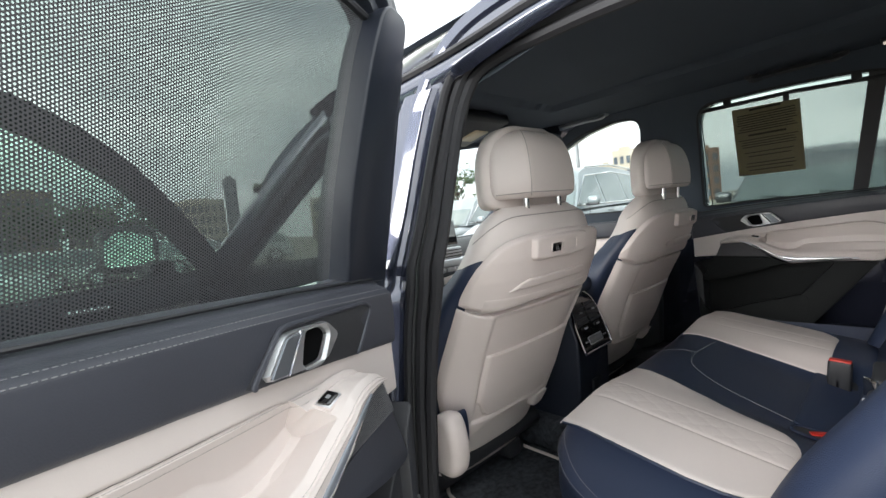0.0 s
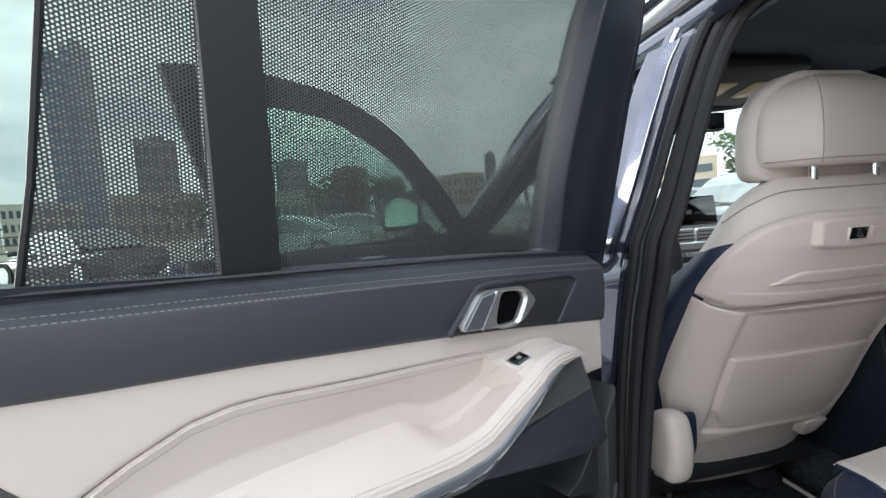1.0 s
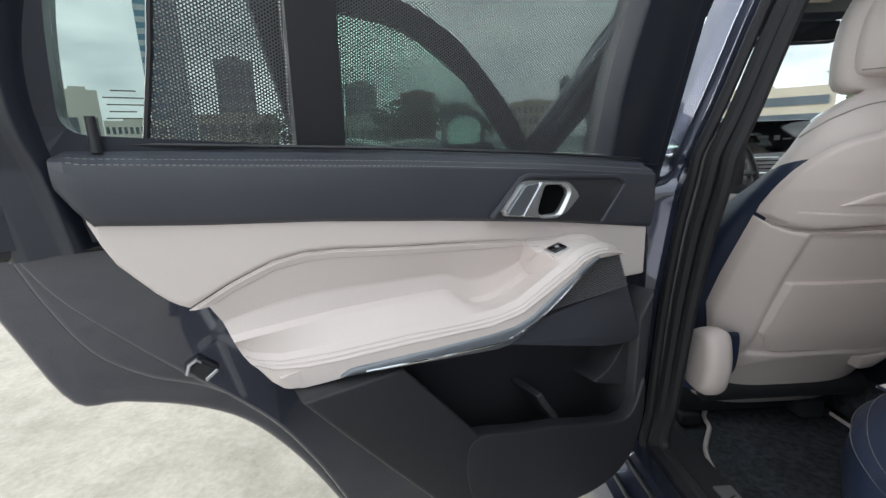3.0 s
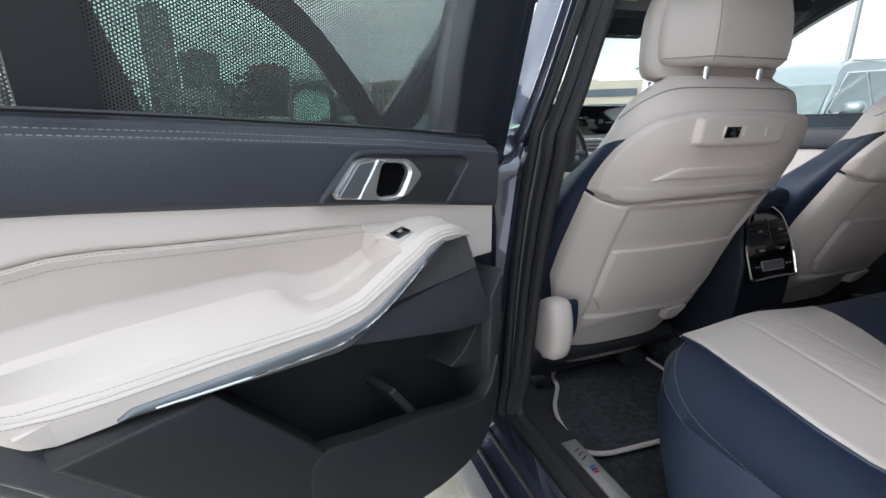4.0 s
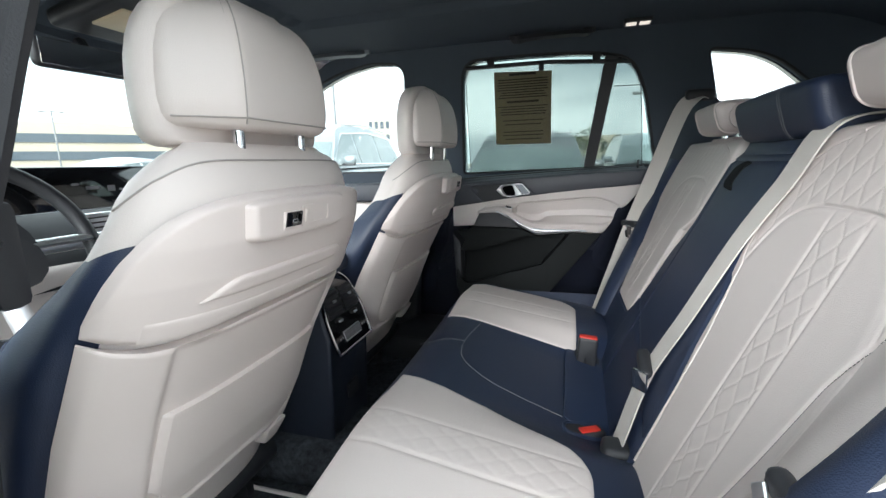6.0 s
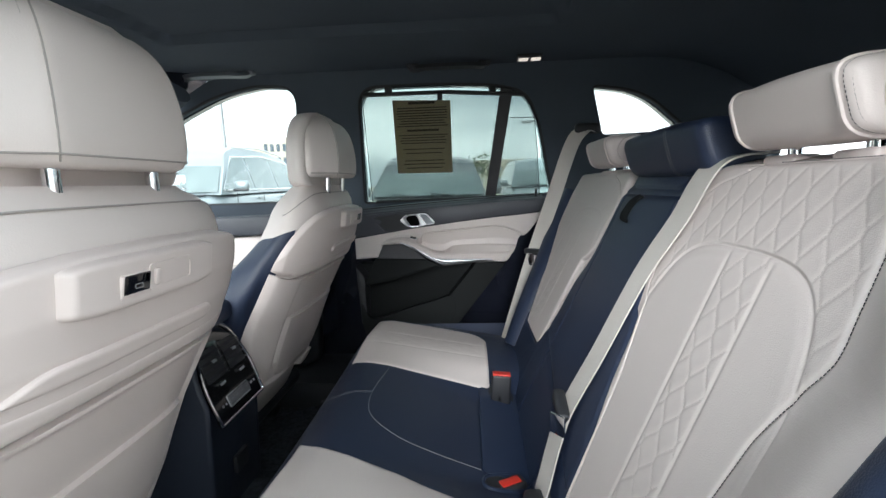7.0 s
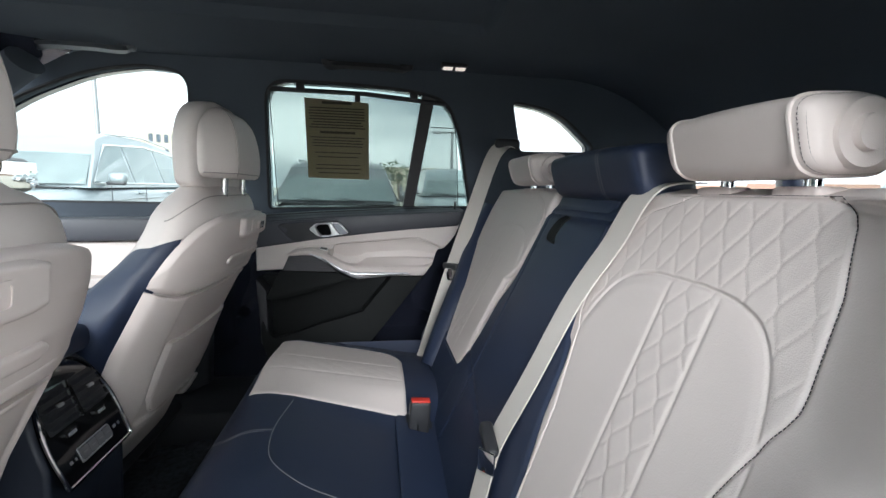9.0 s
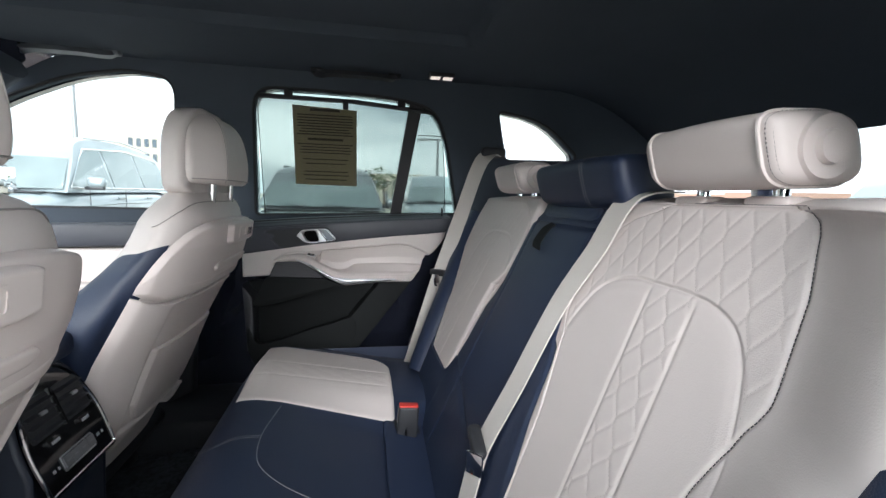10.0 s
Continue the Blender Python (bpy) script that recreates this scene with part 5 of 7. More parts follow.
    rec = [(0.155, 0.752), (0.195, 0.754), (0.240, 0.722), (0.272, 0.672), (0.266, 0.628), (0.19, 0.612), (0.150, 0.630), (0.138, 0.69)]
    for sd in (-1, 1):
        if sd > 0 and s < 0:
            part("recliner_cover", slab(spline(rec, 4, True), sd * 0.236 if sd > 0 else -0.290, 0.290 if sd > 0 else -0.236, lambda a, b, c: (cx + s * c, a, b), 0.022, 5), WHITEP, t, "ivory hinge cover")
            part("cover_gap", slab(spline([(0.18, 0.735), (0.20, 0.735), (0.24, 0.68), (0.245, 0.64), (0.20, 0.64), (0.18, 0.67)], 4, True), sd * 0.205 if sd > 0 else -0.240, 0.240 if sd > 0 else -0.205, lambda a, b, c: (cx + s * c, a, b), 0.004, 2), NAVY, t)
        if sd == s:
            part("shell_foot", slab(rounded([(0.092, 0.665), (0.150, 0.668), (0.140, 0.622), (0.104, 0.618)], 0.012), -0.012, 0.03, lambda a, b, c: (cx + a, back_y(0.1, b) - 0.006 + c, b), 0.005, 2), WHITEP, t)
        part("seat_rail", rbox((cx + sd * 0.17, 0.55, 0.425), (0.05, 0.40, 0.035), 0.008, 2), BLACKP, t)
    part("lower_bar", tube([(cx - 0.19, 0.30, 0.545), (cx + 0.19, 0.30, 0.545)], 0.028, 10), BLACKP, t)
    part("seat_base", rbox((cx, 0.56, 0.50), (0.42, 0.40, 0.14), 0.03, 2), BLACKP, t)
    part("cable_clip", rbox((cx - s * 0.10, 0.33, 0.47), (0.06, 0.05, 0.05), 0.01, 2), BLACKP, t)
    return t


front_seat(-0.372, -1, "ivory and navy leather driver seat seen from behind")
front_seat(0.372, 1, "ivory and navy leather passenger seat seen from behind")


# ---- rear bench ----
def rest_y(z):
    return -0.648 - 0.46 * (z - 1.114)


bench = thing("rear_bench", (0, -0.3, 0.42), "ivory and navy leather rear bench seat with quilted backrests", "car seat")

JOINT = 0.0042  # half length of the short upright seam between two diamonds


def seam_pieces(x0, z0, pitch, rise, i, j):
    """The three seams that leave one joint of the quilting: upright, down left, down right."""
    cx, cz = x0 + (i + 0.5 * (j % 2)) * pitch, z0 + j * rise
    low = (cx, cz - JOINT)
    return (((cx, cz + JOINT), low), (low, (cx - pitch / 2, cz - rise + JOINT)), (low, (cx + pitch / 2, cz - rise + JOINT)))


def quilt(x, z, x0, z0, pitch, rise):
    """Height of the quilting: soft pillows of stretched diamonds between narrow seams."""
    best = 9.0
    jm = round((z - z0) / rise)
    for j in (jm - 1, jm, jm + 1):
        im = round((x - x0) / pitch - 0.5 * (j % 2))
        for i in (im - 1, im, im + 1):
            for (ax, az), (bx, bz) in seam_pieces(x0, z0, pitch, rise, i, j):
                dx, dz = bx - ax, bz - az
                t = max(0.0, min(1.0, ((x - ax) * dx + (z - az) * dz) / (dx * dx + dz * dz)))
                best = min(best, math.hypot(x - ax - t * dx, z - az - t * dz))
    return 0.0011 * (1 - math.exp(-best / 0.0018)) - 0.0008


def quilt_seams(surface, inside, x0, z0, pitch, rise, i_range, j_range):
    """Threads along the quilting's seams, laid on surface(x, z) wherever inside(x, z) holds."""
    out = bmesh.new()
    for j in range(*j_range):
        for i in range(*i_range):
            for p, q in seam_pieces(x0, z0, pitch, rise, i, j):
                n = max(2, int(math.dist(p, q) / 0.0034))
                for m in range(n):
                    ends = [(p[0] + (q[0] - p[0]) * f, p[1] + (q[1] - p[1]) * f) for f in ((m + 0.2) / n, (m + 0.75) / n)]
                    if all(inside(*e) for e in ends):
                        a, b = Vector(surface(*ends[0])), Vector(surface(*ends[1]))
                        w = (b - a).cross(Vector((0, 0.9, 0.45))).normalized() * 0.00026
                        up = Vector((0, 0.9, 0.45)) * 0.0007
                        out.faces.new([out.verts.new(v) for v in (a - w + up, b - w + up, b + w + up, a + w + up)])
    return out


def quilted(nm, bm, material, parent):
    return tagged(part(nm, bm, material, parent, "", smooth=False), "", "", "", "stuff")


# outer seam, inner edge and outer edge of the backrests, by height
SEAM = [(0.66, 0.425), (0.776, 0.440), (0.86, 0.452), (0.95, 0.461), (0.981, 0.470), (1.009, 0.478), (1.022, 0.484), (1.035, 0.488), (1.05, 0.487), (1.073, 0.483), (1.119, 0.476), (1.152, 0.465), (1.172, 0.459), (1.183, 0.453), (1.190, 0.443), (1.194, 0.425), (1.215, 0.40)]
INNER_L = [(0.66, 0.236), (0.764, 0.222), (0.788, 0.212), (0.876, 0.182), (0.952, 0.168), (0.974, 0.160), (0.984, 0.139), (1.02, 0.120), (1.10, 0.116), (1.215, 0.122)]
INNER_R = [(0.75, 0.226), (0.89, 0.214), (0.995, 0.203), (1.004, 0.186), (1.014, 0.172), (1.035, 0.156), (1.10, 0.150), (1.215, 0.150)]
OUTER_L = [(0.66, 0.50), (0.82, 0.575), (1.0, 0.60), (1.215, 0.60)]
OUTER_R = [(0.75, 0.385), (0.77, 0.425), (0.80, 0.445), (0.923, 0.508), (1.02, 0.580), (1.034, 0.592), (1.05, 0.615), (1.12, 0.620), (1.215, 0.585)]
QUILT = (0.450, 1.131, 0.0335, 0.0335)
BAND = (0.3455, 1.0095, 0.036, 0.0285)


def arch(x, z):
    """Distance inside the padded arch of a backrest."""
    if x > 0.31:
        d, k2, k6 = max(0.0, x - 0.34), 1.6, 13400
    else:
        d, k2, k6 = max(0.0, 0.285 - x), 3.0, 20500
    top = 1.0995 - k2 * d * d - k6 * d ** 6
    return (top - z) / math.hypot(1.0, 2 * k2 * d + 6 * k6 * d ** 5)


def strip(z):
    """Middle line of the quilted band inside the arch."""
    return 0.337 + 0.085 * (1.09 - z)


def quilt_edge(z):
    """Inner border of the quilted field, a piped seam."""
    return lerp_table([(0.66, 0.245), (0.771, 0.226), (0.81, 0.220), (0.897, 0.205), (0.994, 0.170), (1.022, 0.150), (1.06, 0.144), (1.095, 0.145), (1.13, 0.155), (1.151, 0.169), (1.172, 0.200), (1.188, 0.250), (1.215, 0.30)], z)


def rest(side):
    """White outer backrest; side -1 is behind the driver."""
    base = 0.66 if side < 0 else 0.77
    INNER, OUTER = (INNER_L, OUTER_L) if side < 0 else (INNER_R, OUTER_R)
    dz = 0.0 if side < 0 else 0.012

    def skin(x, z, u=0.5, v=0.5):
        """Depth of the upholstery at x, z, over the plane of the backrest."""
        seam = lerp_table(SEAM, z) if side < 0 else lerp_table(OUTER, z) - 0.035
        y = rest_y(z)
        y += (0.050 if side < 0 else 0.004) * smoothstep(seam - 0.004, seam + 0.11, x) - 0.004 * math.exp(-((x - seam) / 0.0020) ** 2)
        e = arch(x, z - dz)
        y += 0.0016 * smoothstep(0.0, 0.016, e) - 0.0017 * math.exp(-(e / 0.0018) ** 2) * smoothstep(0.165, 0.180, x)
        qe = quilt_edge(z)
        if qe < x < seam - 0.003 and z < 1.19:
            fade = smoothstep(0.0, 0.010, min(seam - x, x - qe))
            if e < 0:
                y += (quilt(x, z - dz, *QUILT) + 0.0006) * fade * smoothstep(0.0, 0.004, -e)
            elif abs(x - strip(z)) < 0.036:
                y += quilt(x, z, *BAND) * smoothstep(0.036, 0.031, abs(x - strip(z)))
            y -= 0.0014 * math.exp(-((abs(x - strip(z)) - 0.037) / 0.0028) ** 2) * smoothstep(0.0, 0.02, e)
        y -= 0.0028 * math.exp(-((x - qe) / 0.0024) ** 2)
        y -= 0.003 * math.exp(-((z - 1.196) / 0.0022) ** 2) * smoothstep(0.20, 0.25, x) * smoothstep(0.46, 0.43, x)
        return y

    def f(u, v):
        z = base + (1.215 - base) * v
        inner, outer = lerp_table(INNER, z), lerp_table(OUTER, z)
        x = inner + (outer - inner) * u
        roll_in = 0.022 * (1 - math.sqrt(max(0.0, 1 - (1 - min(1.0, u * (outer - inner) / 0.016)) ** 2)))
        roll_out = 0.022 * (1 - math.sqrt(max(0.0, 1 - (1 - min(1.0, (1 - u) * (outer - inner) / 0.016)) ** 2))) if side > 0 else 0.0
        roll_top = 0.05 * (1 - math.sqrt(max(0.0, 1 - (1 - min(1.0, (1 - v) / 0.05)) ** 2)))
        roll_low = 0.02 * (1 - math.sqrt(max(0.0, 1 - (1 - min(1.0, v / 0.025)) ** 2))) if side > 0 else 0.0
        return (side * x, skin(x, z) - roll_in - roll_out - roll_top - roll_low, z - 0.011 * smoothstep(0.955, 1.0, v))

    ob = part("backrest", grid(f, 290, 350) if side < 0 else grid(f, 150, 170), WHITE, bench, "ivory quilted leather backrest", angle=80)
    on = lambda x, z: (side * x, skin(x, z), z)
    if side < 0:
        free = lambda x, z: quilt_edge(z) + 0.006 < x < lerp_table(SEAM, z) - 0.008 and z < 1.186 and arch(x, z) < -0.004
        quilted("stitching", quilt_seams(on, free, *QUILT, (-10, 4), (-6, 3)), THREADQ, ob)
        band = lambda x, z: abs(x - strip(z)) < 0.032 and 0.70 < z and arch(x, z) > 0.006
        quilted("stitching", quilt_seams(on, band, *BAND, (-3, 4), (-12, 4)), THREADQ, ob)
    zs = np.linspace(base + 0.03, 1.188, 70)
    part("piping", tube([(side * quilt_edge(z), skin(quilt_edge(z), z) + 0.0016, z) for z in zs], 0.0022, 6), WHITE, ob)
    if side < 0:
        sm = [(side * lerp_table(SEAM, z), skin(lerp_table(SEAM, z), z) + 0.0016, z) for z in np.linspace(0.70, 1.190, 110)]
        tops = [(side * x, skin(x, 1.196) + 0.0016, 1.196) for x in np.linspace(0.440, 0.30, 26)]
        part("stitching", stitches(sm + tops, 0.0030, 0.0012, 0.00032, (0, 1, 0.4)), THREADN, ob)
    # body behind
    part("backrest_shell", slab([(0.10, 0.68), (0.52, 0.72), (0.55, 1.18), (0.10, 1.19)] if side > 0 else [(0.10, 0.68), (0.60, 0.72), (0.61, 1.18), (0.10, 1.19)], -0.11, -0.055, lambda a, b, c: (side * a, rest_y(b) + c, b), 0.02, 3), WHITE, bench)
    if side > 0:
        part("lower_roll", slab(rounded([(0.215, 0.655), (0.47, 0.655), (0.50, 0.84), (0.45, 0.79), (0.40, 0.772), (0.25, 0.772), (0.225, 0.79), (0.205, 0.83)], 0.012), -0.09, 0.002, lambda a, b, c: (a, rest_y(b) + c, b), 0.008, 3), NAVY, bench, "navy leather lower edge of the backrest")
        bl = spline([(0.635, rest_y(1.12) - 0.035, 1.14), (0.625, rest_y(1.03) - 0.025, 1.03), (0.56, rest_y(0.92) - 0.02, 0.92), (0.50, rest_y(0.80) - 0.015, 0.80), (0.46, rest_y(0.70) - 0.01, 0.68)], 8)
        part("side_bolster", tube(bl, 0.045, 14), NAVY, bench, "navy leather side bolster")
        part("corner_pad", rbox((0.67, -0.62, 0.80), (0.18, 0.22, 0.42), 0.05, 3, Matrix.Rotation(radians(24), 4, "X")), NAVY, bench)
        return
    pts = spline([(side * 0.60, rest_y(1.10) + 0.01, 1.10), (side * 0.615, rest_y(0.95) + 0.025, 0.95), (side * 0.61, rest_y(0.80) + 0.04, 0.82), (side * 0.60, rest_y(0.70) + 0.05, 0.70)], 8)
    part("side_bolster", tube(pts, [0.025 + 0.02 * math.sin(min(1, i / 10) * 1.5) for i in range(len(pts))], 14), NAVY, bench, "navy leather side bolster")


rest(-1)
rest(1)


def centre_rest(u, v):
    z = 0.600 + 0.595 * v
    w = lerp_table([(0.60, 0.262), (0.764, 0.246), (0.876, 0.208), (0.952, 0.194), (0.985, 0.172), (1.02, 0.158), (1.20, 0.150)], z)
    x = (-1 + 2 * u) * w
    y = rest_y(z) + 0.006 * (1 - abs(-1 + 2 * u) ** 6) - 0.022 * smoothstep(0.88, 1.0, abs(-1 + 2 * u)) - 0.006 * math.exp(-((z - 1.152) / 0.004) ** 2) - 0.012 * smoothstep(1.15, 1.17, z)
    if z < 1.155:
        y -= 0.004 * smoothstep(0.004, 0.0, abs(abs(x) - 0.118))
    y -= 0.004 * math.exp(-((z - 0.80 - 0.25 * (x - 0.10)) / 0.004) ** 2)
    return (x, y, z)


part("centre_backrest", grid(centre_rest, 90, 110), NAVY, bench, "navy leather centre backrest with armrest")
part("pull_loop", ribbon(spline([(0.028, rest_y(1.150) + 0.006, 1.150), (0.030, rest_y(1.14) + 0.016, 1.140), (0.038, rest_y(1.115) + 0.018, 1.115), (0.044, rest_y(1.10) + 0.010, 1.100)], 5), lambda t: (1, 0.3, 0), 0.020, 0.0024), CARD, bench, "black fabric pull loop")
part("armrest_edge", tube([(-0.118, rest_y(z) + 0.005, z) for z in np.linspace(0.70, 1.145, 20)], 0.003, 6), NAVY, bench)


# cushion: one upholstered base with a navy centre and two ivory panels
def cush_z(x, y):
    z = 0.752 - 0.17 * (-0.05 - y)
    z -= 0.012 * smoothstep(-0.08, 0.0, y)
    ax = abs(x)
    z += 0.016 * math.exp(-((ax - 0.34) / 0.12) ** 2) - 0.004
    z -= 0.035 * smoothstep(0.50, 0.66, ax)
    z -= 0.14 * max(0.0, -0.12 - y) * (1 - smoothstep(0.14, 0.27, ax))
    return z


def cushion_outline(n=200):
    pts = rounded([(-0.655, -0.52), (-0.655, -0.135), (-0.56, -0.03), (-0.30, 0.0), (0.30, 0.0), (0.56, -0.03), (0.655, -0.135), (0.655, -0.52)], [0.02, 0.12, 0.16, 0.2, 0.2, 0.16, 0.12, 0.02], 10)
    loop = pts + [pts[0]]
    run = [0.0]
    for p, q in zip(loop, loop[1:]):
        run.append(run[-1] + (q - p).length)
    even = []
    for k in range(n):
        d = run[-1] * k / n
        i = max(j for j in range(len(pts)) if run[j] <= d)
        even.append(loop[i].lerp(loop[i + 1], (d - run[i]) / max(1e-9, run[i + 1] - run[i])))
    return even


rings = []
out = cushion_outline()
mid = Vector((0.0, -0.26))
for z, inset in ((0.43, 0.055), (0.52, 0.03), (0.60, 0.010), (0.655, 0.0), (0.695, 0.004)):
    rings.append([(*(p + (mid - p).normalized() * inset), z) for p in out])
for k in range(34):
    f = 1 - k / 34.0
    ring = []
    for p in out:
        q = mid + (p - mid) * (0.992 * f)
        d = (p - mid).length * (1 - f)
        top = cush_z(q.x, q.y)
        edge = math.sqrt(max(0.0, 1 - (1 - min(1.0, (d + 0.006) / 0.055)) ** 2))
        ring.append((q.x, q.y, 0.70 + (top - 0.70) * edge if top > 0.70 else top))
    rings.append(ring)
CUSHION_RINGS = rings
part("cushion_base", loft(rings), NAVY, bench, "navy leather cushion with rounded front", angle=75)


def seat_panel(sd):
    def f(u, v):
        y = (-0.388 if sd < 0 else -0.372) + (0.363 if sd < 0 else 0.347) * v
        k = v
        inner = lerp_table([(0, 0.352), (0.006, 0.325), (0.02, 0.300), (0.05, 0.276), (0.10, 0.254), (0.18, 0.236), (0.32, 0.214), (0.51, 0.185), (1, 0.150)] if sd < 0 else [(0, 0.20), (0.04, 0.186), (1, 0.188)], k)
        outer = lerp_table([(0, 0.405), (0.008, 0.435), (0.03, 0.462), (0.07, 0.484), (0.12, 0.498), (0.2, 0.508), (0.35, 0.514), (1, 0.512)] if sd < 0 else [(0, 0.43), (0.012, 0.456), (0.04, 0.483), (0.09, 0.506), (0.15, 0.521), (0.35, 0.54), (0.9, 0.560), (1, 0.555)], k)
        x = inner + (outer - inner) * u
        e = min(u, 1 - u) * (outer - inner)
        e2 = min(v, 1.6 * (1 - v)) * 0.363
        k2 = math.sqrt(max(0.0, 1 - (1 - min(1.0, min(e, e2) / 0.012)) ** 2))
        mid = abs(x - 0.345)
        q = (0.6 * quilt(x, y, 0.345, -0.2, 0.036, 0.0285) if mid < 0.040 else 0.0) - (0.0022 if x > 0.345 else 0.0012) * math.exp(-((mid - 0.042) / 0.003) ** 2)
        return (sd * x, y, cush_z(x, y) + 0.0062 * k2 - 0.0036 + q * k2)
    ob = part("seat_panel", grid(f, 100, 110), WHITE, bench, "ivory leather quilted seat panel", angle=80)
    edge = [f(1.0, v) for v in np.linspace(0.05, 0.98, 50)]
    part("piping", tube([(a + sd * 0.003, b, c + 0.004) for a, b, c in edge], 0.0026, 6), NAVY, ob)
    for lvl, up in ((5, 0.0), (6, 0.0)):
        path = [Vector(p) for p in CUSHION_RINGS[lvl] if sd * p[0] > 0.44 and p[1] > -0.53]
        path = [p + (p - Vector((0, -0.26, p.z))).normalized() * 0.0012 for p in path]
        if len(path) > 3:
            part("stitching", stitches(path, 0.0030, 0.002, 0.00042), THREAD, ob)


seat_panel(-1)
seat_panel(1)
# raised armrest pad and seams in the navy centre
seam_path = spline([(0.175, -0.122), (0.075, -0.108), (0.0, -0.112), (-0.045, -0.133), (-0.082, -0.190), (-0.098, -0.26), (-0.107, -0.340)], 8)
part("centre_seam", tube([(p.x, p.y, cush_z(p.x, p.y) + 0.0003) for p in seam_path], 0.0007, 6), THREAD, bench)
front_path = spline([(0.0, -0.012), (0.019, -0.036), (0.042, -0.066), (0.055, -0.109)], 8)
for dx in (-0.003, 0.003):
    part("centre_seam", stitches([(p.x + dx, p.y, cush_z(p.x, p.y) + 0.0006) for p in front_path], 0.0030, 0.0014, 0.0004), THREAD, bench)
bpan = rounded([(-0.115, -0.342), (0.190, -0.342), (0.190, -0.50), (-0.115, -0.50)], 0.012)
part("buckle_panel", slab(bpan, -0.01, 0.005, lambda a, b, c: (a, b, cush_z(a, b) + c), 0.003, 2), NAVY, bench)


# rear headrests: a padded roll with flat ends
def rear_headrest(x0, x1, y, z, hd, hh, material, label, buttons, seams):
    cx, hw = (x0 + x1) / 2, abs(x1 - x0) / 2
    rings = []
    for b in [-1.0, -0.985, -0.95, -0.90] + [-0.8 + 0.1 * k for k in range(17)] + [0.90, 0.95, 0.985, 1.0]:
        d = (1 - abs(b)) * hw
        sq = math.sqrt(max(0.0, 1 - (1 - min(1.0, d / 0.016)) ** 2))
        ring = []
        for j in range(40):
            a = j / 40 * math.tau
            ca, sa = math.cos(a), math.sin(a)
            yy = (hd - 0.014 * (1 - sq)) * math.copysign(abs(ca) ** 0.55, ca)
            zz = (hh - 0.014 * (1 - sq)) * math.copysign(abs(sa) ** 0.5, sa)
            zz += 0.004 * math.cos(b * 1.5) if sa > 0 else -0.004 * (1 - b * b)
            ring.append((cx + b * hw, y + yy + 0.30 * zz, z + zz - 0.05 * yy))
        rings.append(ring)
    ob = part("headrest", loft(rings), material, bench, label, angle=60)
    for dx in (-0.052, 0.052):
        part("headrest_post", tube([(cx + dx, y - 0.008, z - hh - 0.05), (cx + dx, y - 0.008, z)], 0.008, 10), CHROME, ob)
        part("post_collar", rbox((cx + dx, y - 0.004, z - hh - 0.018), (0.052, 0.036, 0.014), 0.006, 3), WHITEP if material is WHITE else BLACKP, ob)
    for f in seams:
        near = min(rings, key=lambda r: abs(r[0][0] - (cx + f * hw)))
        c = Vector((cx + f * hw, y, z))
        lp = [Vector((cx + f * hw, p[1], p[2])) for p in near]
        part("stitching", stitches([c + (p - c) * 1.014 for p in lp + lp[:1]], 0.0026, 0.0018, 0.00036, (1, 0, 0)), THREADN if material is WHITE else THREAD, ob)
    if buttons:
        for e in (-1, 1):
            fx = cx + e * 0.80 * hw
            near = min(rings, key=lambda r: abs(r[0][0] - fx))
            c = Vector((fx, y, z))
            part("fold", tube([c + (Vector((fx, p[1], p[2])) - c) * 1.004 for p in near], 0.0022, 6, True), material, ob)
        for e in (-1, 1):
            ex = cx + e * hw
            part("side_button", tube([(ex - e * 0.004, y, z), (ex + e * 0.004, y, z)], [0.031, 0.029], 32), material, ob)
            part("side_button", tube([(ex, y, z), (ex + e * 0.010, y, z)], [0.017, 0.015], 28), material, ob)
    return ob


rear_headrest(-0.428, -0.236, -0.708, 1.250, 0.050, 0.034, WHITE, "ivory leather rear headrest with side buttons", True, (-0.935, -0.875))
rear_headrest(0.236, 0.428, -0.708, 1.250, 0.050, 0.034, WHITE, "ivory leather rear headrest with side buttons", True, (-0.935, -0.875))
rear_headrest(-0.190, 0.122, -0.702, 1.226, 0.046, 0.040, NAVY, "navy leather centre headrest", False, (-0.33, -0.28))
part("centre_neck", slab(rounded([(-0.10, 1.16), (0.11, 1.16), (0.12, 1.215), (-0.11, 1.215)], 0.02), -0.06, 0.0, lambda a, b, c: (a, rest_y(b) + c, b), 0.008, 2), NAVY, bench)


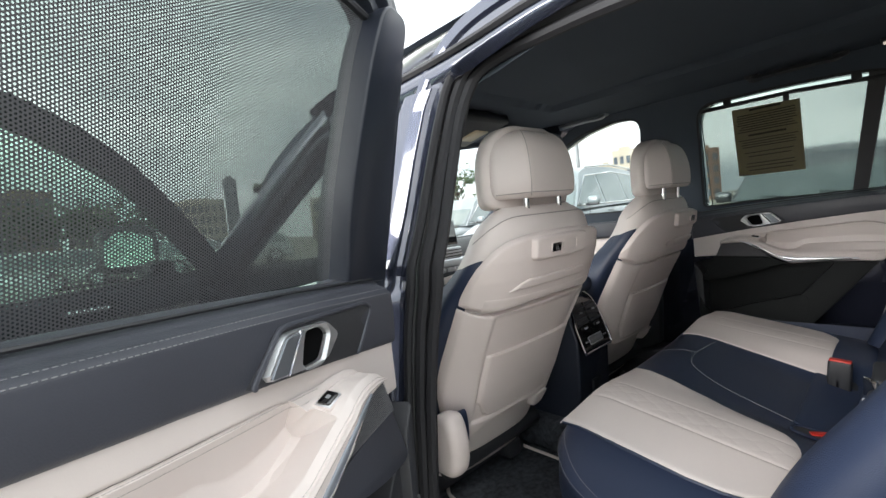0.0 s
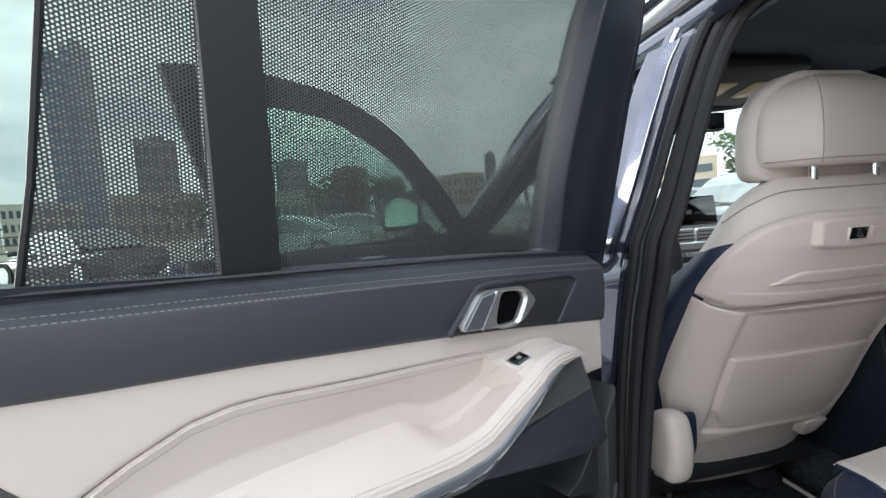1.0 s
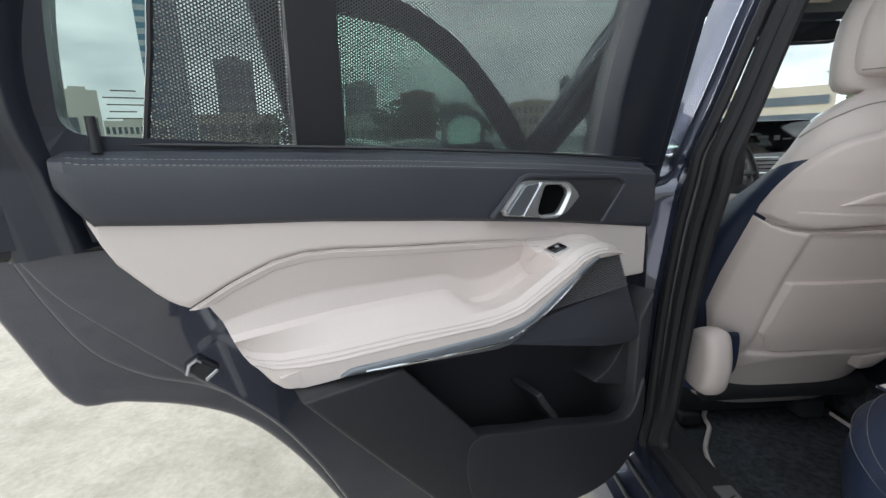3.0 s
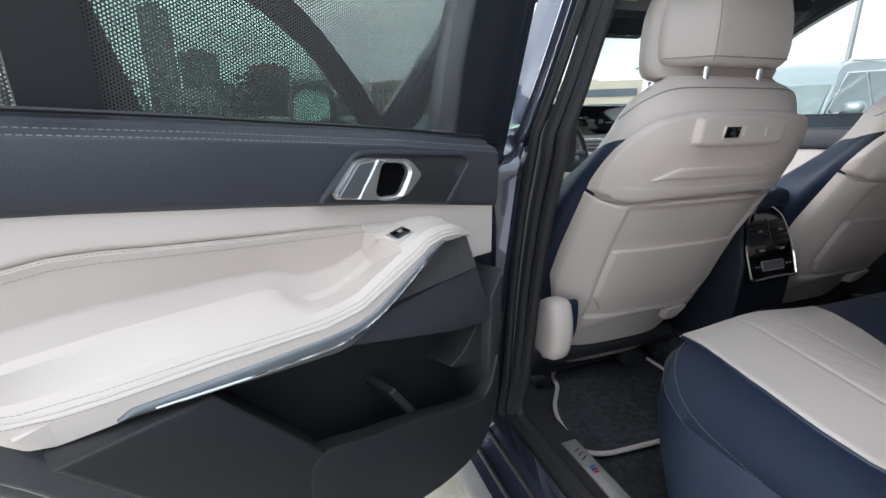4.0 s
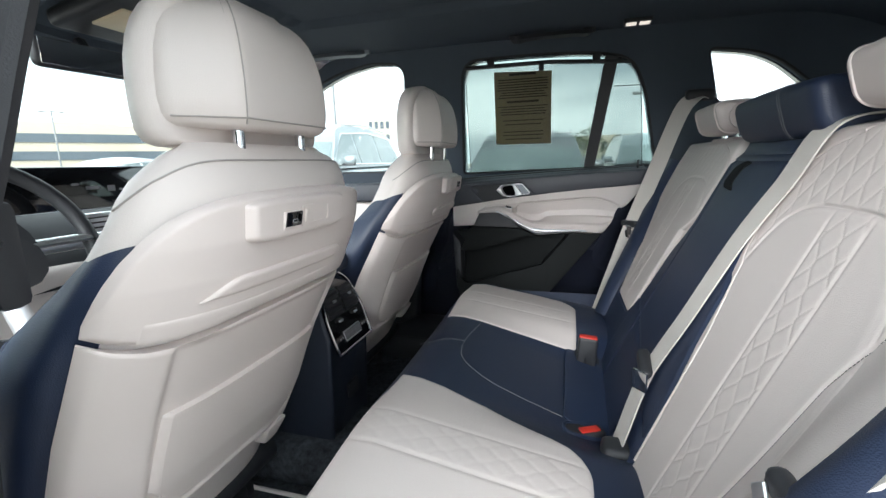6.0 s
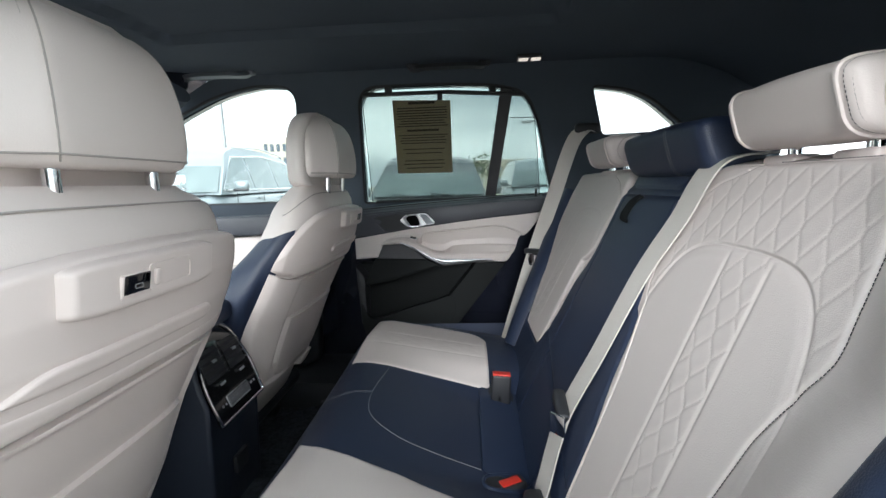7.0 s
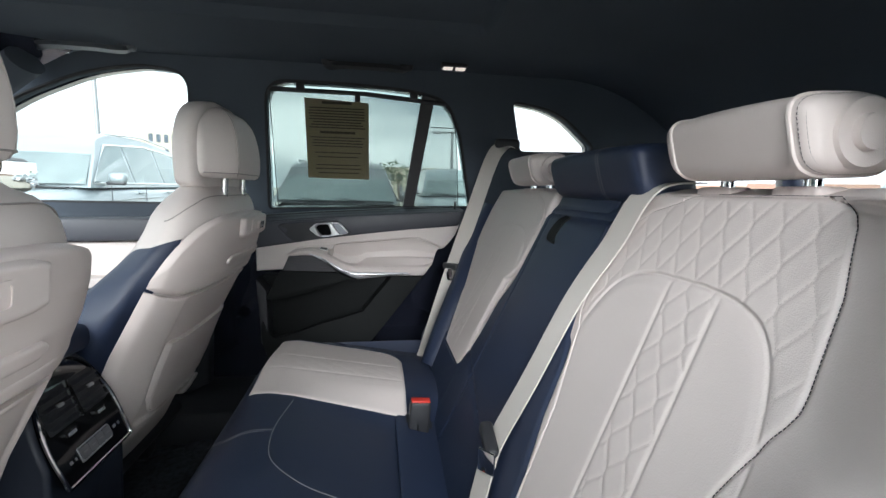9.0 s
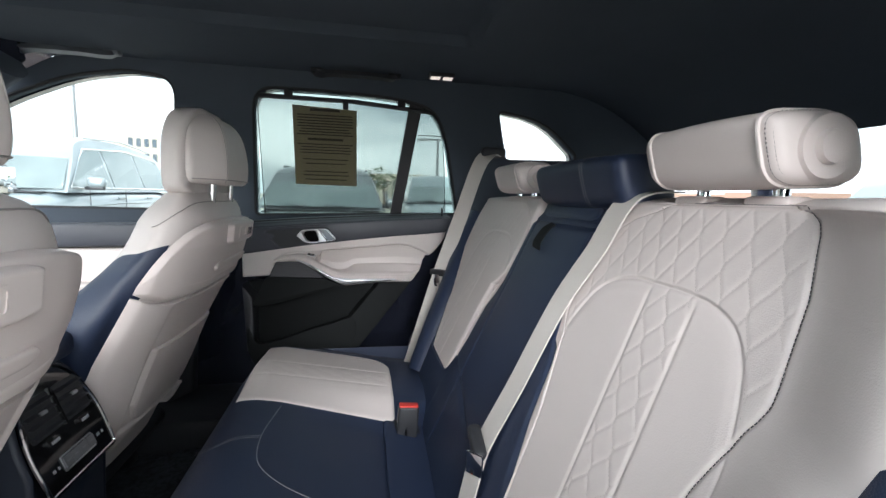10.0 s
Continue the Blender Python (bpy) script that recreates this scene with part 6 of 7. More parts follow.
# ---- seat belts ----
def belt(side):
    t = thing("seat_belt", (side * 0.62, -0.6, 0.72), "ivory webbing seat belt hanging with buckle tongue", "seat belt", "rear seat belts")
    run = spline([(side * 0.668, -0.735, 1.345), (side * 0.653, -0.676, 1.316), (side * 0.628, -0.605, 1.13), (side * 0.602, -0.538, 0.948), (side * 0.600, -0.490, 0.79), (side * 0.600, -0.449, 0.652), (side * 0.60, -0.44, 0.62)], 8)
    part("webbing", ribbon(run, lambda k: (0.25, 0.97, 0), 0.046, 0.0025), BELT, t)
    part("belt_guide", rbox((side * 0.668, -0.722, 1.350), (0.03, 0.085, 0.035), 0.012, 3), BLACKP, t)
    tg = part("tongue", rbox((side * 0.602, -0.534, 0.955), (0.060, 0.024, 0.020), 0.006, 3, Matrix.Rotation(radians(40), 4, "Z")), BLACKP, t, "black belt tongue")
    part("tongue_plate", rbox((side * 0.596, -0.526, 0.930), (0.026, 0.004, 0.040), 0.002, 2, Matrix.Rotation(radians(40), 4, "Z")), CHROME, tg)
    part("anchor", rbox((side * 0.600, -0.445, 0.630), (0.06, 0.04, 0.035), 0.01, 2), BLACKP, t)


belt(1)
# middle belt runs down beside the navy centre
cb = thing("seat_belt", (-0.16, -0.5, 0.72), "ivory webbing centre seat belt with black buckle tongue", "seat belt", "rear seat belts")
run = spline([(-0.195, -0.745, 1.212), (-0.182, rest_y(1.20) + 0.010, 1.200), (-0.160, rest_y(1.12) + 0.010, 1.12), (-0.134, rest_y(1.03) + 0.011, 1.03), (-0.128, rest_y(0.90) + 0.012, 0.90), (-0.126, rest_y(0.80) + 0.016, 0.80), (-0.150, -0.462, 0.750), (-0.180, -0.440, 0.700), (-0.195, -0.425, 0.665)], 8)
part("webbing", ribbon(run, lambda k: (1, 0.1, 0), 0.046, 0.0025), BELT, cb)
tg = part("tongue", rbox((-0.122, -0.478, 0.800), (0.062, 0.022, 0.026), 0.008, 3, Matrix.Rotation(radians(-25), 4, "Y")), BLACKP, cb, "black belt tongue")
part("tongue_plate", rbox((-0.155, -0.466, 0.786), (0.030, 0.005, 0.036), 0.002, 2, Matrix.Rotation(radians(40), 4, "Z")), CHROME, tg)
part("anchor", rbox((-0.20, -0.43, 0.655), (0.05, 0.05, 0.07), 0.012, 3), BLACKP, cb)
# outer belt on the door side of the near seat
lb = thing("seat_belt", (-0.6, -0.6, 0.8), "ivory webbing seat belt by the open doorway", "seat belt", "rear seat belts")
run = spline([(-0.73, -0.72, 1.33), (-0.670, -0.61, 1.14), (-0.605, -0.51, 0.95), (-0.565, -0.43, 0.79), (-0.53, -0.40, 0.70)], 8)
part("webbing", ribbon(run, lambda k: (1, -0.3, 0), 0.046, 0.0025), BELT, lb)
tg = part("tongue", rbox((-0.595, -0.495, 0.925), (0.058, 0.018, 0.022), 0.008, 3), BLACKP, lb, "black belt tongue")
part("tongue_plate", rbox((-0.580, -0.484, 0.905), (0.024, 0.004, 0.036), 0.002, 2, Matrix.Rotation(radians(40), 4, "Y")), SATIN, tg)

# buckles
bk = thing("belt_buckle", (0.155, -0.392, 0.66), "black belt buckle with red release standing up", "belt buckle", "belt buckles")
part("buckle_body", rbox((0.155, -0.394, 0.696), (0.026, 0.046, 0.074), 0.006, 3, Matrix.Rotation(radians(4), 4, "X")), BLACKP, bk)
part("release", rbox((0.155, -0.3965, 0.7325), (0.021, 0.042, 0.005), 0.002, 2, Matrix.Rotation(radians(4), 4, "X")), REDP, bk, "red release button")
part("buckle_strap", rbox((0.155, -0.390, 0.662), (0.026, 0.012, 0.05), 0.004, 2), BLACKP, bk)
part("buckle_well", slab(rounded([(0.118, -0.425), (0.192, -0.425), (0.192, -0.365), (0.118, -0.365)], 0.012), 0.005, 0.0075, lambda a, b, c: (a, b, cush_z(a, b) + c)), BLACKP, bk)
bk2 = thing("belt_buckle", (-0.13, -0.388, 0.64), "red-topped belt buckle sunk in a seat pouch", "belt buckle", "belt buckles")
z2 = cush_z(-0.13, -0.388)
lie = Matrix.Rotation(radians(27), 4, "Z")
pouch = spline([(-0.156, -0.352), (-0.128, -0.346), (-0.104, -0.385), (-0.090, -0.420), (-0.106, -0.434), (-0.140, -0.405)], 5, True)
part("buckle_well", slab([(p.x, p.y) for p in pouch], 0.0, 0.0035, lambda a, b, c: (a, b, cush_z(a, b) + c)), BLACKP, bk2)
part("pouch_rim", tube([(p.x, p.y, cush_z(p.x, p.y) + 0.003) for p in pouch], 0.0035, 8, True), NAVY, bk2)
part("buckle_body", rbox((-0.130, -0.390, z2 - 0.008), (0.030, 0.056, 0.036), 0.006, 3, lie), BLACKP, bk2)
part("release", rbox((-0.131, -0.390, z2 + 0.0095), (0.017, 0.038, 0.006), 0.002, 2, lie), REDP, bk2, "red release button")


# ---- centre console, dashboard and fittings ----
con = thing("centre_console", (0.02, 0.4, 0.42), "dark centre console with rear climate panel", "console")
face = rounded([(-0.068, 0.44), (-0.072, 0.80), (-0.045, 0.882), (0.0, 0.909), (0.056, 0.909), (0.101, 0.882), (0.128, 0.80), (0.124, 0.44)], [0.01, 0.05, 0.04, 0.03, 0.03, 0.04, 0.05, 0.01], 6)
panel = rounded([(-0.056, 0.718), (-0.060, 0.800), (-0.035, 0.872), (0.0, 0.898), (0.056, 0.898), (0.091, 0.872), (0.116, 0.800), (0.112, 0.718)], [0.006, 0.05, 0.04, 0.03, 0.03, 0.04, 0.05, 0.006], 6)


def cface(a, b, c):
    return (a, 0.174 + 0.35 * max(0.0, b - 0.72) - c + 0.10 * max(0.0, 0.72 - b), b)


part("console_body", slab(face, -0.60, 0.0, cface, 0.012, 3), CONSOLE, con, "dark blue console body")
fp = part("climate_panel", slab(panel, -0.004, 0.004, cface, 0.002, 1), GLOSSB, con, "gloss black climate panel")
part("panel_rim", tube([cface(p.x, p.y, 0.004) for p in panel], 0.0034, 8, True), CHROME, fp)
lean_c = Matrix.Rotation(math.atan(-0.35), 4, "X")
for x0 in (-0.043, 0.0315):
    v = part("air_vent", slab(rounded([(x0, 0.800), (x0 + 0.068, 0.800), (x0 + 0.066, 0.862), (x0 + 0.002, 0.862)], 0.005), 0.003, 0.0045, cface), BLACKP, fp)
    for k in range(4):
        part("vent_slat", rbox(cface(x0 + 0.034, 0.809 + 0.0145 * k, 0.0075), (0.062, 0.011, 0.0022), 0.0008, 1, lean_c @ Matrix.Rotation(radians(28), 4, "X")), GREYP, v)
    part("vent_tab", rbox(cface(x0 + 0.034, 0.838, 0.012), (0.012, 0.008, 0.006), 0.002, 2, lean_c), SATIN, v)
    wh = part("thumb_wheel", rbox(cface(x0 + 0.034, 0.790, 0.006), (0.026, 0.007, 0.009), 0.002, 2, lean_c), GLOSSB, fp)
    for k in range(5):
        part("wheel_mark", rbox(cface(x0 + 0.026 + 0.004 * k, 0.790, 0.0100), (0.0022, 0.0012, 0.0055), 0.0003, 1, lean_c), SATIN, wh)
part("vent_divider", slab([(0.0262, 0.800), (0.0302, 0.800), (0.0302, 0.864), (0.0262, 0.864)], 0.003, 0.010, cface), GLOSSB, fp)
part("key_frame", slab(rounded([(-0.012, 0.737), (0.068, 0.737), (0.068, 0.762), (-0.012, 0.762)], 0.002, 2), 0.004, 0.0052, cface), SATIN, fp)
for k in range(4):
    x0 = -0.0105 + 0.0195 * k
    part("panel_key", slab(rounded([(x0, 0.742), (x0 + 0.0185, 0.742), (x0 + 0.0185, 0.7605), (x0, 0.7605)], 0.0015, 2), 0.005, 0.0085, cface), GREYR, fp)
    part("key_mark", slab([(x0 + 0.005, 0.751), (x0 + 0.0135, 0.751), (x0 + 0.0135, 0.753), (x0 + 0.005, 0.753)], 0.0085, 0.0090, cface), THREAD, fp)
for x0, w in ((-0.034, 0.006), (-0.022, 0.004), (0.078, 0.008), (0.092, 0.005)):
    part("panel_mark", slab([(x0, 0.747), (x0 + w, 0.747), (x0 + w, 0.752), (x0, 0.752)], 0.004, 0.0048, cface), THREAD, fp)
part("console_lid", rbox((0.02, 0.42, 0.915), (0.20, 0.40, 0.05), 0.02, 3), NAVY, con, "navy leather console lid")
part("socket_cover", rbox((0.02, 0.185, 0.60), (0.05, 0.01, 0.04), 0.004, 2), BLACKP, con)

dash = thing("dashboard", (0, 1.1, 0.6), "dark dashboard with wide curved display and ivory lower trim", "dashboard")


def dash_top(u, v):
    x = -0.74 + 1.48 * u
    a = v * 2.6
    return (x, 0.86 + 0.42 * v - 0.04 * math.sin(a) + 0.10 * (abs(x) / 0.74) ** 2, 0.88 + 0.21 * math.sin(min(1.57, a)) - 0.02 * v)


part("dash_top", grid(dash_top, 40, 16), BLACKP, dash)
part("dash_trim", rbox((0, 0.87, 0.99), (1.40, 0.05, 0.035), 0.012, 3), SATIN, dash, "satin metal trim")
part("dash_lower", rbox((0, 0.95, 0.80), (1.40, 0.16, 0.28), 0.05, 3), WHITE, dash, "ivory leather lower dash")
ds = part("display", rbox((-0.20, 0.815, 1.125), (0.52, 0.018, 0.105), 0.006, 2, Matrix.Rotation(radians(-8), 4, "X")), GLOSSB, dash, "wide dark display")
for k, (x, z, w, h) in enumerate(((-0.10, 1.125, 0.035, 0.03), (-0.055, 1.122, 0.02, 0.05), (-0.14, 1.135, 0.018, 0.018), (-0.02, 1.118, 0.03, 0.016))):
    part("display_mark", rbox((x, 0.804 + (z - 1.125) * 0.14, z), (w, 0.001, h * 0.3), 0.0004, 1), THREAD, ds)
for x0 in (-0.06, 0.06, 0.52):
    v = part("air_vent", rbox((x0, 0.845, 1.035), (0.11, 0.02, 0.05), 0.006, 2), SATIN, dash)
    for k in range(3):
        part("vent_slat", rbox((x0, 0.834, 1.022 + 0.013 * k), (0.10, 0.006, 0.004), 0.001, 1), BLACKP, v)
for x0 in (-0.08, -0.02, 0.04, 0.10):
    part("dash_key", rbox((x0, 0.838, 0.965), (0.05, 0.012, 0.018), 0.003, 2), SATIN, dash)

wheel = thing("steering_wheel", (-0.385, 0.70, 1.0), "dark leather steering wheel with satin spokes", "steering wheel")
wm = Matrix.Translation((-0.385, 0.70, 1.02)) @ Matrix.Rotation(radians(66), 4, "X")
part("rim", tube([wm @ Vector((0.185 * math.cos(a), 0.185 * math.sin(a), 0)) for a in np.linspace(0, math.tau, 49)[:-1]], 0.016, 10, True), BLACKP, wheel)
part("hub", tube([wm @ Vector((0, 0, -0.05)), wm @ Vector((0, 0, 0.015))], [0.05, 0.075], 20), BLACKP, wheel)
for a in (0, 180, 270):
    c_, s_ = math.cos(radians(a)), math.sin(radians(a))
    part("spoke", tube([wm @ Vector((0.06 * c_, 0.06 * s_, 0)), wm @ Vector((0.18 * c_, 0.18 * s_, 0))], 0.020, 8, flat=0.4), SATIN, wheel)
part("column", tube([(-0.375, 0.64, 1.0), (-0.375, 0.9, 0.92)], 0.05, 12), BLACKP, wheel)

rvm = thing("rear_view_mirror", (-0.07, 0.76, 1.42), "black frameless rear view mirror", "mirror")
part("housing", rbox((-0.078, 0.765, 1.424), (0.240, 0.035, 0.064), 0.015, 3, Matrix.Rotation(radians(-6), 4, "Z")), BLACKP, rvm)
part("mirror_glass", rbox((-0.080, 0.7465, 1.424), (0.226, 0.003, 0.054), 0.001, 1, Matrix.Rotation(radians(-6), 4, "Z")), MIRROR, rvm)
part("stalk", tube([(-0.070, 0.775, 1.43), (-0.03, 0.86, 1.485)], 0.014, 8), BLACKP, rvm)
oc = thing("overhead_console", (0.0, 0.62, 1.53), "dark overhead console with amber sunglass bin", "console")
part("housing", rbox((0.0, 0.66, 1.525), (0.30, 0.26, 0.04), 0.014, 3, Matrix.Rotation(radians(-10), 4, "X")), BLACKP, oc)
for x0 in (-0.07, 0.07):
    part("lamp_lens", rbox((x0, 0.66, 1.504), (0.075, 0.10, 0.01), 0.004, 2, Matrix.Rotation(radians(-10), 4, "X")), mat("amber_lens", (0.65, 0.55, 0.38), 0.25), oc, "pale amber lens")
for s in (-1, 1):
    vz = thing("sun_visor", (s * 0.36, 0.72, 1.53), "dark blue fabric sun visor folded up", "sun visor", "sun visors")
    part("visor_board", rbox((s * 0.35, 0.73, 1.532), (0.34, 0.17, 0.020), 0.009, 3, Matrix.Rotation(radians(s * 12), 4, "Z") @ Matrix.Rotation(radians(-9), 4, "X")), HEAD, vz)

# floor mats with their pale piping
def floor_mat(sd):
    m = thing("floor_mat", (sd * 0.42, 0.25, 0.402), "black carpet floor mat with pale piping" if sd < 0 else "black carpet floor mat with dark edge", "floor mat", "rear floor mats")
    out = rounded([(sd * 0.30, 0.55), (sd * 0.385, 0.475), (sd * 0.43, 0.455), (sd * 0.50, 0.372), (sd * 0.505, 0.335), (sd * 0.583, 0.24), (sd * 0.606, 0.10), (sd * 0.56, 0.074), (sd * 0.17, 0.05), (sd * 0.17, 0.55)], [0.02, 0.03, 0.03, 0.03, 0.03, 0.05, 0.03, 0.03, 0.03, 0.02], 5)
    part("carpet_pad", slab(out, 0.402, 0.416, lambda a, b, c: (a, b, c), 0.003, 2), CARPET, m)
    part("piping", tube([(p.x, p.y, 0.417) for p in out], 0.0055 if sd < 0 else 0.003, 6, True), WHITE if sd < 0 else CARPET, m, "ivory edge piping" if sd < 0 else "black edge piping")


floor_mat(-1)
floor_mat(1)

# paper notice on the far rear window
nt = thing("window_notice", (0.75, -0.17, 1.22), "cream printed paper notice on the rear side window", "notice")


def nface(a, b, c):
    return side_r(a, b, -c)


part("sheet", slab([(-0.068, 1.228), (-0.270, 1.226), (-0.270, 1.470), (-0.068, 1.478)], -0.020, -0.019, nface), PAPER, nt, smooth=False)
random.seed(5)
rows = [(1.462, 0.008, 0.10)] + [(1.448 - 0.0085 * k, 0.0035, 0.18) for k in range(8)] + [(1.372, 0.007, 0.12)] + [(1.358 - 0.009 * k, 0.003, 0.18) for k in range(4)] + [(1.31, 0.003, 0.16), (1.296, 0.003, 0.14), (1.27, 0.003, 0.17), (1.258, 0.003, 0.17), (1.244, 0.003, 0.15)]
for z, h, w in rows:
    w *= random.uniform(0.85, 1.0)
    part("print_line", slab([(-0.169 - w / 2, z), (-0.169 + w / 2, z), (-0.169 + w / 2, z + h), (-0.169 - w / 2, z + h)], -0.0188, -0.0182, nface), INK, nt, smooth=False)


# ---- the front doors ----
def front_door(origin, u, n, label, opened):
    U, N, O = Vector((*u, 0)), Vector((*n, 0)), Vector((*origin, 0))

    def at(a, b, c):
        return O + U * a + N * c + Vector((0, 0, b))

    def up(a, b, c):
        return at(a, b, c - 0.03 + 0.22 * max(0.0, b - 1.12))

    d = thing("front_door", at(0.45, 0.5, 0), label, "car door", "car doors")
    part("upper_panel", slab([(0.0, 1.075), (0.92, 1.095), (0.92, 1.02), (0.0, 1.00)], -0.06, 0.0, at, 0.012, 3), GREYL, d)
    part("middle_panel", slab([(0.0, 0.995), (0.92, 1.015), (0.90, 0.90), (0.6, 0.87), (0.3, 0.86), (0.0, 0.88)], -0.06, -0.01, at, 0.012, 3), WHITE, d, "ivory leather panel")
    part("armrest", slab(spline([(0.86, 0.93), (0.6, 0.905), (0.35, 0.91), (0.30, 0.89), (0.6, 0.875), (0.86, 0.90)], 4, True), -0.03, 0.05, at, 0.012, 3), WHITE, d)
    part("trim_strip", tube([at(a, 0.872, 0.0) for a in np.linspace(0.1, 0.88, 12)], 0.008, 8), SATIN, d)
    part("door_card", slab([(0.0, 0.86), (0.9, 0.87), (0.88, 0.52), (0.80, 0.48), (0.05, 0.48), (0.0, 0.55)], -0.08, -0.03, at, 0.012, 3), BLACKP, d)
    hb = part("handle_bezel", slab([(0.30, 1.065), (0.44, 1.07), (0.46, 1.02), (0.30, 1.015)], -0.02, 0.006, at, 0.003, 2), GREYP, d)
    part("door_handle", tube([at(0.32, 1.04, 0.012), at(0.43, 1.045, 0.018)], 0.014, 8, flat=0.5), SATIN, hb)
    part("lock_pin", tube([at(0.84, 1.09, -0.03), at(0.84, 1.125, -0.03)], 0.005, 8), BLACKP, d)
    if opened:
        win = [(0.69, 1.09), (0.82, 1.49), (0.66, 1.516)] + [(p.x, p.y) for p in spline([(0.66, 1.516), (0.466, 1.488), (0.24, 1.372), (0.113, 1.262), (-0.05, 1.10)], 8)[1:]]
        rim = [(0.79, 1.06), (0.81, 1.10), (0.945, 1.58), (0.80, 1.60), (0.66, 1.587)] + [(p.x, p.y) for p in spline([(0.66, 1.587), (0.462, 1.555), (0.234, 1.448), (-0.031, 1.222), (-0.16, 1.06)], 8)[1:]]
        part("window_frame", holed(rim, [win], -0.03, 0.01, up), BLACKP, d, smooth=False)
        part("outer_skin", slab([(0.0 - 0.12, 1.07), (0.95, 1.09), (0.99, 0.95), (0.97, 0.60), (0.92, 0.46), (-0.05, 0.46), (-0.12, 0.6)], -0.17, -0.085, at, 0.02, 3), PAINT, d)
        p = part("window_pane", slab(win, -0.014, -0.010, up), glass("green_door_glass", (0.80, 0.93, 0.87)), d, smooth=False)
        p.visible_shadow = False
        turned = Matrix.Rotation(radians(-7), 4, "Z") @ Matrix.Rotation(radians(-13), 4, "X")
        hub = at(0.118, 1.196, -0.150)
        mr = part("side_mirror", rbox(hub + Vector((0, 0.045, 0)), (0.175, 0.10, 0.160), 0.045, 4, turned), BLACKP, d, "dark side mirror")
        part("mirror_glass", slab(rounded([(-0.068, -0.060), (0.064, -0.060), (0.068, 0.050), (-0.030, 0.060), (-0.068, 0.020)], 0.018, 5), 0.0, 0.004, lambda a, b, c: hub + turned @ Vector((a, -0.008 - c, b))), MIRROR, mr)
        part("mirror_foot", rbox(at(0.06, 1.12, -0.12), (0.10, 0.08, 0.06), 0.02, 2, Matrix.Rotation(math.atan2(U.y, U.x), 4, "Z")), BLACKP, mr)
    else:
        mr = part("side_mirror", rbox((0.965, 0.99, 1.215), (0.25, 0.10, 0.125), 0.045, 5), BLACKP, d, "dark door mirror")
        part("mirror_glass", rbox((0.965, 0.939, 1.215), (0.20, 0.006, 0.09), 0.003, 2), MIRROR, mr)
        part("mirror_foot", rbox((0.86, 1.0, 1.13), (0.08, 0.07, 0.05), 0.02, 2), BLACKP, mr)
    return d


front_door((-0.86, 1.15), (-0.871, -0.491), (0.491, -0.871), "open front door with dark window frame and mirror", True)
front_door((0.735, 1.15), (0.0, -1.0), (-1.0, 0.0), "closed front door with ivory trim", False)


# ---- outside ----
bmg = bmesh.new()
bmesh.ops.create_grid(bmg, x_segments=40, y_segments=40, size=1500)
tagged(part("ground", bmg, CONCRETE, None, "", smooth=False), "pale concrete parking deck", "ground", "", "structure")

# white paint darkened to grey to offset the strong light; CARL is undimmed white
CARW = mat("dimmed_white_car_paint", (0.20, 0.235, 0.25), 0.3, coat=0.7, blotch=0.02)
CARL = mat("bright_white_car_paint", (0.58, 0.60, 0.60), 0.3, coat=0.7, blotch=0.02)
CARS = mat("silver_car_paint", (0.44, 0.46, 0.47), 0.3, metal=0.3, coat=0.7, blotch=0.02)
CARG = mat("grey_car_paint", (0.12, 0.13, 0.14), 0.25, metal=0.4, coat=1.0, blotch=0.02)
CARB = mat("black_car_paint", (0.02, 0.022, 0.026), 0.2, coat=1.0, blotch=0.02)
TYRE = mat("tyre_rubber", (0.02, 0.02, 0.02), 0.9)
LAMP = mat("headlamp_lens", (0.55, 0.58, 0.60), 0.1, coat=1.0, blotch=0.2)


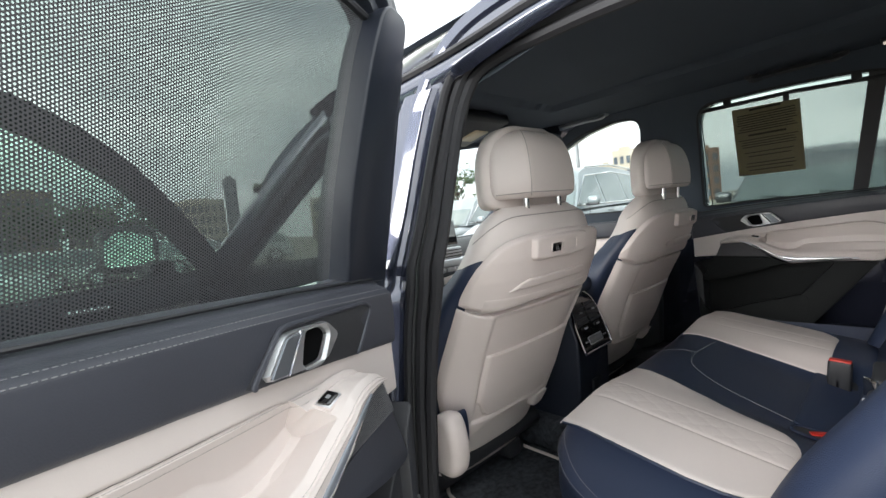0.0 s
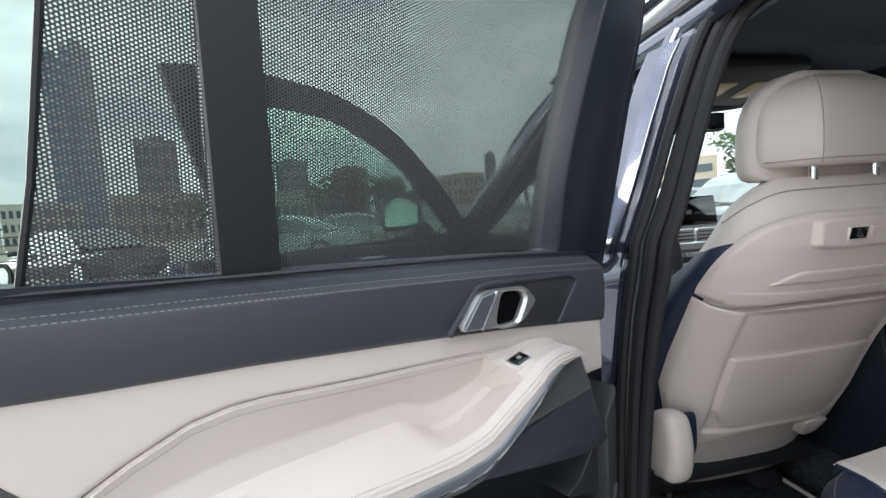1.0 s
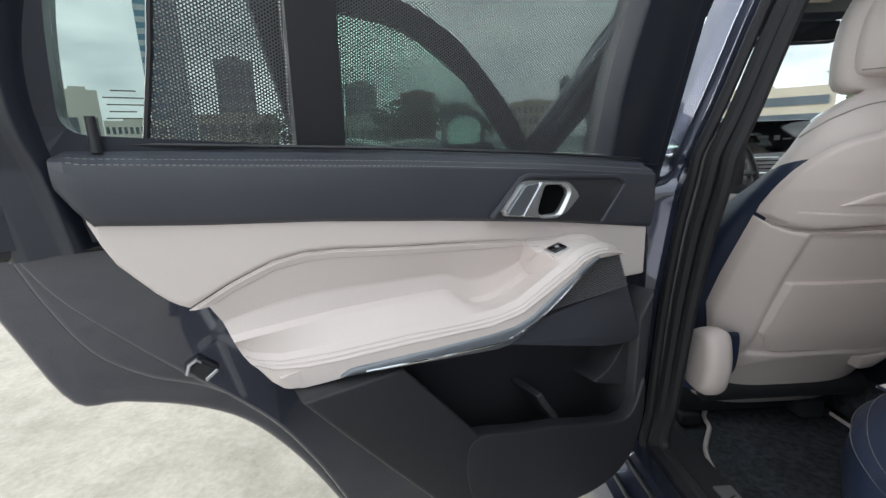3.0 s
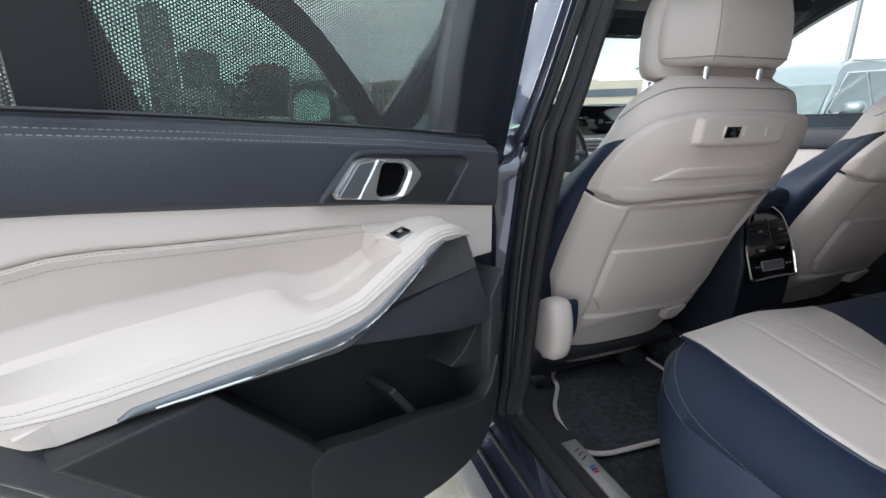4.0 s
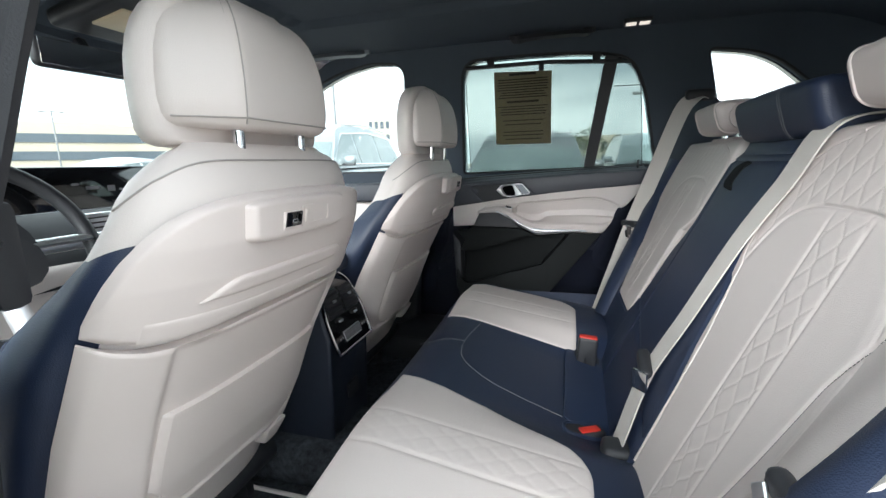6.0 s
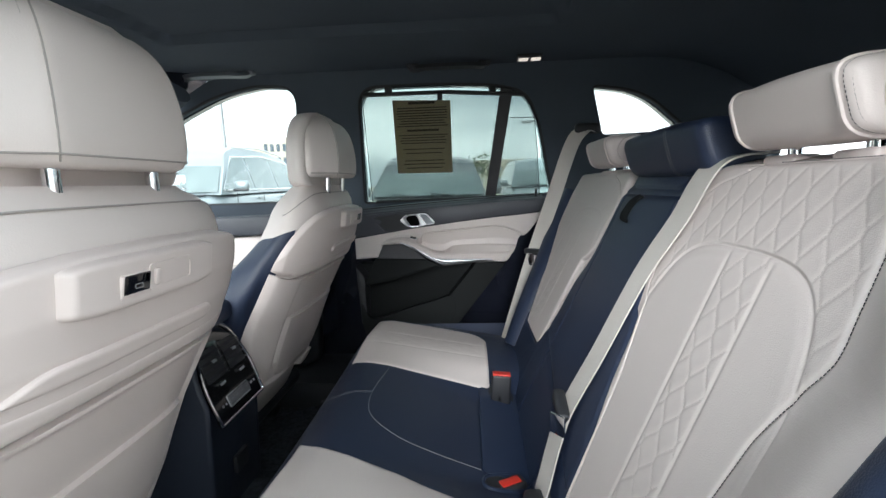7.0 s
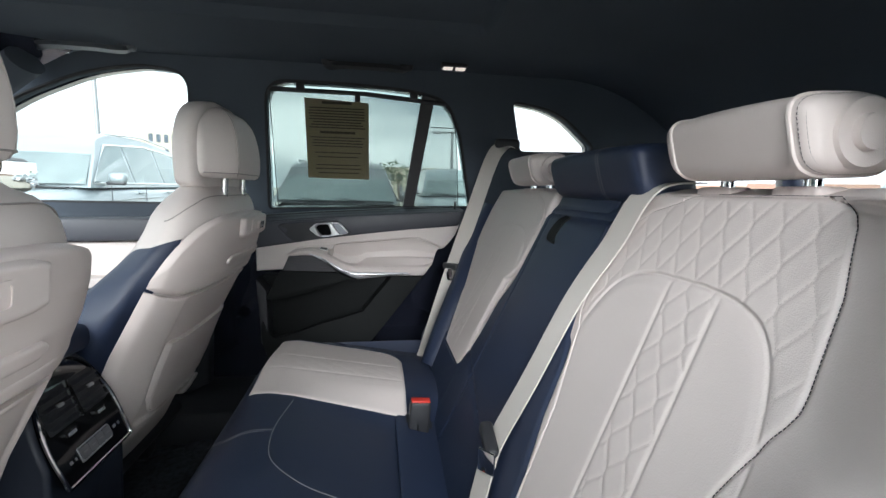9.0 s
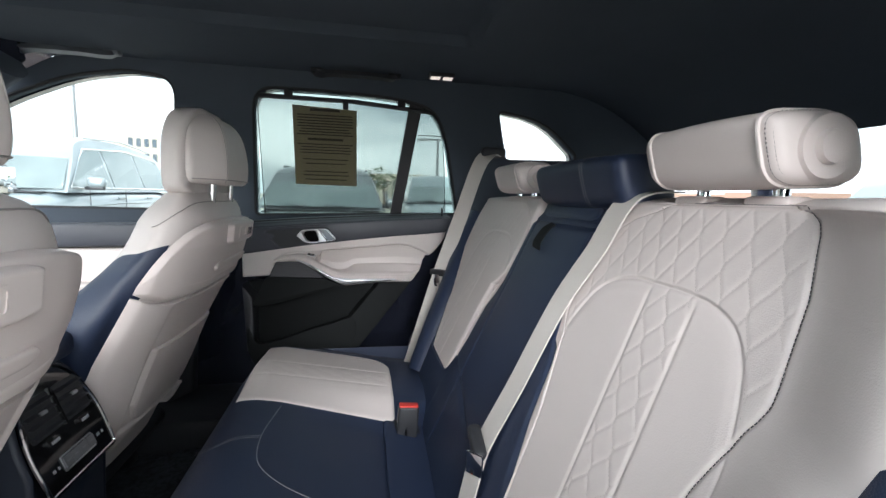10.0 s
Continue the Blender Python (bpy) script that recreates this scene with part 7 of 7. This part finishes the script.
def parked_car(x, y, turn, paint, label, length=4.8, width=1.92, height=1.70, suv=True):
    """A parked car; its nose points along local +y."""
    t = thing("parked_car", (0, 0, 0), label, "car", "parked cars")
    L, W, H = length / 2, width / 2, height
    belt = 0.60 * H
    prof = [(-L, 0.45 * H, 0.86), (-L + 0.10, 0.60 * H, 0.93), (-L + 0.9, 0.62 * H, 1.0), (0.2, 0.615 * H, 1.0), (0.95, 0.60 * H, 1.0), (L - 0.55, 0.545 * H, 0.95), (L - 0.12, 0.47 * H, 0.88), (L, 0.36 * H, 0.80)]
    rings = []
    for yy, zt, w in prof:
        ring = []
        for k in range(20):
            a = k / 20 * math.tau
            ca, sa = math.cos(a), math.sin(a)
            zz = 0.22 + (zt - 0.22) * (0.5 + 0.5 * math.copysign(abs(sa) ** 0.4, sa))
            ring.append((W * w * math.copysign(abs(ca) ** 0.28, ca), yy, zz))
        rings.append(ring)
    part("body", loft(rings), paint, t, angle=50)
    # cabin: painted hoop with side panes, screens and roof
    yb, yf = (-L + 0.10 if suv else -L + 0.75), 1.18
    rb, rf = (-L + 0.50 if suv else -L + 1.55), 0.42

    def half(z):
        k = (z - 0.58 * H) / (0.40 * H)
        return W * (0.955 - 0.215 * k - 0.03 * k * k)

    hoop = spline([(yb, 0.60 * H), ((yb * 0.45 + rb * 0.55), 0.80 * H), (rb, 0.935 * H), ((rb + rf) / 2, 1.0 * H), (rf, 0.965 * H), ((rf + yf) / 2, 0.80 * H), (yf, 0.585 * H)], 6)
    cab = bmesh.new()
    rows = []
    for p in hoop:
        w = half(p.y) - 0.03
        rows.append([cab.verts.new((w * q, p.x, p.y + 0.03 * H * (1 - q * q) * (1 if p.y > 0.93 * H else 0.3))) for q in (-1, -0.8, -0.4, 0, 0.4, 0.8, 1)])
    for A, B in zip(rows, rows[1:]):
        for q in range(6):
            cab.faces.new((A[q], A[q + 1], B[q + 1], B[q]))
    part("roof", cab, paint, t)
    for s in (-1, 1):
        part("cabin_side", slab([(p.x, p.y) for p in hoop], -0.03, 0.0, lambda a, b, c, s=s: (s * (half(b) + c), a, b)), paint, t, smooth=False)
        inner = [(yb + 0.16, 0.625 * H), (rb - 0.02, 0.90 * H), ((rb + rf) / 2, 0.945 * H), (rf + 0.03, 0.905 * H), (yf - 0.10, 0.62 * H)]
        part("window_trim", tube([(s * (half(z) + 0.006), y, z) for y, z in inner], 0.014, 6, True), CHROME, t)
        cuts = [yb + 0.05, -1.05 if suv else -0.95, -0.02, yf]
        for c0, c1 in zip(cuts, cuts[1:]):
            c0, c1 = c0 + 0.035, c1 - 0.035
            zs = lambda y: min(lerp_table([(yb + 0.16, 0.625 * H), (rb - 0.02, 0.90 * H), ((rb + rf) / 2, 0.945 * H), (rf + 0.03, 0.905 * H), (yf - 0.10, 0.62 * H)], y), 0.935 * H)
            a0, a1 = max(c0, yb + 0.18), min(c1, yf - 0.13)
            ys = np.linspace(a0, a1, 7)
            poly = [(a1, 0.628 * H), (a0, 0.628 * H)] + [(float(y), max(0.632 * H, zs(float(y)) - 0.012)) for y in ys]
            part("side_window", slab(poly, 0.002, 0.008, lambda a, b, c, s=s: (s * (half(b) + c), a, b)), CARGLASS, t, smooth=False)
        m = part("side_mirror", rbox((s * (W + 0.11), 0.80, 0.66 * H), (0.22, 0.12, 0.14), 0.05, 3), paint, t)
        part("mirror_base", rbox((s * (W + 0.08), 0.80, 0.620 * H), (0.24, 0.08, 0.05), 0.02, 2), BLACKP, m)
        part("headlamp", rbox((s * W * 0.70, L - 0.14, 0.42 * H), (0.42, 0.20, 0.12), 0.05, 3, Matrix.Rotation(radians(-s * 18), 4, "Z")), LAMP, t)
        for yy in (L - 0.85, -L + 0.90):
            wh = part("wheel", tube([(s * (W - 0.24), yy, 0.36), (s * (W + 0.005), yy, 0.36)], 0.36, 28), TYRE, t)
            part("wheel_rim", tube([(s * (W - 0.02), yy, 0.36), (s * (W + 0.012), yy, 0.36)], 0.24, 20), SATIN, wh)
        for yy in (0.15, -0.85):
            part("door_handle", rbox((s * W * 1.0, yy - 0.25, 0.545 * H), (0.03, 0.20, 0.028), 0.01, 2), paint, t)
            part("door_gap", tube([(s * W * 1.0, yy + 0.60, 0.25 * H), (s * W * 0.99, yy + 0.60, 0.60 * H)], 0.006, 5), BLACKP, t)
        if suv:
            part("roof_bar", tube([(s * W * 0.70, rb + 0.1, 0.985 * H), (s * W * 0.71, (rb + rf) / 2, 1.025 * H), (s * W * 0.70, rf - 0.1, 0.995 * H)], 0.018, 8), SATIN, t)
        part("shoulder_line", tube([(s * (W * 0.985), -L + 0.3, 0.50 * H), (s * (W * 1.0), 0, 0.505 * H), (s * W * 0.95, L - 0.5, 0.47 * H)], 0.012, 6), paint, t)
    # windscreen and rear screen, laid on the hoop
    for ya, za, yb2, zb in ((yf - 0.04, 0.60 * H, rf + 0.02, 0.945 * H), (yb + 0.02, 0.64 * H, rb - 0.03, 0.90 * H)):
        sg = 1 if ya > 0 else -1
        part("windscreen", grid(lambda u, v: ((-1 + 2 * u) * (half(za + (zb - za) * v) - 0.05), ya + (yb2 - ya) * v + sg * (0.025 + 0.03 * math.sin(v * 3.14) + 0.05 * (1 - (2 * u - 1) ** 2) * (1 - v)), za + (zb - za) * v + 0.02), 10, 8), CARGLASS, t)
    part("dash_shadow", rbox((0, yf + 0.10, 0.585 * H), (W * 1.5, 0.10, 0.02), 0.006, 1), BLACKP, t)
    for sx in (-0.5, 0.1):
        part("wiper", tube([(sx, yf + 0.12, 0.60 * H), (sx + 0.45, yf + 0.02, 0.635 * H)], 0.010, 6), BLACKP, t)
    part("bonnet_ridge", tube([(-0.45, yf + 0.15, 0.602 * H), (-0.42, L - 0.6, 0.552 * H)], 0.012, 6), paint, t)
    part("bonnet_ridge", tube([(0.45, yf + 0.15, 0.602 * H), (0.42, L - 0.6, 0.552 * H)], 0.012, 6), paint, t)
    part("grille", rbox((0, L - 0.03, 0.38 * H), (0.75, 0.12, 0.20), 0.04, 3), BLACKP, t)
    part("lower_grille", rbox((0, L - 0.04, 0.22 * H), (1.3, 0.12, 0.14), 0.04, 3), BLACKP, t)
    t.matrix_basis = pose(x, y, 0, 0, 0, turn)
    return t


EYE = Vector((-1.0, -0.4, 1.15))


def polar(az, d):
    return EYE.x + d * math.sin(radians(az)), EYE.y + d * math.cos(radians(az))


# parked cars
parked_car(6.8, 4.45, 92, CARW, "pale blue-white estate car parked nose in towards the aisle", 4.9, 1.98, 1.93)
parked_car(7.2, 0.35, 91, CARG, "grey estate car parked facing the aisle", 4.8, 1.95, 1.66)
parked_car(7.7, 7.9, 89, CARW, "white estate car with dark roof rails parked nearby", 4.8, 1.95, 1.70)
parked_car(7.8, 10.9, 90, CARS, "silver car parked further along the row", 4.6, 1.88, 1.5, False)
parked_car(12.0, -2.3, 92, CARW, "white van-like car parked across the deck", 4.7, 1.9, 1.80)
parked_car(11.6, -5.2, 88, CARS, "pale grey car parked across the deck", 4.6, 1.9, 1.62)
parked_car(-9.0, 13.2, 60, CARB, "black saloon parked on the far side", 4.8, 1.9, 1.48, False)
parked_car(-3.6, 14.5, 75, CARL, "white car parked in the distant row", 4.6, 1.9, 1.5, False)
for k in range(7):
    x, y = polar(-14 + 5.2 * k, 24 + (k % 2) * 1.5)
    parked_car(x, y, 80 + 7 * (k % 3), (CARL, CARS, CARL, CARG)[k % 4], ("white", "silver", "white", "grey")[k % 4] + " car in a distant parked row", 4.7, 1.9, 1.62, k % 2 == 0)
parked_car(2.6, -6.5, 10, CARW, "white car parked behind", 4.7, 1.9, 1.6)
parked_car(0.0, -7.2, 4, CARS, "silver car parked behind", 4.7, 1.9, 1.6)


# far buildings with real window rows
WIN = mat("far_window_glass", (0.06, 0.08, 0.10), 0.15, spec=0.7, blotch=0.3)
PALEW = mat("pale_render", (0.52, 0.50, 0.46), 0.85, blotch=0.1, blotch_size=0.2)
BEIGE = mat("beige_concrete", (0.42, 0.38, 0.31), 0.85, blotch=0.12, blotch_size=0.3)
BRICK = mat("brown_brick", (0.22, 0.14, 0.105), 0.9, blotch=0.2, blotch_size=0.4)
GREYB = mat("grey_cladding", (0.25, 0.255, 0.265), 0.7, blotch=0.15, blotch_size=0.2)
BLUEG = mat("blue_curtain_wall", (0.10, 0.20, 0.27), 0.12, metal=0.4, blotch=0.2, blotch_size=0.05)
GREYG = mat("grey_curtain_wall", (0.38, 0.40, 0.42), 0.25, metal=0.3, blotch=0.2, blotch_size=0.05)


def building(az0, az1, el, d, wall_mat, label, floors=6, bays=6, glass_mat=None, deep=0.6, base=-8.0, taper=0.0, bands=False):
    """A block seen between two bearings, up to an elevation, at a distance."""
    ax, ay = polar(az0, d)
    bx, by = polar(az1, d)
    a, b = Vector((ax, ay, 0)), Vector((bx, by, 0))
    along = (b - a).normalized()
    away = Vector((-along.y, along.x, 0))
    if away.dot((a + b) / 2 - EYE) < 0:
        away = -away
    W = (b - a).length
    H = EYE.z + d * math.tan(radians(el))
    c = (a + b) / 2
    t = thing("building", (c.x, c.y, base), label, "building", "far buildings")
    D = W * deep

    def at(u, z, w):
        return a + along * (u * W) + away * w + Vector((0, 0, z))

    bm = bmesh.new()
    loft([[at(0, base, 0), at(1, base, 0), at(1, base, D), at(0, base, D)], [at(taper, H, 0), at(1, H, 0), at(1, H, D), at(taper, H, D)]], bm)
    part("wall", bm, wall_mat, t, smooth=False)
    part("roof", rbox(tuple(at(0.5 + taper / 2, H + 0.02 * H, D / 2)), (W * 0.45, W * 0.3, max(0.8, 0.05 * H)), 0, 1, Matrix.Rotation(math.atan2(along.y, along.x), 4, "Z")), wall_mat, t, smooth=False)
    low = max(base, 0.0)
    fh = (H - low) / (floors + 0.4)
    for r in range(floors):
        z0 = low + fh * (r + 0.35)
        if bands:
            part("window_band", slab([(0.03, z0), (0.97, z0), (0.97, z0 + fh * 0.5), (0.03, z0 + fh * 0.5)], -0.12, 0.05, lambda u, z, w: at(u, z, w)), glass_mat or WIN, t, smooth=False)
        else:
            for q in range(bays):
                u0 = (q + 0.22) / bays
                u1 = (q + 0.78) / bays
                part("window", slab([(u0, z0), (u1, z0), (u1, z0 + fh * 0.55), (u0, z0 + fh * 0.55)], -0.10, 0.05, lambda u, z, w: at(u, z, w)), glass_mat or WIN, t, smooth=False)
    return t


building(-30.6, -29.0, 17.6, 260, BLUEG, "slender blue glass tower with slanted crown", 16, 3, GREYG, 1.2, bands=True, taper=0.06)
building(-29.0, -26.6, 18.8, 262, GREYG, "grey gridded glass tower beside the blue one", 18, 7, BLUEG, 1.0)
building(-38.0, -34.9, 6.8, 110, PALEW, "blank pale rendered side wall building", 1, 2)
building(-34.8, -28.8, 3.9, 150, PALEW, "long low white building with small windows", 3, 12)
building(-24.0, -20.0, 10.4, 150, GREYB, "dark grey office block", 7, 5)
building(-26.5, -18.0, 4.6, 110, BEIGE, "low ochre building with shop windows", 2, 8)
building(-12.8, -10.0, 11.9, 300, GREYB, "thin distant glass tower", 14, 2, GREYG)
building(-9.8, -6.0, 8.0, 220, GREYB, "grey distant office block", 7, 5)
building(-10.6, -1.6, 4.3, 104, PALEW, "long pale low hall beyond the deck", 1, 9)
building(-3.0, 1.3, 6.9, 190, BRICK, "brown distant apartment block", 5, 6)
building(2.0, 6.0, 5.0, 200, BEIGE, "beige distant block of flats", 4, 6)
building(10.8, 16.4, 5.3, 150, BEIGE, "beige low office building", 4, 8)
building(16.6, 18.0, 7.6, 210, GREYB, "narrow dark distant tower", 7, 2)
building(26.0, 43.0, 4.7, 70, BEIGE, "beige open parking structure", 3, 1, bands=True)
building(63.0, 64.6, 4.7, 92, BEIGE, "lower wing of a pale building", 3, 3)
building(64.6, 67.4, 6.2, 90, BEIGE, "pale building with small windows", 4, 4)
building(72.2, 75.6, 4.9, 80, BRICK, "brown brick apartment building", 4, 4)
building(86.0, 103.0, 2.7, 90, BEIGE, "long low beige building", 2, 14)
building(126.0, 150.0, 1.3, 80, BRICK, "long red brick building", 2, 18)
building(-52.0, -40.0, 5.0, 120, PALEW, "pale building across the street", 4, 8)

LEAF = mat("dark_foliage", (0.055, 0.085, 0.035), 0.8, blotch=0.5, blotch_size=1.5, random_tint=0.2)
BARK = mat("brown_bark", (0.10, 0.07, 0.05), 0.9)
random.seed(11)


def tree(az, d, h, w, label, leaves=420):
    x, y = polar(az, d)
    t = thing("tree", (x, y, 0), label, "tree", "trees")
    part("trunk", tube([(x, y, 0), (x + 0.1, y, h * 0.3), (x, y + 0.1, h * 0.75)], [0.03 * h, 0.022 * h, 0.008 * h], 8), BARK, t)
    for k in range(4):
        a = k * 1.7
        part("limb", tube([(x, y, h * 0.35 + k * 0.06 * h), (x + math.cos(a) * w * 0.35, y + math.sin(a) * w * 0.35, h * (0.6 + 0.06 * k))], [0.012 * h, 0.005 * h], 6), BARK, t)
    bm = bmesh.new()
    lobes = [(random.uniform(-0.5, 0.5) * w, random.uniform(-0.5, 0.5) * w, h * random.uniform(0.45, 0.9), w * random.uniform(0.22, 0.40)) for _ in range(9)]
    for _ in range(leaves):
        lx, ly, lz, lr = random.choice(lobes)
        v = Vector((random.gauss(0, 1), random.gauss(0, 1), random.gauss(0, 1))).normalized() * lr * random.uniform(0.55, 1.05)
        c = Vector((x + lx, y + ly, lz)) + Vector((v.x, v.y, v.z * 0.8))
        s = 0.05 * h * random.uniform(0.5, 1.2)
        e1 = Vector((random.gauss(0, 1), random.gauss(0, 1), random.gauss(0, 1))).normalized() * s
        e2 = e1.orthogonal().normalized() * s * 0.6
        q = [bm.verts.new(c + p) for p in (-e1, e2, e1, -e2)]
        bm.faces.new(q)
    part("crown", bm, LEAF, t, smooth=False)


for az, d, h, w in ((-3.5, 92, 10.6, 9), (-1.0, 94, 11.4, 10), (2.0, 90, 10.2, 9), (4.6, 88, 9.9, 10), (7.0, 86, 9.4, 9), (9.5, 88, 8.4, 8), (-15.0, 80, 7.6, 10), (-17.5, 80, 8.0, 9)):
    tree(az, d, h, w, "dark green broadleaf tree in the distance")
tree(45.0, 42, 6.3, 3.4, "small dark green tree by the parking structure")
tree(21.4, 38, 7.3, 1.9, "slim dark green tree beyond the deck")
tree(92.5, 60, 4.6, 5.0, "low sparse tree beyond the deck")
tree(107.0, 60, 6.6, 5.0, "sparse tree beyond the deck")

POLE = mat("galvanised_steel", (0.22, 0.23, 0.24), 0.5, metal=0.6)


def lamp_post(az, d, h, arm, label):
    x, y = polar(az, d)
    t = thing("lamp_post", (x, y, 0), label, "lamp post", "lamp posts")
    part("pole", tube([(x, y, 0), (x, y, h)], [0.10, 0.07], 12), POLE, t)
    part("foot", tube([(x, y, 0), (x, y, 0.7)], 0.28, 14), CONCRETE, t)
    tx, ty = math.cos(radians(az)), -math.sin(radians(az))
    part("arm", tube([(x - tx * arm, y - ty * arm, h * 0.99), (x + tx * arm, y + ty * arm, h * 0.99)], 0.05, 8), POLE, t)
    for s in (-1, 1):
        part("lamp_head", rbox((x + s * tx * arm, y + s * ty * arm, h * 0.985), (0.5, 0.3, 0.14), 0.04, 2, Matrix.Rotation(radians(-az), 4, "Z")), GREYB, t)


lamp_post(60.6, 22, 9.0, 1.0, "tall steel lamp post on the deck")
lamp_post(99.1, 26, 4.6, 0.9, "steel lamp post with two heads")
lamp_post(33.2, 60, 7.4, 0.8, "distant steel lamp post")
lamp_post(40.3, 75, 7.2, 0.7, "distant steel lamp post")
